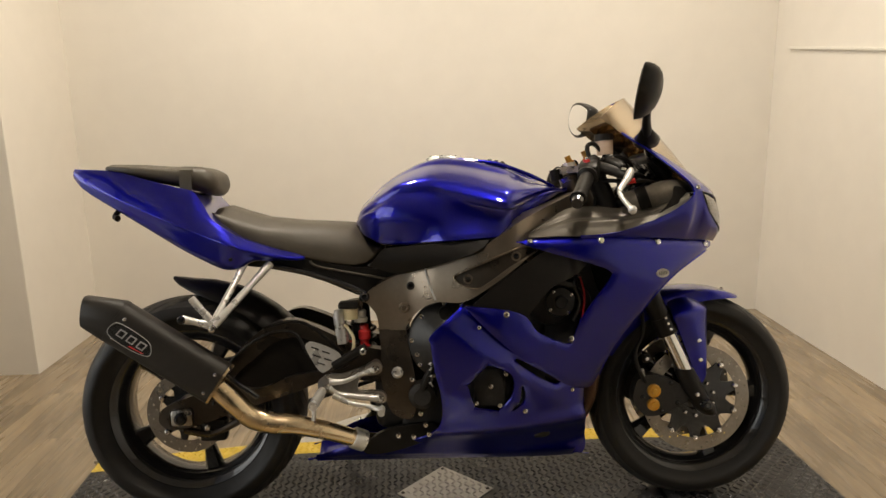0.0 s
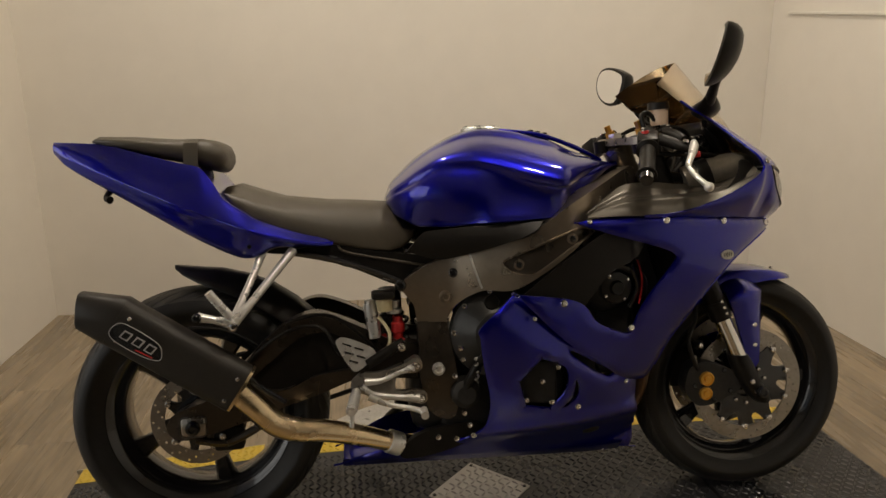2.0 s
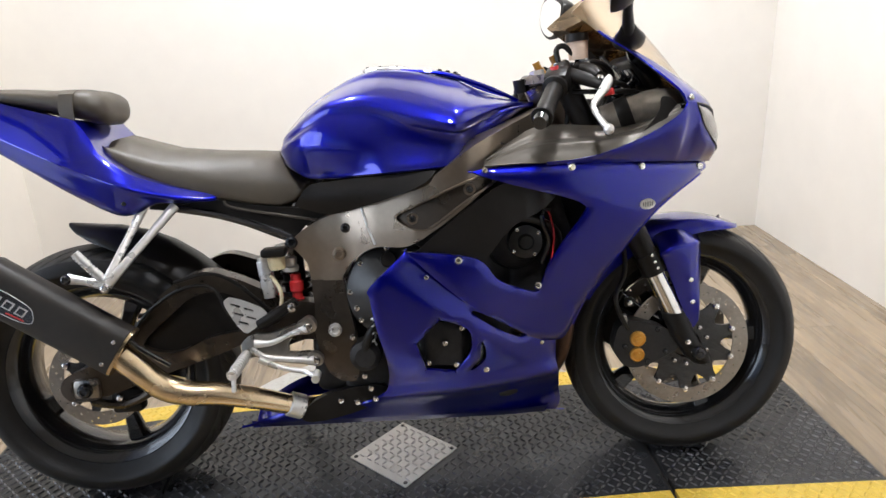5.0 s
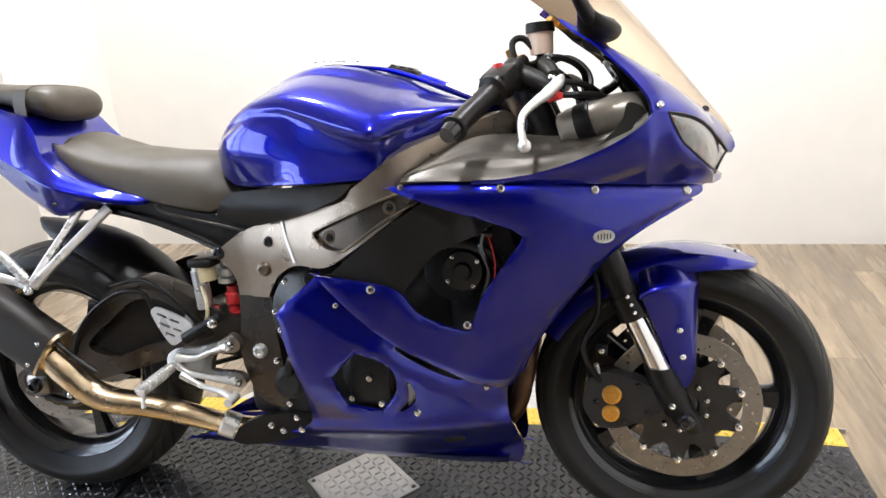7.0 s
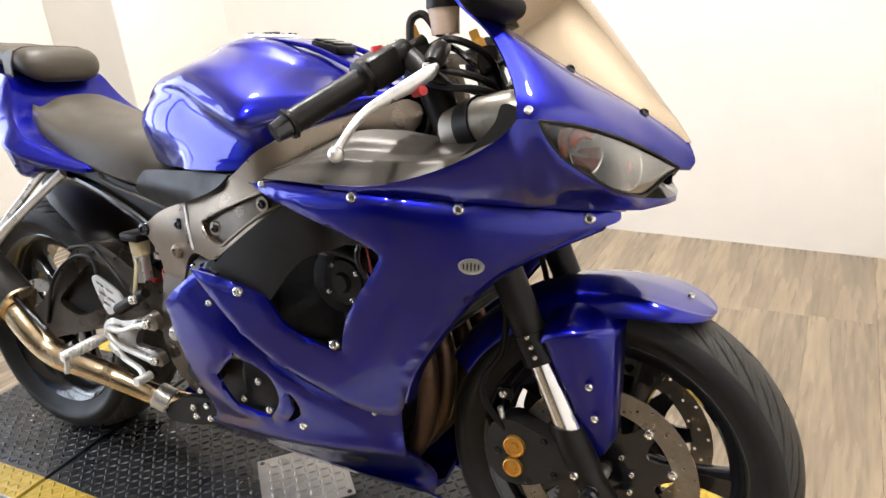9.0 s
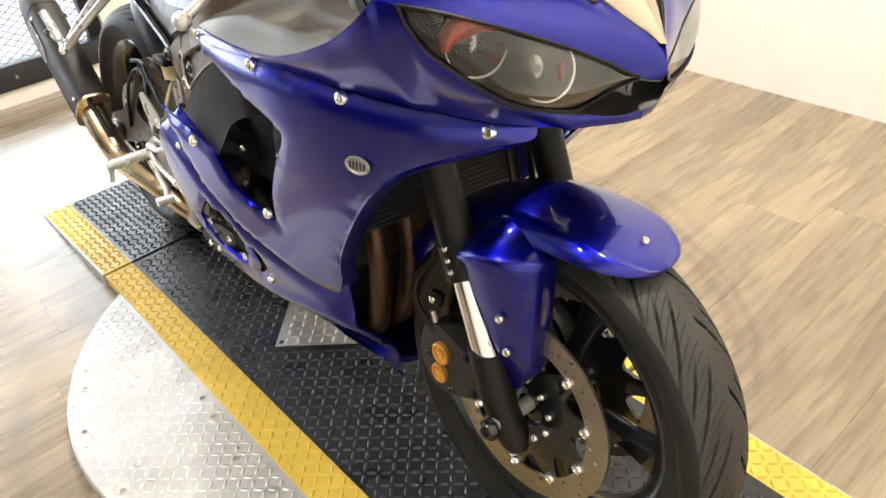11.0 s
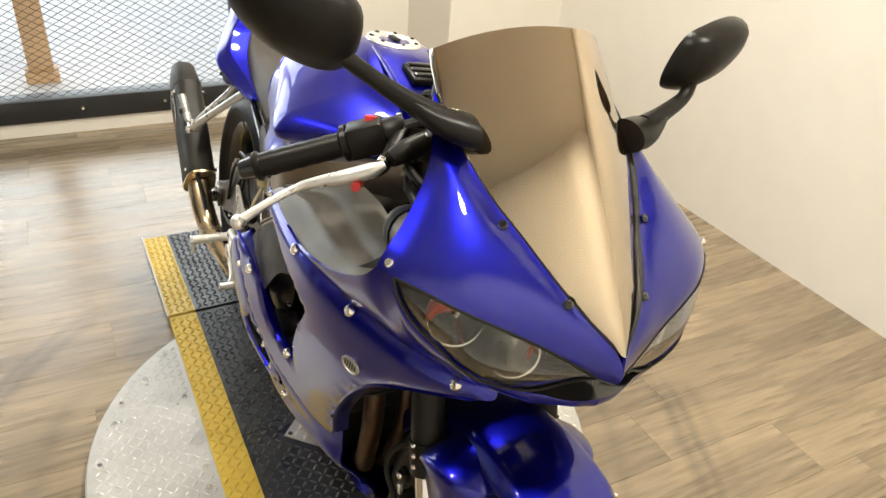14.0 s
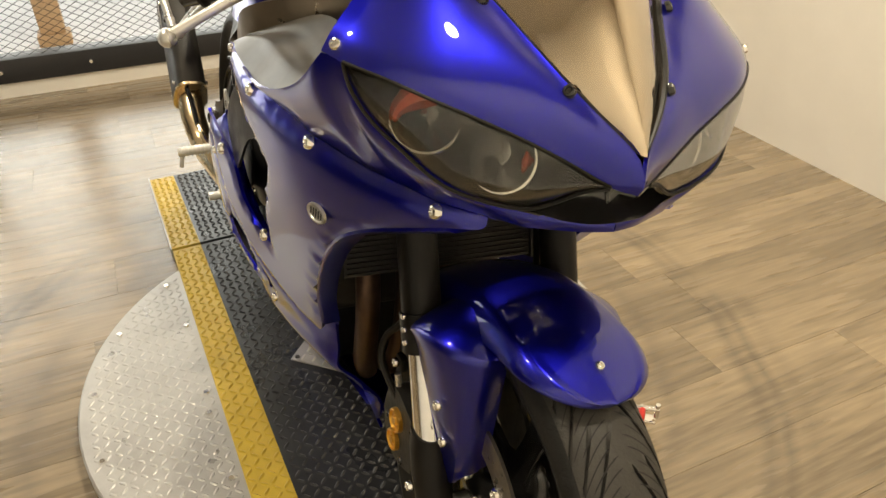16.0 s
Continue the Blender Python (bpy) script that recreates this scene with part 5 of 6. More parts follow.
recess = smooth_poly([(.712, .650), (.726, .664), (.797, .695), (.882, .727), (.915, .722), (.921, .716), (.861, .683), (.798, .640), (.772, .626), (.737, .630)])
for s in (-1, 1):
    sp = panel("frame_spar", spar, lambda x, z: (x, s * spar_y(x, z), z), FRAME_GREY, bike, "grey painted alloy frame spar", [recess], thick=.05)
    # the pocket's shade is painted in with the darker material
    panel("spar_recess", recess, lambda x, z: (x, s * (spar_y(x, z) - .009), z), SWING_AND_SHADE, sp, "recessed pocket with its shade as a dark floor", thick=.01)
    lip = [(x, s * (spar_y(x, z) + .0008), z) for x, z in recess]
    part("pocket_lip", tube(bmesh.new(), lip + lip[:1], .0028, 6, 90), FRAME_GREY, sp, "rounded lip of the pocket")
    for x, z in ((.747, .649), (.867, .704)):
        part("washer", cyl(bmesh.new(), (x, s * (spar_y(x, z) - .009), z), (x, s * (spar_y(x, z) - .006), z), .0125, seg=18), FRAME_GREY, sp)
        bolt(sp, (x, s * (spar_y(x, z) - .006), z), (0, s, 0), .0075, BLACK_GLOSS)
    part("weld_seam", tube(bmesh.new(), [(.640, s * (spar_y(.640, .672) + .001), .678), (.650, s * (spar_y(.65, .64) + .001), .64), (.665, s * (spar_y(.665, .60) + .001), .596)], .0025, 6), ALU, sp, "bright weld seam")
    bolt(sp, (.603, s * (spar_y(.603, .631) + .001), .631), (0, s, 0), .011, BLACK_GLOSS)
    bolt(sp, (.585, s * (spar_y(.585, .575) + .001), .575), (0, s, 0), .015, FRAME_GREY, "plug")
    bolt(sp, (.483, s * .152, .604), (0, s, 0), .014, BLACK_GLOSS)
    pv = smooth_poly([(.518, .517), (.518, .517), (.522, .46), (.520, .40), (.530, .34), (.545, .300), (.575, .280), (.600, .285), (.610, .33), (.606, .40), (.596, .46), (.588, .517), (.588, .517)])
    # same paint as the spar; its shade is put into the colour
    pp = panel("pivot_plate", pv, lambda x, z: (x, s * (.150 + .02 * math.sin(max(0, min(1, (z - .28) / .24)) * math.pi)), z), SWING_AND_SHADE, bike, "frame pivot plate with its shade put into a darker colour", thick=.04)
    bolt(pp, (.563, s * .174, .408), (0, s, 0), .015, ALU, "pivot_bolt")
    sub = smooth_poly([(.235, .694), (.235, .694), (.33, .704), (.42, .686), (.50, .676), (.570, .664), (.52, .640), (.49, .612), (.47, .606), (.38, .645), (.29, .676)])
    panel("seat_rail_cover", sub, lambda x, z: (x, s * (.132 + .03 * (x - .24)), z), BLACK_SATIN, bike, "black plastic cover under the seat", thick=.012)
    rc_y = lambda x: s * (.134 + .03 * (x - .24))
    for zig in ([(.262, .688), (.34, .664), (.43, .630), (.478, .608)], [(.345, .702), (.36, .686), (.44, .668), (.54, .648)]):
        part("cover_ridge", tube(bmesh.new(), [(x, rc_y(x), z) for x, z in zig], .0032, 8), DUCT_GREY, bike, "grey ridge on the seat rail cover")
    part("seat_rail", tube(bmesh.new(), [(.24, s * .135, .690), (.34, s * .142, .668), (.44, s * .146, .632), (.49, s * .148, .610)], .008, 8), BLACK_GLOSS, bike)
    # swingarm: a banana-shaped arm and a flat axle end
    arm = smooth_poly([(-.055, .318), (-.02, .340), (.05, .366), (.104, .420), (.160, .480), (.216, .524), (.278, .546), (.34, .530), (.402, .500), (.46, .472), (.56, .450), (.585, .42), (.57, .375), (.48, .378), (.387, .385), (.285, .352), (.16, .314), (.05, .280), (-.03, .268), (-.06, .288)])
    gap = smooth_poly([(.13, .388), (.19, .446), (.25, .490), (.31, .498), (.37, .470), (.43, .436), (.42, .414), (.29, .398), (.20, .366)])
    sw = panel("swingarm", arm, lambda x, z: (x, s * (.128 + .016 * (1 - min(1.0, abs(x) / .12))), z), SWING_AND_SHADE, bike, "dark painted swingarm", [gap], thick=.045)
    panel("arm_recess", gap, lambda x, z: (x, s * .112, z), BLACK_SATIN, sw, "black hollow of the swingarm", thick=.006)
    part("axle_block", boxed(-.030, .030, s * .146 - .005, s * .146 + .005, .276, .324, .010), DISC_STEEL, sw, "silver chain adjuster block")
    bolt(sw, (0, s * .155, .300), (0, s, 0), .017, BLACK_GLOSS, "axle_cap")
bm = boxed(.36, .44, -.125, .125, .395, .470, .02)
part("swingarm_bridge", bm, SWING_AND_SHADE, bike)
# rear brake caliper and its mount
rc = part("rear_caliper", boxed(.035, .105, -.118, -.078, .225, .285, .010), BLACK_SATIN, bike, "small black rear brake caliper")
bolt(rc, (.059, -.121, .266), (0, -1, 0), .009, CHROME)
part("caliper_arm", tube(bmesh.new(), [(.0, -.125, .262), (.07, -.122, .250), (.15, -.12, .285)], .010, 8), SWING_AND_SHADE, bike)

# engine as a stack of castings
en = new("engine")
en.parent = bike
en["label"] = "dark engine with round side covers"
part("crankcase", boxed(.56, .98, -.135, .135, .20, .46, .035, 3), ENGINE, en)
part("cylinder_block", part_bm := boxed(.66, .96, -.15, .15, .44, .70, .03, 3), ENGINE, en)
part("gearbox", boxed(.50, .66, -.125, .125, .24, .44, .03, 3), ENGINE, en)
part("sump", boxed(.56, .92, -.09, .09, .165, .22, .02), ENGINE, en)
cover = lathe(bmesh.new(), [(0, .050), (.035, .050), (.052, .046), (.060, .036), (.086, .030), (.094, .022), (.105, .018), (.108, 0), (0, 0)], 40, Matrix.Translation((.700, -.150, .485)) @ pose(0, 0, 0, 90))
cc = part("clutch_cover", cover, ENGINE_GREY, en, "round grey clutch cover")
for k in range(9):
    a = 2 * math.pi * k / 9 + .3
    bolt(cc, (.700 + .098 * math.cos(a), -.170, .485 + .098 * math.sin(a)), (0, -1, 0), .007, CHROME)
part("clutch_plate", lathe(bmesh.new(), [(0, .004), (.050, .004), (.054, .002), (.054, 0), (0, 0)], 32, Matrix.Translation((.700, -.200, .485)) @ pose(0, 0, 0, 90)), ENGINE, cc, "matt centre plate of the cover")
part("oil_cap", lathe(bmesh.new(), [(0, .018), (.016, .018), (.019, .014), (.019, 0), (0, 0)], 8, Matrix.Translation((.690, -.168, .556)) @ pose(0, 0, 0, 75)), BLACK_SATIN, cc, "black oil filler cap")
part("water_pump", lathe(bmesh.new(), [(0, .04), (.022, .04), (.034, .03), (.038, .0), (0, 0)], 24, Matrix.Translation((.625, -.150, .345)) @ pose(0, 0, 0, 90)), ENGINE, en)
part("coolant_hose", tube(bmesh.new(), [(.625, -.18, .36), (.640, -.195, .40), (.665, -.19, .43), (.70, -.17, .47)], .010, 10), BLACK_SATIN, en)
sprg = bmesh.new()
tube(sprg, [(.648 + .004 * math.cos(k * 1.6), -.195 + .010 * math.sin(k * 1.6), .375 + .0042 * k) for k in range(16)], .0022, 5, 90)
part("cable_spring", sprg, ALU, en, "small coiled spring")
part("generator_cover", lathe(bmesh.new(), [(0, .045), (.040, .045), (.055, .036), (.062, .012), (.070, .008), (.070, 0), (0, 0)], 32, Matrix.Translation((.798, -.150, .365)) @ pose(0, 0, 0, 90)), ENGINE, en, "round black crank cover")
for x, z in ((.62, .30), (.64, .245), (.60, .24), (.655, .40), (.615, .455), (.60, .39), (.632, .27), (.762, .330), (.822, .322), (.838, .404), (.80, .372)):
    bolt(en, (x, -.178 if x < .7 else -.205, z), (0, -1, 0), .0075, CHROME)
part("crank_boss", boxed(.755, .84, -.2, -.14, .315, .42, .012), ENGINE, en)
bg = smooth_poly([(.46, .205), (.46, .205), (.52, .245), (.60, .262), (.655, .262), (.668, .24), (.62, .212), (.54, .190), (.48, .186)])
panel("lower_guard", bg, lambda x, z: (x, -.145, z), BLACK_SATIN, en, "black plate above the belly pan", thick=.02)
bolt(en, (.56, -.149, .235), (0, -1, 0), .008, CHROME)
part("air_box", boxed(.72, 1.06, -.15, .15, .66, .80, .03, 3), BLACK_SATIN, en, "black air box under the tank")
# added block: hides the bright wall behind the fairing window
part("duct_box", boxed(1.015, 1.160, -.165, .165, .575, .735, .02), BLACK_SATIN, en, "black block added to close a bright gap behind the steering head")
# dark filler, added so that the fairing window looks dark inside
part("fan_shroud", boxed(.95, 1.045, -.16, .16, .36, .70, .025, 3), ENGINE, en, "dark filler box behind the radiator, added to darken the fairing window")
# throttle bodies and hoses in the window
part("inner_duct", lathe(bmesh.new(), [(0, .03), (.03, .03), (.055, .02), (.062, 0), (0, 0)], 28, Matrix.Translation((.965, -.150, .575)) @ pose(0, 0, 0, 90)), ENGINE, en)
part("radiator_hose", tube(bmesh.new(), [(.90, -.15, .66), (.97, -.17, .655), (1.04, -.165, .62), (1.06, -.15, .55)], .014, 10), BLACK_SATIN, en)
part("wire", tube(bmesh.new(), [(1.03, -.19, .66), (1.045, -.195, .60), (1.04, -.19, .54)], .002, 5), RED, en)
part("pump_cover", lathe(bmesh.new(), [(0, .022), (.014, .022), (.018, .014), (.036, .012), (.040, .004), (.040, 0), (0, 0)], 28, Matrix.Translation((.985, -.178, .580)) @ pose(0, 0, 0, 90)), ENGINE_GREY, en, "round grey pump cover")
for k in range(4):
    a = .6 + k * 1.57
    bolt(en, (.985 + .033 * math.cos(a), -.191, .580 + .033 * math.sin(a)), (0, -1, 0), .005, CHROME)
part("water_pipe", tube(bmesh.new(), [(.90, -.165, .625), (.945, -.185, .632), (1.0, -.188, .628), (1.05, -.18, .60), (1.058, -.17, .56)], .0095, 10), ENGINE_GREY, en, "grey metal water pipe")
part("wire_bundle", tube(bmesh.new(), [(1.035, -.185, .675), (1.02, -.195, .63), (1.035, -.19, .58), (1.02, -.18, .53)], .006, 8), BLACK_GLOSS, en)
part("hose_clip", cyl(bmesh.new(), (.940, -.1845, .632), (.955, -.186, .632), .0125, seg=14), ALU, en)
part("clamp_pipe", tube(bmesh.new(), [(.96, -.185, .645), (1.0, -.192, .652), (1.04, -.188, .650)], .008, 8), ENGINE_GREY, en)

ip = smooth_poly([(.752, .585), (.752, .585), (.794, .620), (.856, .666), (.922, .709), (.922, .709), (.954, .718), (1.0, .708), (1.07, .682), (1.07, .682), (1.02, .655), (.95, .625), (.905, .575), (.880, .552), (.835, .571)])
for s in (-1, 1):
    panel("inner_panel", ip, lambda x, z: (x, s * (.236 + .018 * math.sin(max(0, min(1, (x - .7) / .35)) * math.pi) - .10 * max(0.0, (x - .98) / .1) ** 2), z), BLACK_SATIN, bike, "plain black inner fairing panel", thick=.004)

# radiator and header pipes behind the front wheel
rad = new("radiator")
rad.parent, rad.matrix_basis = bike, pose(1.075, 0, .575, 0, -18, 0)
part("core", boxed(-.015, .015, -.155, .155, -.105, .12, .004), ENGINE, rad, "dark finned radiator core")
bm = bmesh.new()
for k in range(28):
    box(bm, .015, .0185, -.15, .15, -.100 + k * .0075, -.0982 + k * .0075)
tagged(part("fin", bm, ENGINE, rad), kind="stuff")
for s in (-1, 1):
    part("tank_cap", boxed(-.02, .02, s * .165 - .012, s * .165 + .012, -.11, .125, .006), ENGINE, rad)
for y in (-.10, -.035, .035, .10):
    part("header_pipe", tube(bmesh.new(), [(.99, y, .50), (1.062, y, .475), (1.088, y, .40), (1.070, y * .9, .285), (1.01, y * .6, .212), (.90, y * .4, .19)], .019, 14), COPPER_PIPE, bike, "browned steel header pipe")

# ---- exhaust ----
ex = new("exhaust")
ex.parent = bike
ex["label"] = "heat-tinted steel exhaust pipe with a matt black silencer"
part("mid_pipe", tube(bmesh.new(), [(.50, -.10, .205), (.453, -.135, .225), (.383, -.165, .258), (.30, -.190, .286), (.24, -.204, .298), (.195, -.212, .318), (.158, -.222, .358), (.120, -.224, .398)], [.0215, .0225, .0245, .0265, .028, .029, .030], 24, 60), GOLD_STEEL, ex, "golden heat-tinted steel pipe")
part("pipe_clamp", lathe(bmesh.new(), [(.026, -.018), (.028, -.016), (.028, .016), (.026, .018), (.022, .018), (.022, -.018)], 24, Matrix.Translation((.455, -.134, .224)) @ Vector((.80, .30, -.42)).to_track_quat("Z", "Y").to_matrix().to_4x4(), True), ALU, ex, "silver clamp band")
AXIS = Vector((-.827, 0, .562)).normalized()
UP = Vector((.562, 0, .827)).normalized()
START = Vector((.126, -.222, .405))


def oval(c, k, ph=1.0):
    out = []
    for q in range(32):
        a = 2 * math.pi * q / 32
        e = .62
        u, v = math.cos(a), math.sin(a)
        u, v = math.copysign(abs(u) ** e, u), math.copysign(abs(v) ** e, v)
        out.append(c + k * (Vector((0, .040 * u * (1 - .10 * v), 0)) + UP * .054 * v * ph))
    return out


def slash(low, high, centre, tall, wide):
    """A ring of the end cap, cut on the slant: from low under the axis to high above it."""
    out = []
    for p in oval(Vector(), 1.0):
        v = max(-1.0, min(1.0, p.dot(UP) / .054))
        out.append(START + AXIS * (low + (high - low) * (v + 1) / 2) + UP * (centre + tall * v) + Vector((0, p.y * wide, 0)))
    return out


rings = [oval(START + AXIS * d, k) for d, k in ((0, .86), (.006, 1.0), (.290, 1.0), (.2955, .985))]
mu = part("silencer", loft(bmesh.new(), rings), MUFFLER_BLACK, ex, "matt black silencer body", sharp=32)
rings = [slash(.294, .294, 0, .0545, 1.01), slash(.300, .302, 0, .0545, 1.01), slash(.352, .386, -.0185, .0350, .86), slash(.354, .389, -.0185, .0335, .82), slash(.350, .384, -.0185, .0290, .74), slash(.31, .33, -.014, .026, .66)]
part("end_cap", loft(bmesh.new(), rings), MUFFLER_BLACK, ex, "slash-cut black end cap", sharp=32)
part("front_band", loft(bmesh.new(), [oval(START - AXIS * .002, k) for k in (.9, 1.0)] + [oval(START + AXIS * .004, k) for k in (1.02, 1.02)]), GOLD_STEEL, ex, "polished front band")
part("hanger_tab", tube(bmesh.new(), [START + AXIS * .0 + Vector((.02, -.012, .028)), START - AXIS * .05 + Vector((.0, -.005, .030)), START - AXIS * .105 + Vector((.005, 0, .022))], .006, 8), BLACK_GLOSS, ex)
for d, v in ((.020, .80), (.020, -.80), (.272, .80), (.272, -.80)):
    for sy in (-1, 1):
        bolt(mu, START + AXIS * d + UP * .054 * v * .62 + Vector((0, sy * .0385, 0)), (0, sy, 0), .0052, CHROME, "rivet")
# maker's plate as an outlined shape with bars for its letters
plate = Matrix.Translation(START + AXIS * .235 + Vector((0, -.0405, 0)) - UP * .006) @ Matrix(((AXIS.x * -1, UP.x, 0, 0), (0, 0, -1, 0), (AXIS.z * -1, UP.z, 0, 0), (0, 0, 0, 1))) @ Matrix.Diagonal((1.2, 1.2, 1, 1))
bm = bmesh.new()
prism(bm, smooth_poly([(-.048, -.008), (-.040, .014), (-.01, .018), (.03, .015), (.044, .006), (.048, -.010), (.02, -.018), (-.03, -.018)], 3), plate, .0012)
mp_ = part("maker_plate", bm, BLACK_GLOSS, mu, "black maker's plate with silver edge")
part("plate_edge", tube(bmesh.new(), [plate @ Vector((x, y, .0014)) for x, y in smooth_poly([(-.048, -.008), (-.040, .014), (-.01, .018), (.03, .015), (.044, .006), (.048, -.010), (.02, -.018), (-.03, -.018)], 3)] + [plate @ Vector((-.048, -.008, .0014))], .0010, 5, 60), GROOVE, mp_)
for k in range(3):
    x = -.030 + k * .023
    bm = prism(bmesh.new(), [(x, -.008), (x + .016, -.008), (x + .019, .008), (x + .003, .008)], plate @ Matrix.Translation((0, 0, .0013)), .0008)
    lb = part("letter_bar", bm, GROOVE, mp_, smooth=False)
    bm = prism(bmesh.new(), [(x + .003, -.0055), (x + .0135, -.0055), (x + .0158, .0055), (x + .0053, .0055)], plate @ Matrix.Translation((0, 0, .0021)), .0004)
    part("bar_face", bm, BLACK_GLOSS, lb, smooth=False)
bm = bmesh.new()
prism(bm, [(.004, -.015), (.036, -.013), (.037, -.011), (.005, -.0125)], plate @ Matrix.Translation((0, 0, .0014)), .0006)
part("plate_stripe", bm, RED, mp_, smooth=False)

# ---- pegs, hangers, rear set ----
hg = new("rear_peg_hanger")
hg.parent = bike
hg["label"] = "polished aluminium passenger peg hanger"
part("front_bar", tube(bmesh.new(), [(.245, -.150, .697), (.205, -.185, .650), (.155, -.225, .592), (.120, -.243, .555)], [.011, .009, .009, .012], 12), ALU, hg)
part("rear_bar", tube(bmesh.new(), [(.178, -.150, .697), (.160, -.185, .650), (.137, -.222, .598), (.119, -.243, .555)], [.010, .008, .008, .012], 12), ALU, hg)
part("lower_arm", tube(bmesh.new(), [(.120, -.245, .555), (.085, -.250, .566), (.050, -.252, .574)], [.013, .008, .011], 12), ALU, hg)
bolt(hg, (.050, -.262, .574), (0, -1, 0), .010, BLACK_GLOSS)
bolt(hg, (.122, -.257, .550), (0, -1, 0), .010, CHROME)
peg = part("folded_peg", tube(bmesh.new(), [(.118, -.256, .572), (.096, -.262, .602), (.078, -.268, .628)], [.009, .008, .009], 10), ALU, hg, "folded ribbed foot peg")
bm = bmesh.new()
for k in range(9):
    c = Vector((.114 - .0041 * k, -.257 - .0011 * k, .577 + .0056 * k))
    cyl(bm, c - Vector((.0013, 0, -.0018)), c + Vector((.0013, 0, -.0018)), .0098, seg=10)
part("peg_ribs", bm, ALU, peg)

rs = new("rear_set")
rs.parent = bike
rs["label"] = "polished aluminium foot peg bracket"
panel("bracket", smooth_poly([(.362, .396), (.387, .412), (.423, .412), (.479, .427), (.508, .441), (.522, .431), (.524, .416), (.511, .406), (.477, .404), (.464, .394), (.461, .377), (.468, .368), (.517, .366), (.531, .354), (.533, .340), (.520, .332), (.490, .339), (.442, .348), (.408, .356), (.386, .366), (.364, .372)]), lambda x, z: (x, -.190 - .004 * math.cos((z - .36) * 60), z), DISC_STEEL, rs, "cast metal bracket", step=.012, thick=.016, roll=.003)
part("bracket_web", tube(bmesh.new(), [(.392, -.196, .395), (.430, -.197, .396), (.470, -.197, .412), (.505, -.196, .422)], [.010, .006, .005, .009], 10), ALU, rs, "raised rib of the bracket")
part("bracket_web", tube(bmesh.new(), [(.385, -.197, .385), (.410, -.198, .366), (.455, -.198, .357), (.515, -.196, .350)], [.008, .006, .006, .009], 10), ALU, rs, "raised rib of the bracket")
for x, z in ((.508, .424), (.519, .349), (.478, .470)):
    bolt(rs, (x, -.197, z), (0, -1, 0), .010, CHROME)
pg = part("foot_peg", tube(bmesh.new(), [(.372, -.195, .372), (.366, -.235, .366), (.360, -.285, .358)], [.011, .010, .011], 12), ALU, rs, "ribbed aluminium foot peg")
part("peg_feeler", cyl(bmesh.new(), (.362, -.276, .354), (.360, -.279, .322), .005, seg=8), ALU, pg)
bm = bmesh.new()
for k in range(8):
    c = Vector((.369 - .001 * k, -.212 - .0085 * k, .3685 - .0013 * k))
    cyl(bm, c, c + Vector((0, -.003, 0)), .0125, seg=10)
part("peg_ribs", bm, ALU, pg)
part("brake_pedal", tube(bmesh.new(), [(.400, -.202, .362), (.443, -.206, .342), (.490, -.212, .333), (.516, -.222, .327)], [.009, .006, .006, .007], 10), ALU, rs, "polished brake pedal")
part("pedal_tip", cyl(bmesh.new(), (.522, -.212, .326), (.522, -.246, .324), .009, seg=12), ALU, rs)
hp = smooth_poly([(.331, .482), (.336, .493), (.350, .495), (.385, .482), (.412, .467), (.421, .452), (.416, .443), (.385, .420), (.372, .415), (.361, .424), (.345, .450)])
slots = [[(.345 + a, .484 + b), (.365 + a, .477 + b), (.365 + a, .472 + b), (.345 + a, .479 + b)] for a, b in ((0, 0), (.027, -.011), (.005, -.020), (.031, -.030), (.014, -.040))]
flat_plate("heel_guard", hp, -.178, .004, ALU, rs, "slotted aluminium heel guard", slots)
part("brake_cylinder", tube(bmesh.new(), [(.40, -.175, .430), (.44, -.175, .452), (.485, -.172, .478)], [.012, .013, .010], 12), BLACK_SATIN, rs, "black rear brake cylinder")

# ---- shock, brake hoses, hugger ----
sh = new("rear_shock")
sh.parent = bike
sh["label"] = "rear shock absorber with red adjuster and silver reservoir"
part("reservoir", cyl(cyl(bmesh.new(), (.420, -.118, .478), (.412, -.118, .560), .0165, seg=18), (.412, -.118, .560), (.411, -.118, .568), .013, seg=18), ALU, sh, "silver shock reservoir")
part("fluid_pot", cyl(bmesh.new(), (.446, -.140, .545), (.444, -.140, .574), .018, .020, 18), WHITE_PLASTIC, sh, "yellowed brake fluid pot")
part("pot_lid", boxed(.415, .468, -.165, -.118, .574, .592, .006), BLACK_SATIN, sh)
part("body", cyl(bmesh.new(), (.470, -.055, .38), (.462, -.055, .58), .026, seg=20), ENGINE_GREY, sh)
bm = bmesh.new()
tube(bm, [(.470 + .032 * math.cos(k * .9), -.055 + .032 * math.sin(k * .9), .43 + .0036 * k) for k in range(28)], .0050, 6, 160)
part("spring", bm, BLACK_SATIN, sh, "black coil spring")
part("red_body", lathe(bmesh.new(), [(.008, -.040), (.015, -.039), (.016, -.030), (.012, -.027), (.012, -.014), (.016, -.010), (.016, .010), (.012, .014), (.012, .026), (.009, .028)], 24, pose(.476, -.100, .496)), RED, sh, "red anodised shock adjuster body")
part("red_knob", cyl(bmesh.new(), (.446, -.108, .476), (.434, -.112, .476), .008, seg=14), RED, sh)
part("top_collar", lathe(bmesh.new(), [(.008, .0), (.018, .0), (.019, .010), (.015, .014), (.015, .030), (.010, .032)], 20, pose(.468, -.105, .532)), ALU, sh, "silver collar")
part("upper_mount", cyl(bmesh.new(), (.455, -.085, .545), (.452, -.085, .590), .020, seg=14), ALU, sh)
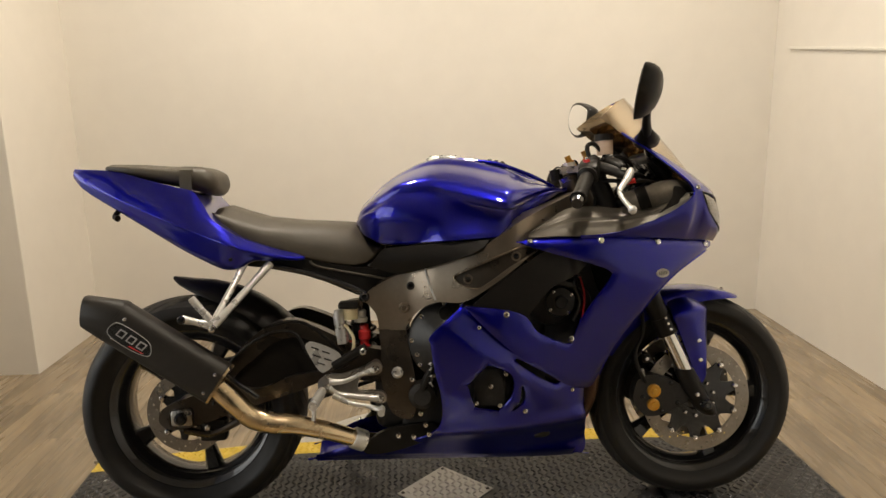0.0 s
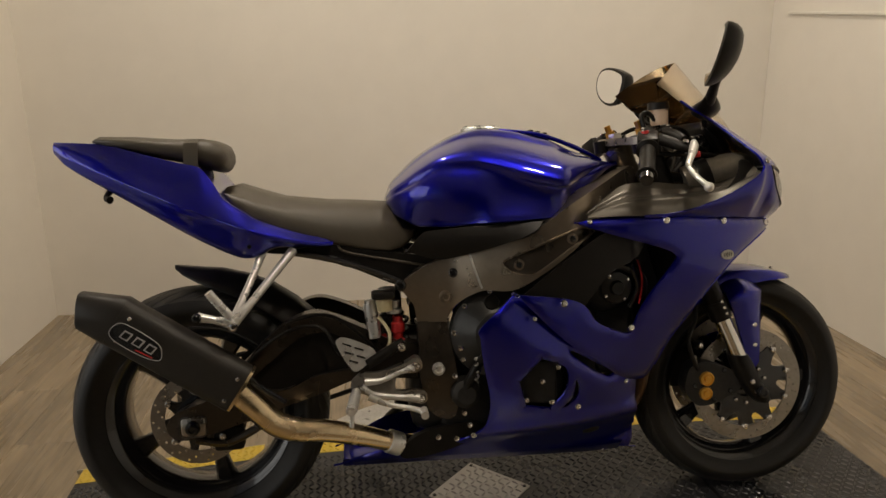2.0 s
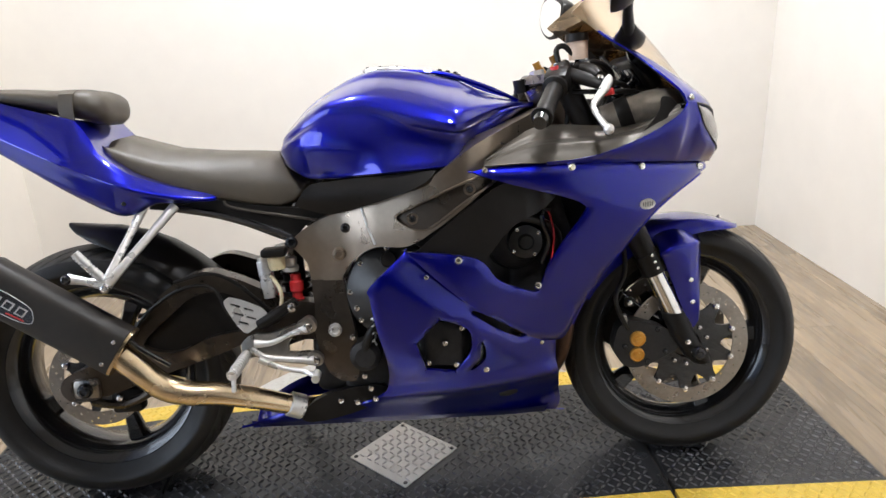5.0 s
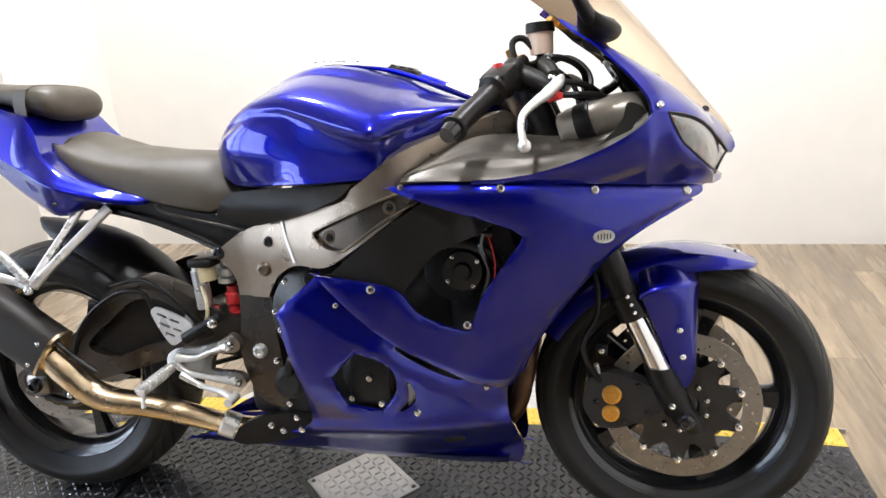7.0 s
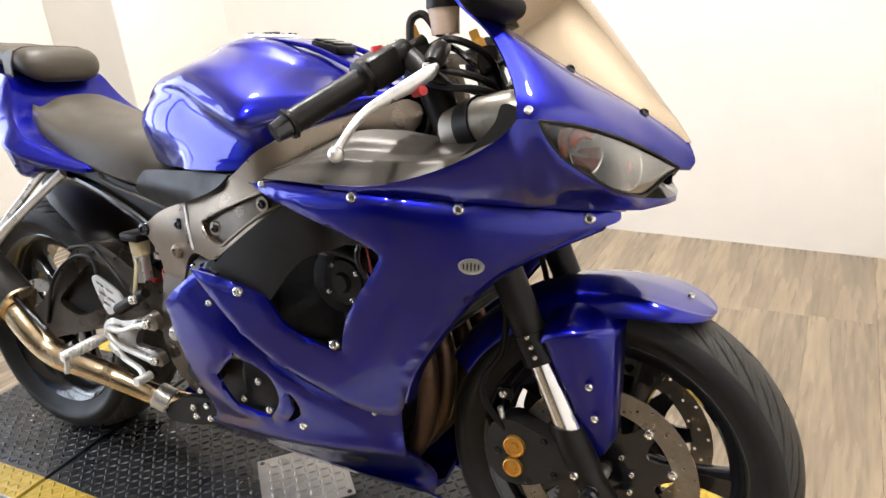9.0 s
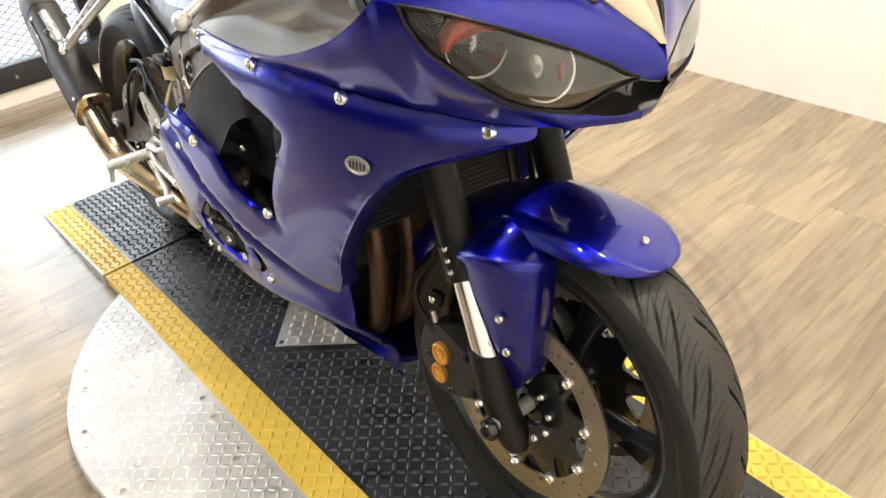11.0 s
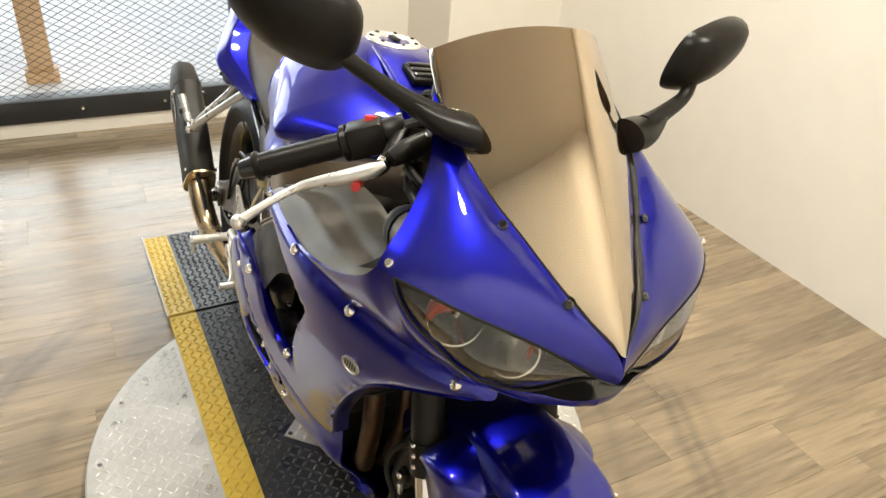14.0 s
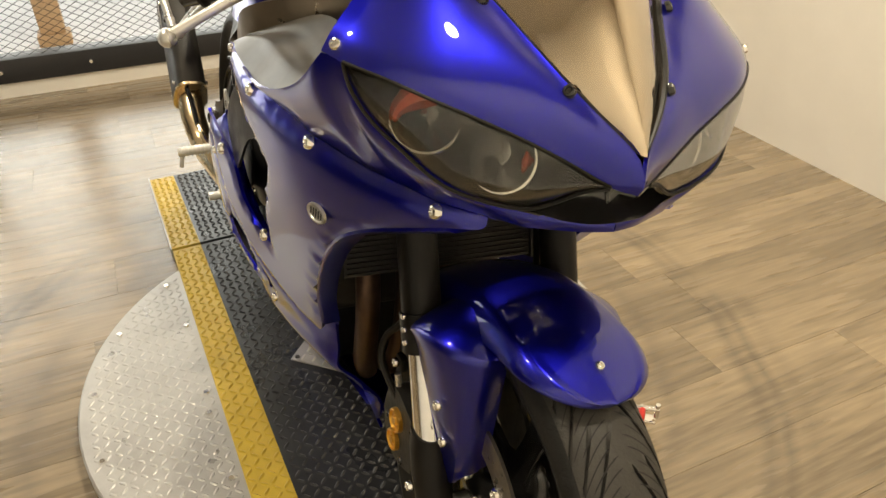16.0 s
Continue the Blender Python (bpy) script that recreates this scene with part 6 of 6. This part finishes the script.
for i, pts in enumerate((((.43, -.14, .53), (.452, -.165, .50), (.448, -.17, .465), (.42, -.165, .445)), ((.40, -.17, .435), (.34, -.168, .455), (.30, -.150, .515), (.22, -.142, .508), (.13, -.138, .44), (.08, -.135, .33)), ((.44, -.16, .44), (.36, -.160, .52), (.30, -.150, .545), (.22, -.145, .530)))):
    part("brake_hose", tube(bmesh.new(), pts, .0042, 8, 30), BLACK_SATIN if i else WHITE_PLASTIC, bike, "thin black brake hose" if i else "clear fluid hose")
rings = []
for x, z, w in ((-.050, .657, .010), (-.030, .655, .030), (.01, .650, .052), (.06, .645, .070), (.12, .629, .082), (.18, .603, .088), (.235, .565, .090), (.285, .520, .090), (.315, .475, .085)):
    d = Vector((x - RX, 0, z - RZ)).normalized()
    ring = []
    for side in (1, -1):
        for k in range(-6, 7):
            v = k / 6 * side
            p = Vector((x, v * w, z)) - d * (.050 * abs(v) ** 2.6 * (w / .09))
            ring.append(p - (d * .004 if side < 0 else Vector()))
    rings.append(ring)
part("rear_hugger", loft(bmesh.new(), rings), BLACK_SATIN, bike, "black plastic rear wheel hugger")
bm = bmesh.new()
tube(bm, [(.0, .112, RZ + .088), (.2, .112, .41), (.52, .112, .40)], .007, 6)
tube(bm, [(.0, .112, RZ - .088), (.2, .112, .24), (.52, .112, .33)], .007, 6)
part("chain", bm, DARK_STEEL, bike, "dark drive chain")
part("under_tail_cover", loft(bmesh.new(), [[(x, -w, z), (x, w, z), (x, w, z - .02), (x, -w, z - .02)] for x, w, z in ((.10, .08, .715), (.20, .11, .705), (.34, .11, .695), (.46, .11, .645))]), BLACK_SATIN, bike)
part("battery_tray", boxed(.34, .50, -.115, .115, .645, .70, .02), BLACK_SATIN, bike)

# ---- front end ----
FA, FB = Vector((1.075, 0, .955)), Vector((1.375, 0, .290))


def fork_at(z):
    f = (FA.z - z) / (FA.z - FB.z)
    return FA.x + (FB.x - FA.x) * f


for s in (-1, 1):
    y = s * .104
    fk = new("fork_leg")
    fk.parent = bike
    fk["label"] = "upside-down front fork leg"
    P = lambda z, dx=0.0, dy=0.0: (fork_at(z) + dx, y + dy, z)
    part("outer_tube", cyl(cyl(bmesh.new(), P(.935), P(.50), .0255, seg=22), P(.52), P(.474), .0285, .0275, 22), BLACK_SATIN, fk, "black upper fork tube")
    for z in (.520, .505, .490):
        bolt(fk, (fork_at(z) + .006, y + s * .027, z), (.2, s, 0), .0045, CHROME, "clamp_bolt")
    part("slider", cyl(bmesh.new(), P(.48), P(.36), .0205, seg=22), CHROME, fk, "bright chrome fork slider")
    part("axle_clamp", loft(bmesh.new(), [[Vector(P(z, dx)) + Vector((r * math.cos(2 * math.pi * q / 16), .9 * r * math.sin(2 * math.pi * q / 16), 0)) for q in range(16)] for z, r, dx in ((.378, .026, 0), (.36, .029, 0), (.325, .030, 0), (.30, .027, .002), (.272, .030, .008), (.252, .022, .012), (.246, .010, .014))]), BLACK_SATIN, fk, "black axle clamp")
    part("fork_cap", cyl(cyl(bmesh.new(), P(.935), P(.952), .0145, .0125, 18), P(.952), P(.968), .009, seg=6), GOLD, fk, "gold fork cap")
    bolt(fk, (fork_at(.30) - .01, y + s * .031, .312), (0, s, 0), .007, CHROME)
    bolt(fk, (FX + .002, y + s * .034, FZ), (0, s, 0), .016, BLACK_GLOSS, "axle_end")
    cal = new("brake_caliper")
    cal.parent = bike
    cal["label"] = "dark radial brake caliper with gold piston caps"
    co_ = smooth_poly([(1.200, .320), (1.212, .350), (1.245, .362), (1.285, .352), (1.325, .335), (1.350, .305), (1.345, .285), (1.31, .268), (1.272, .252), (1.232, .250), (1.208, .270), (1.197, .295)])
    panel("caliper_body", co_, lambda x, z: (x, s * (.108 - .25 * abs(x - 1.26) ** 1.6), z), ENGINE, cal, "dark cast caliper body", thick=.048)
    for x, z, r in ((1.252, .319, .018), (1.250, .281, .0165)):
        m = Matrix.Translation((x, s * .104, z)) @ pose(0, 0, 0, 90 if s < 0 else -90)
        cp = part("piston_cap", lathe(bmesh.new(), [(0, .011), (r * .35, .011), (r * .42, .007), (r * .78, .007), (r * .86, .011), (r, .010), (r * 1.04, .004), (r * 1.04, 0), (0, 0)], 20, m), GOLD, cal, "gold anodised piston cap")
    for x, z in ((1.222, .302), (1.300, .338), (1.318, .283), (1.275, .262)):
        bolt(cal, (x, s * .107, z), (0, s, 0), .0065, BLACK_GLOSS, "caliper_bolt")
    part("pad_pin", cyl(bmesh.new(), (1.205, s * .098, .300), (1.290, s * .098, .300), .004, seg=8), ALU, cal, "steel pad pin")
    part("bleed_nipple", cyl(bmesh.new(), (1.228, s * .10, .352), (1.222, s * .102, .378), .005, seg=8), ALU, cal)
    part("brake_line", tube(bmesh.new(), [(1.235, s * .10, .335), (1.205, s * .12, .39), (1.20, s * .115, .43), (1.225, s * .10, .48), (1.22, s * .09, .56), (1.18, s * .08, .68)], .0055, 8, 30), BLACK_SATIN, cal, "black braided brake line")
    bolt(cal, (1.232, s * .112, .408), (0, s, 0), .007, CHROME)
    part("line_clip", boxed(1.222, 1.244, s * .103 - .006, s * .103 + .006, .396, .418, .004), BLACK_SATIN, cal)
    # clip-on bar, grip, switches, lever
    br = new("handlebar")
    br.parent = bike
    br["label"] = "clip-on handlebar with a rubber grip"
    A, B = Vector((1.095, s * .112, .948)), Vector((.996, s * .336, .831))
    d = (B - A).normalized()
    part("bar_clamp", cyl(bmesh.new(), (fork_at(.915) + .002, y, .895), (fork_at(.93), y, .938), .034, seg=20), BLACK_SATIN, br)
    part("bar", cyl(bmesh.new(), A, B, .011, seg=14), BLACK_SATIN, br)
    bm = bmesh.new()
    L0, L1 = .125, .250
    rr = [(L0 - .012, .026), (L0 - .004, .026), (L0, .0175)] + [(L0 + .006 + k * .0105, .0172 + .0011 * (k % 2)) for k in range(11)] + [(L1 - .008, .0175), (L1 - .004, .022), (L1, .021)]
    prof = [(0, rr[0][0])] + [(r, l) for l, r in rr] + [(0, L1)]
    part("grip", lathe(bm, prof, 20, Matrix.Translation(A) @ d.to_track_quat("Z", "Y").to_matrix().to_4x4()), BLACK_SATIN, br, "ribbed black rubber grip")
    part("bar_end", cyl(cyl(bmesh.new(), A + d * .251, A + d * .272, .0165, .0135, 16), A + d * .247, A + d * .253, .011, seg=12), BLACK_GLOSS, br, "black bar-end weight")
    C = A + d * .088
    m = Matrix.Translation(C) @ d.to_track_quat("Z", "Y").to_matrix().to_4x4()
    bm = boxed(-.024, .024, -.022, .024, -.028, .026, .007)
    bmesh.ops.transform(bm, matrix=m, verts=bm.verts)
    sg = part("switch_housing", bm, BLACK_SATIN, br, "black switch housing")
    part("switch_button", cyl(bmesh.new(), C + Vector((-.004, s * -.004, .020)), C + Vector((-.006, s * -.004, .031)), .010, .0085, 12), RED if s < 0 else BLACK_GLOSS, sg, "red engine stop switch" if s < 0 else "")
    Q = A + d * .046
    turn_bar = d.to_track_quat("Z", "Y").to_matrix().to_4x4()
    pc = part("lever_perch", lathe(bmesh.new(), [(.0112, -.014), (.0195, -.014), (.0205, -.011), (.0205, .011), (.0195, .014), (.0112, .014)], 20, Matrix.Translation(Q) @ turn_bar, True), BLACK_SATIN, br, "black lever clamp")
    bm = bmesh.new()
    loft(bm, [[Q.lerp(Vector((1.143, s * .196, .903)), f) + Vector((.008 * f + .014 * (1 - f), 0, -.002)) + wdt * (math.cos(q) * d + math.sin(q) * Vector((.2, 0, 1))) for q in [2 * math.pi * k / 14 for k in range(14)]] for f, wdt in ((0, .013), (.3, .0135), (.7, .0125), (.95, .0115), (1.05, .007))])
    part("pivot_arm", bm, BLACK_SATIN, pc)
    bolt(pc, (1.149, s * .196, .914), (.2, 0, 1), .0075, CHROME, "pivot_bolt")
    for f in (-1, 1):
        bolt(pc, Q + d * .008 * f + Vector((-.014, 0, .016)), (-.6, 0, .8), .004, CHROME, "clamp_screw")
    if s < 0:
        part("master_cylinder", tube(bmesh.new(), [(1.150, -.186, .916), (1.140, -.150, .930), (1.128, -.112, .941)], [.011, .0155, .0145, .0120], 16), BLACK_SATIN, pc, "cast black brake master cylinder")
        part("banjo_bolt", cyl(cyl(bmesh.new(), (1.128, -.112, .941), (1.122, -.096, .946), .0075, seg=6), (1.126, -.107, .943), (1.124, -.101, .945), .0105, seg=14), ALU, pc, "silver banjo bolt")
        part("brake_line", tube(bmesh.new(), [(1.124, -.102, .944), (1.150, -.096, .930), (1.182, -.100, .900), (1.192, -.098, .850), (1.185, -.09, .78)], .0048, 8, 28), BLACK_GLOSS, pc)
        part("pot_stay", tube(bmesh.new(), [(1.138, -.140, .940), (1.140, -.122, .952), (1.128, -.104, .958)], .0050, 8), ALU, pc)
        part("switch_wire", tube(bmesh.new(), [(1.150, -.165, .905), (1.170, -.150, .886), (1.205, -.135, .872), (1.235, -.11, .86)], .0028, 6, 20), BLACK_GLOSS, pc)
    lv = part("brake_lever" if s < 0 else "clutch_lever", tube(bmesh.new(), [(1.166, s * .200, .915), (1.160, s * .214, .905), (1.147, s * .236, .891), (1.127, s * .265, .875), (1.110, s * .291, .858), (1.109, s * .325, .838), (1.117, s * .364, .816)], [.0045, .0105, .0105, .0078, .0062, .0056, .0066], 10, 30), ALU, br, "silver hand lever")
    bm = bmesh.new()
    bmesh.ops.create_uvsphere(bm, u_segments=12, v_segments=8, radius=.0105, matrix=Matrix.Translation((1.118, s * .367, .814)))
    part("lever_ball", bm, ALU, lv)
    if s < 0:
        part("lever_adjuster", cyl(bmesh.new(), (1.144, -.222, .880), (1.165, -.235, .884), .0065, seg=14), RED, lv, "red lever adjuster")
        rv = new("brake_reservoir")
        rv.parent = br
        part("pot", cyl(bmesh.new(), (1.127, -.102, .957), (1.124, -.102, .994), .0205, .023, 24), POT_PEACH, rv, "milky fluid pot with amber fluid")
        part("pot_cap", cyl(bmesh.new(), (1.124, -.102, .994), (1.123, -.102, 1.011), .0262, .0250, 12), BLACK_SATIN, rv)
        part("pot_bracket", tube(bmesh.new(), [(1.127, -.102, .960), (1.118, -.108, .940), (1.105, -.11, .925)], .006, 8), BLACK_SATIN, rv)
        part("feed_hose", tube(bmesh.new(), [(1.122, -.112, .957), (1.095, -.11, .985), (1.076, -.115, .978), (1.080, -.125, .945)], .006, 8), BLACK_SATIN, rv)
part("upper_yoke", prism(bmesh.new(), smooth_poly([(1.060, -.128), (1.095, -.138), (1.118, -.105), (1.09, -.05), (1.085, .05), (1.118, .105), (1.095, .138), (1.060, .128), (1.025, .04), (1.025, -.04)]), pose(0, 0, .912), .018), DISC_STEEL, bike, "grey cast upper yoke")
part("steering_nut", cyl(bmesh.new(), (1.055, 0, .928), (1.052, 0, .944), .017, seg=6), ALU, bike)
part("ignition_lock", cyl(bmesh.new(), (1.018, 0, .895), (1.014, 0, .925), .018, seg=20), BLACK_SATIN, bike)
part("lower_yoke", boxed(1.16, 1.25, -.135, .135, .675, .71, .012), BLACK_SATIN, bike)
part("steering_head", cyl(bmesh.new(), (1.055, 0, .91), (1.14, 0, .70), .035, seg=20), FRAME_GREY, bike)
ga = new("instrument_cluster")
ga.parent, ga.matrix_basis = bike, pose(1.278, 0, .925, 0, -34, 0)
part("case", boxed(-.020, .018, -.105, .105, -.045, .045, .016, 3), BLACK_SATIN, ga, "black instrument case")
part("dial", lathe(bmesh.new(), [(0, .004), (.036, .004), (.040, .007), (.043, 0), (0, 0)], 32, pose(-.020, .035, 0, 0, -90, 0)), GAUGE, ga, "round dark dial")
part("display", boxed(-.024, -.019, -.085, -.02, -.025, .025, .002), GAUGE, ga)
for s in (-1, 1):
    part("cluster_stay", tube(bmesh.new(), [(1.16, s * .05, .80), (1.21, s * .07, .87), (1.262, s * .06, .91), (1.235, s * .11, .972)], .008, 8), BLACK_GLOSS, bike, "black front fairing stay")
cables = (((1.09, -.11, .93), (1.15, -.13, .95), (1.20, -.10, .92), (1.19, -.05, .85), (1.12, 0, .80)), ((1.08, -.13, .92), (1.15, -.16, .91), (1.22, -.15, .89), (1.24, -.10, .83)), ((1.10, -.12, .89), (1.16, -.16, .885), (1.23, -.17, .88), (1.27, -.14, .85)), ((1.09, .11, .93), (1.16, .12, .96), (1.21, .09, .92), (1.20, .03, .85)), ((1.07, -.09, .90), (1.10, -.10, .85), (1.08, -.10, .79), (1.0, -.09, .74)), ((1.10, .08, .90), (1.17, .05, .92), (1.20, -.03, .88), (1.15, -.07, .80)))
for c in cables:
    part("cable", tube(bmesh.new(), c, .0055, 8, 28), BLACK_SATIN, bike, "black control cable")
part("relay_box", boxed(1.215, 1.265, -.06, .06, .80, .88, .01), BLACK_SATIN, bike)
part("wire_loom", tube(bmesh.new(), [(1.13, -.10, .84), (1.19, -.12, .83), (1.25, -.09, .86)], .012, 10), BLACK_SATIN, bike)

# cockpit side pieces: grey duct covers and the ribbed intake tube
cover_rim = curve_through([(.895, -.258, .751), (.96, -.266, .753), (1.02, -.267, .752), (1.093, -.268, .754), (1.189, -.263, .776), (1.243, -.259, .799), (1.284, -.258, .823), (1.300, -.254, .840)])
cover_in = curve_through([(.900, -.240, .762), (.95, -.205, .790), (1.01, -.170, .818), (1.08, -.160, .822), (1.15, -.160, .816), (1.22, -.165, .822), (1.27, -.190, .836), (1.302, -.225, .852)])
for s in (-1, 1):
    patch("cockpit_cover", lambda u, v: cover_rim(u).lerp(cover_in(u), v) + Vector((0, -.5, .75)) * (.010 * math.sin(math.pi * v ** .8) * math.sin(math.pi * u) ** .7 + .007 * math.exp(-((v - .42 + .25 * u) / .07) ** 2) * math.sin(math.pi * min(1, u * 1.15)) ** 2 - .006 * math.exp(-((v - .72 + .3 * u) / .10) ** 2)), 56, 28, s, DUCT_GREY, bike, "smooth grey cockpit side cover", thick=.003, outward=(0, -.6, .8))
    it = part("intake_tube", tube(bmesh.new(), [(1.17, s * .150, .820), (1.22, s * .165, .838), (1.275, s * .172, .850), (1.31, s * .160, .850)], [.036, .036, .036, .032], 20), TUBE_SATIN, bike, "round satin grey intake tube")
    part("tube_band", tube(bmesh.new(), [(1.196, s * .158, .830), (1.208, s * .1615, .834), (1.222, s * .1655, .839)], .0385, 20, 6), BLACK_SATIN, it, "black rubber band")
    ci = smooth_poly([(1.09, .752), (1.09, .752), (1.2, .77), (1.28, .80), (1.30, .835), (1.295, .86), (1.27, .868), (1.26, .84), (1.22, .80), (1.15, .765)])
    panel("cowl_lining", ci, lambda x, z: (x, s * (.250 - .30 * max(0, z - .80) - .1 * max(0, x - 1.15)), z), BLACK_SATIN, bike, "black inner cowl lining", thick=.003)

# ---- front fender ----
rings = []
for k in range(27):
    f = (k / 26) ** 1.6
    a = radians(63 + f * 89)
    R = .3085 - .002 * math.cos(f * math.pi) + .012 * max(0, f - .5) ** 2
    w = .004 + .080 * math.sqrt(1 - (1 - min(1.0, f / .17)) ** 2)
    if f > .55:
        w = .084 - .014 * (f - .55) / .45
    drop = .002 + .042 * math.sin(min(1, f / .50) * math.pi / 2) ** 1.15
    ring = []
    d = Vector((math.cos(a), 0, math.sin(a)))
    for side in (1, -1):
        for q in range(-16, 17):
            v = q / 16 * side
            p = Vector((FX, 0, FZ)) + d * (R + .003 * (1 - abs(v)) - drop * (.25 * abs(v) ** 2 + .75 * abs(v) ** 9) + .0022 * math.exp(-((abs(v) - .80) / .07) ** 2)) + Vector((0, v * w, 0))
            ring.append(p - (d * .0035 if side < 0 else Vector()))
    rings.append(ring)
fe = part("front_fender", loft(bmesh.new(), rings), BLUE, bike, "metallic blue front fender", sharp=50)
# side legs: a sloping shoulder that turns down along the fork
leg = ((1.299, .130, .524, .520), (1.306, .132, .529, .510), (1.322, .1335, .535, .472), (1.345, .132, .540, .416), (1.365, .128, .5425, .368), (1.381, .121, .5425, .328), (1.392, .112, .542, .335), (1.400, .102, .541, .350), (1.406, .090, .540, .362), (1.408, .076, .539, .366), (1.407, .062, .538, .372))
for s in (-1, 1):
    rings = []
    for x, yc, zc, zb in leg:
        f = min(1.0, (x - 1.299) / .106)
        yb = min(yc, .092 + .19 * (zb - .326))
        zt = .579 - .08 * abs(f - .45) ** 2
        outer = [(.048, zt), (.066, zt - .008)] + [(.066 + (yc - .066) * k / 5, zt - .008 + (zc - zt + .008) * (k / 5) ** (1.5 - .4 * f)) for k in range(1, 5)]
        outer += [(yc - .004, zc + .0015), (yc, zc - .003), (yc + .0005, zc - .009)] + [(yc + (yb - yc) * k / 6, zc - .009 + (zb - zc + .009) * k / 6) for k in range(1, 7)]
        inner = [(y - .005, z - .003) for y, z in outer[::-1]]
        rings.append([(x, s * y, z) for y, z in outer + inner])
    fp = part("fender_side", loft(bmesh.new(), rings), BLUE, fe, "blue fender side leg along the fork", sharp=38)
    for x, z in ((1.372, .455), (1.380, .400)):
        y = .092 + .19 * (z - .326) + .003
        bolt(fp, (x, s * y, z), (.15, s, 0), .0065, CHROME)
bolt(fe, (1.486, 0, .5782), (.38, 0, 1), .0055, CHROME)

# ---- side stand ----
st = new("side_stand")
st.parent = bike
st["label"] = "black side stand swung out to the left"
part("leg", tube(bmesh.new(), [(.50, .115, .235), (.44, .19, .16), (.375, .275, .052)], [.013, .011, .010], 10), BLACK_SATIN, st)
part("foot", prism(bmesh.new(), ngon(0, 0, .026, 14), Matrix.Translation((.370, .285, .0435)) @ pose(0, 0, 0, 8.5), .007), BLACK_SATIN, st)
part("pivot", boxed(.47, .53, .10, .13, .22, .26, .008), BLACK_SATIN, st)
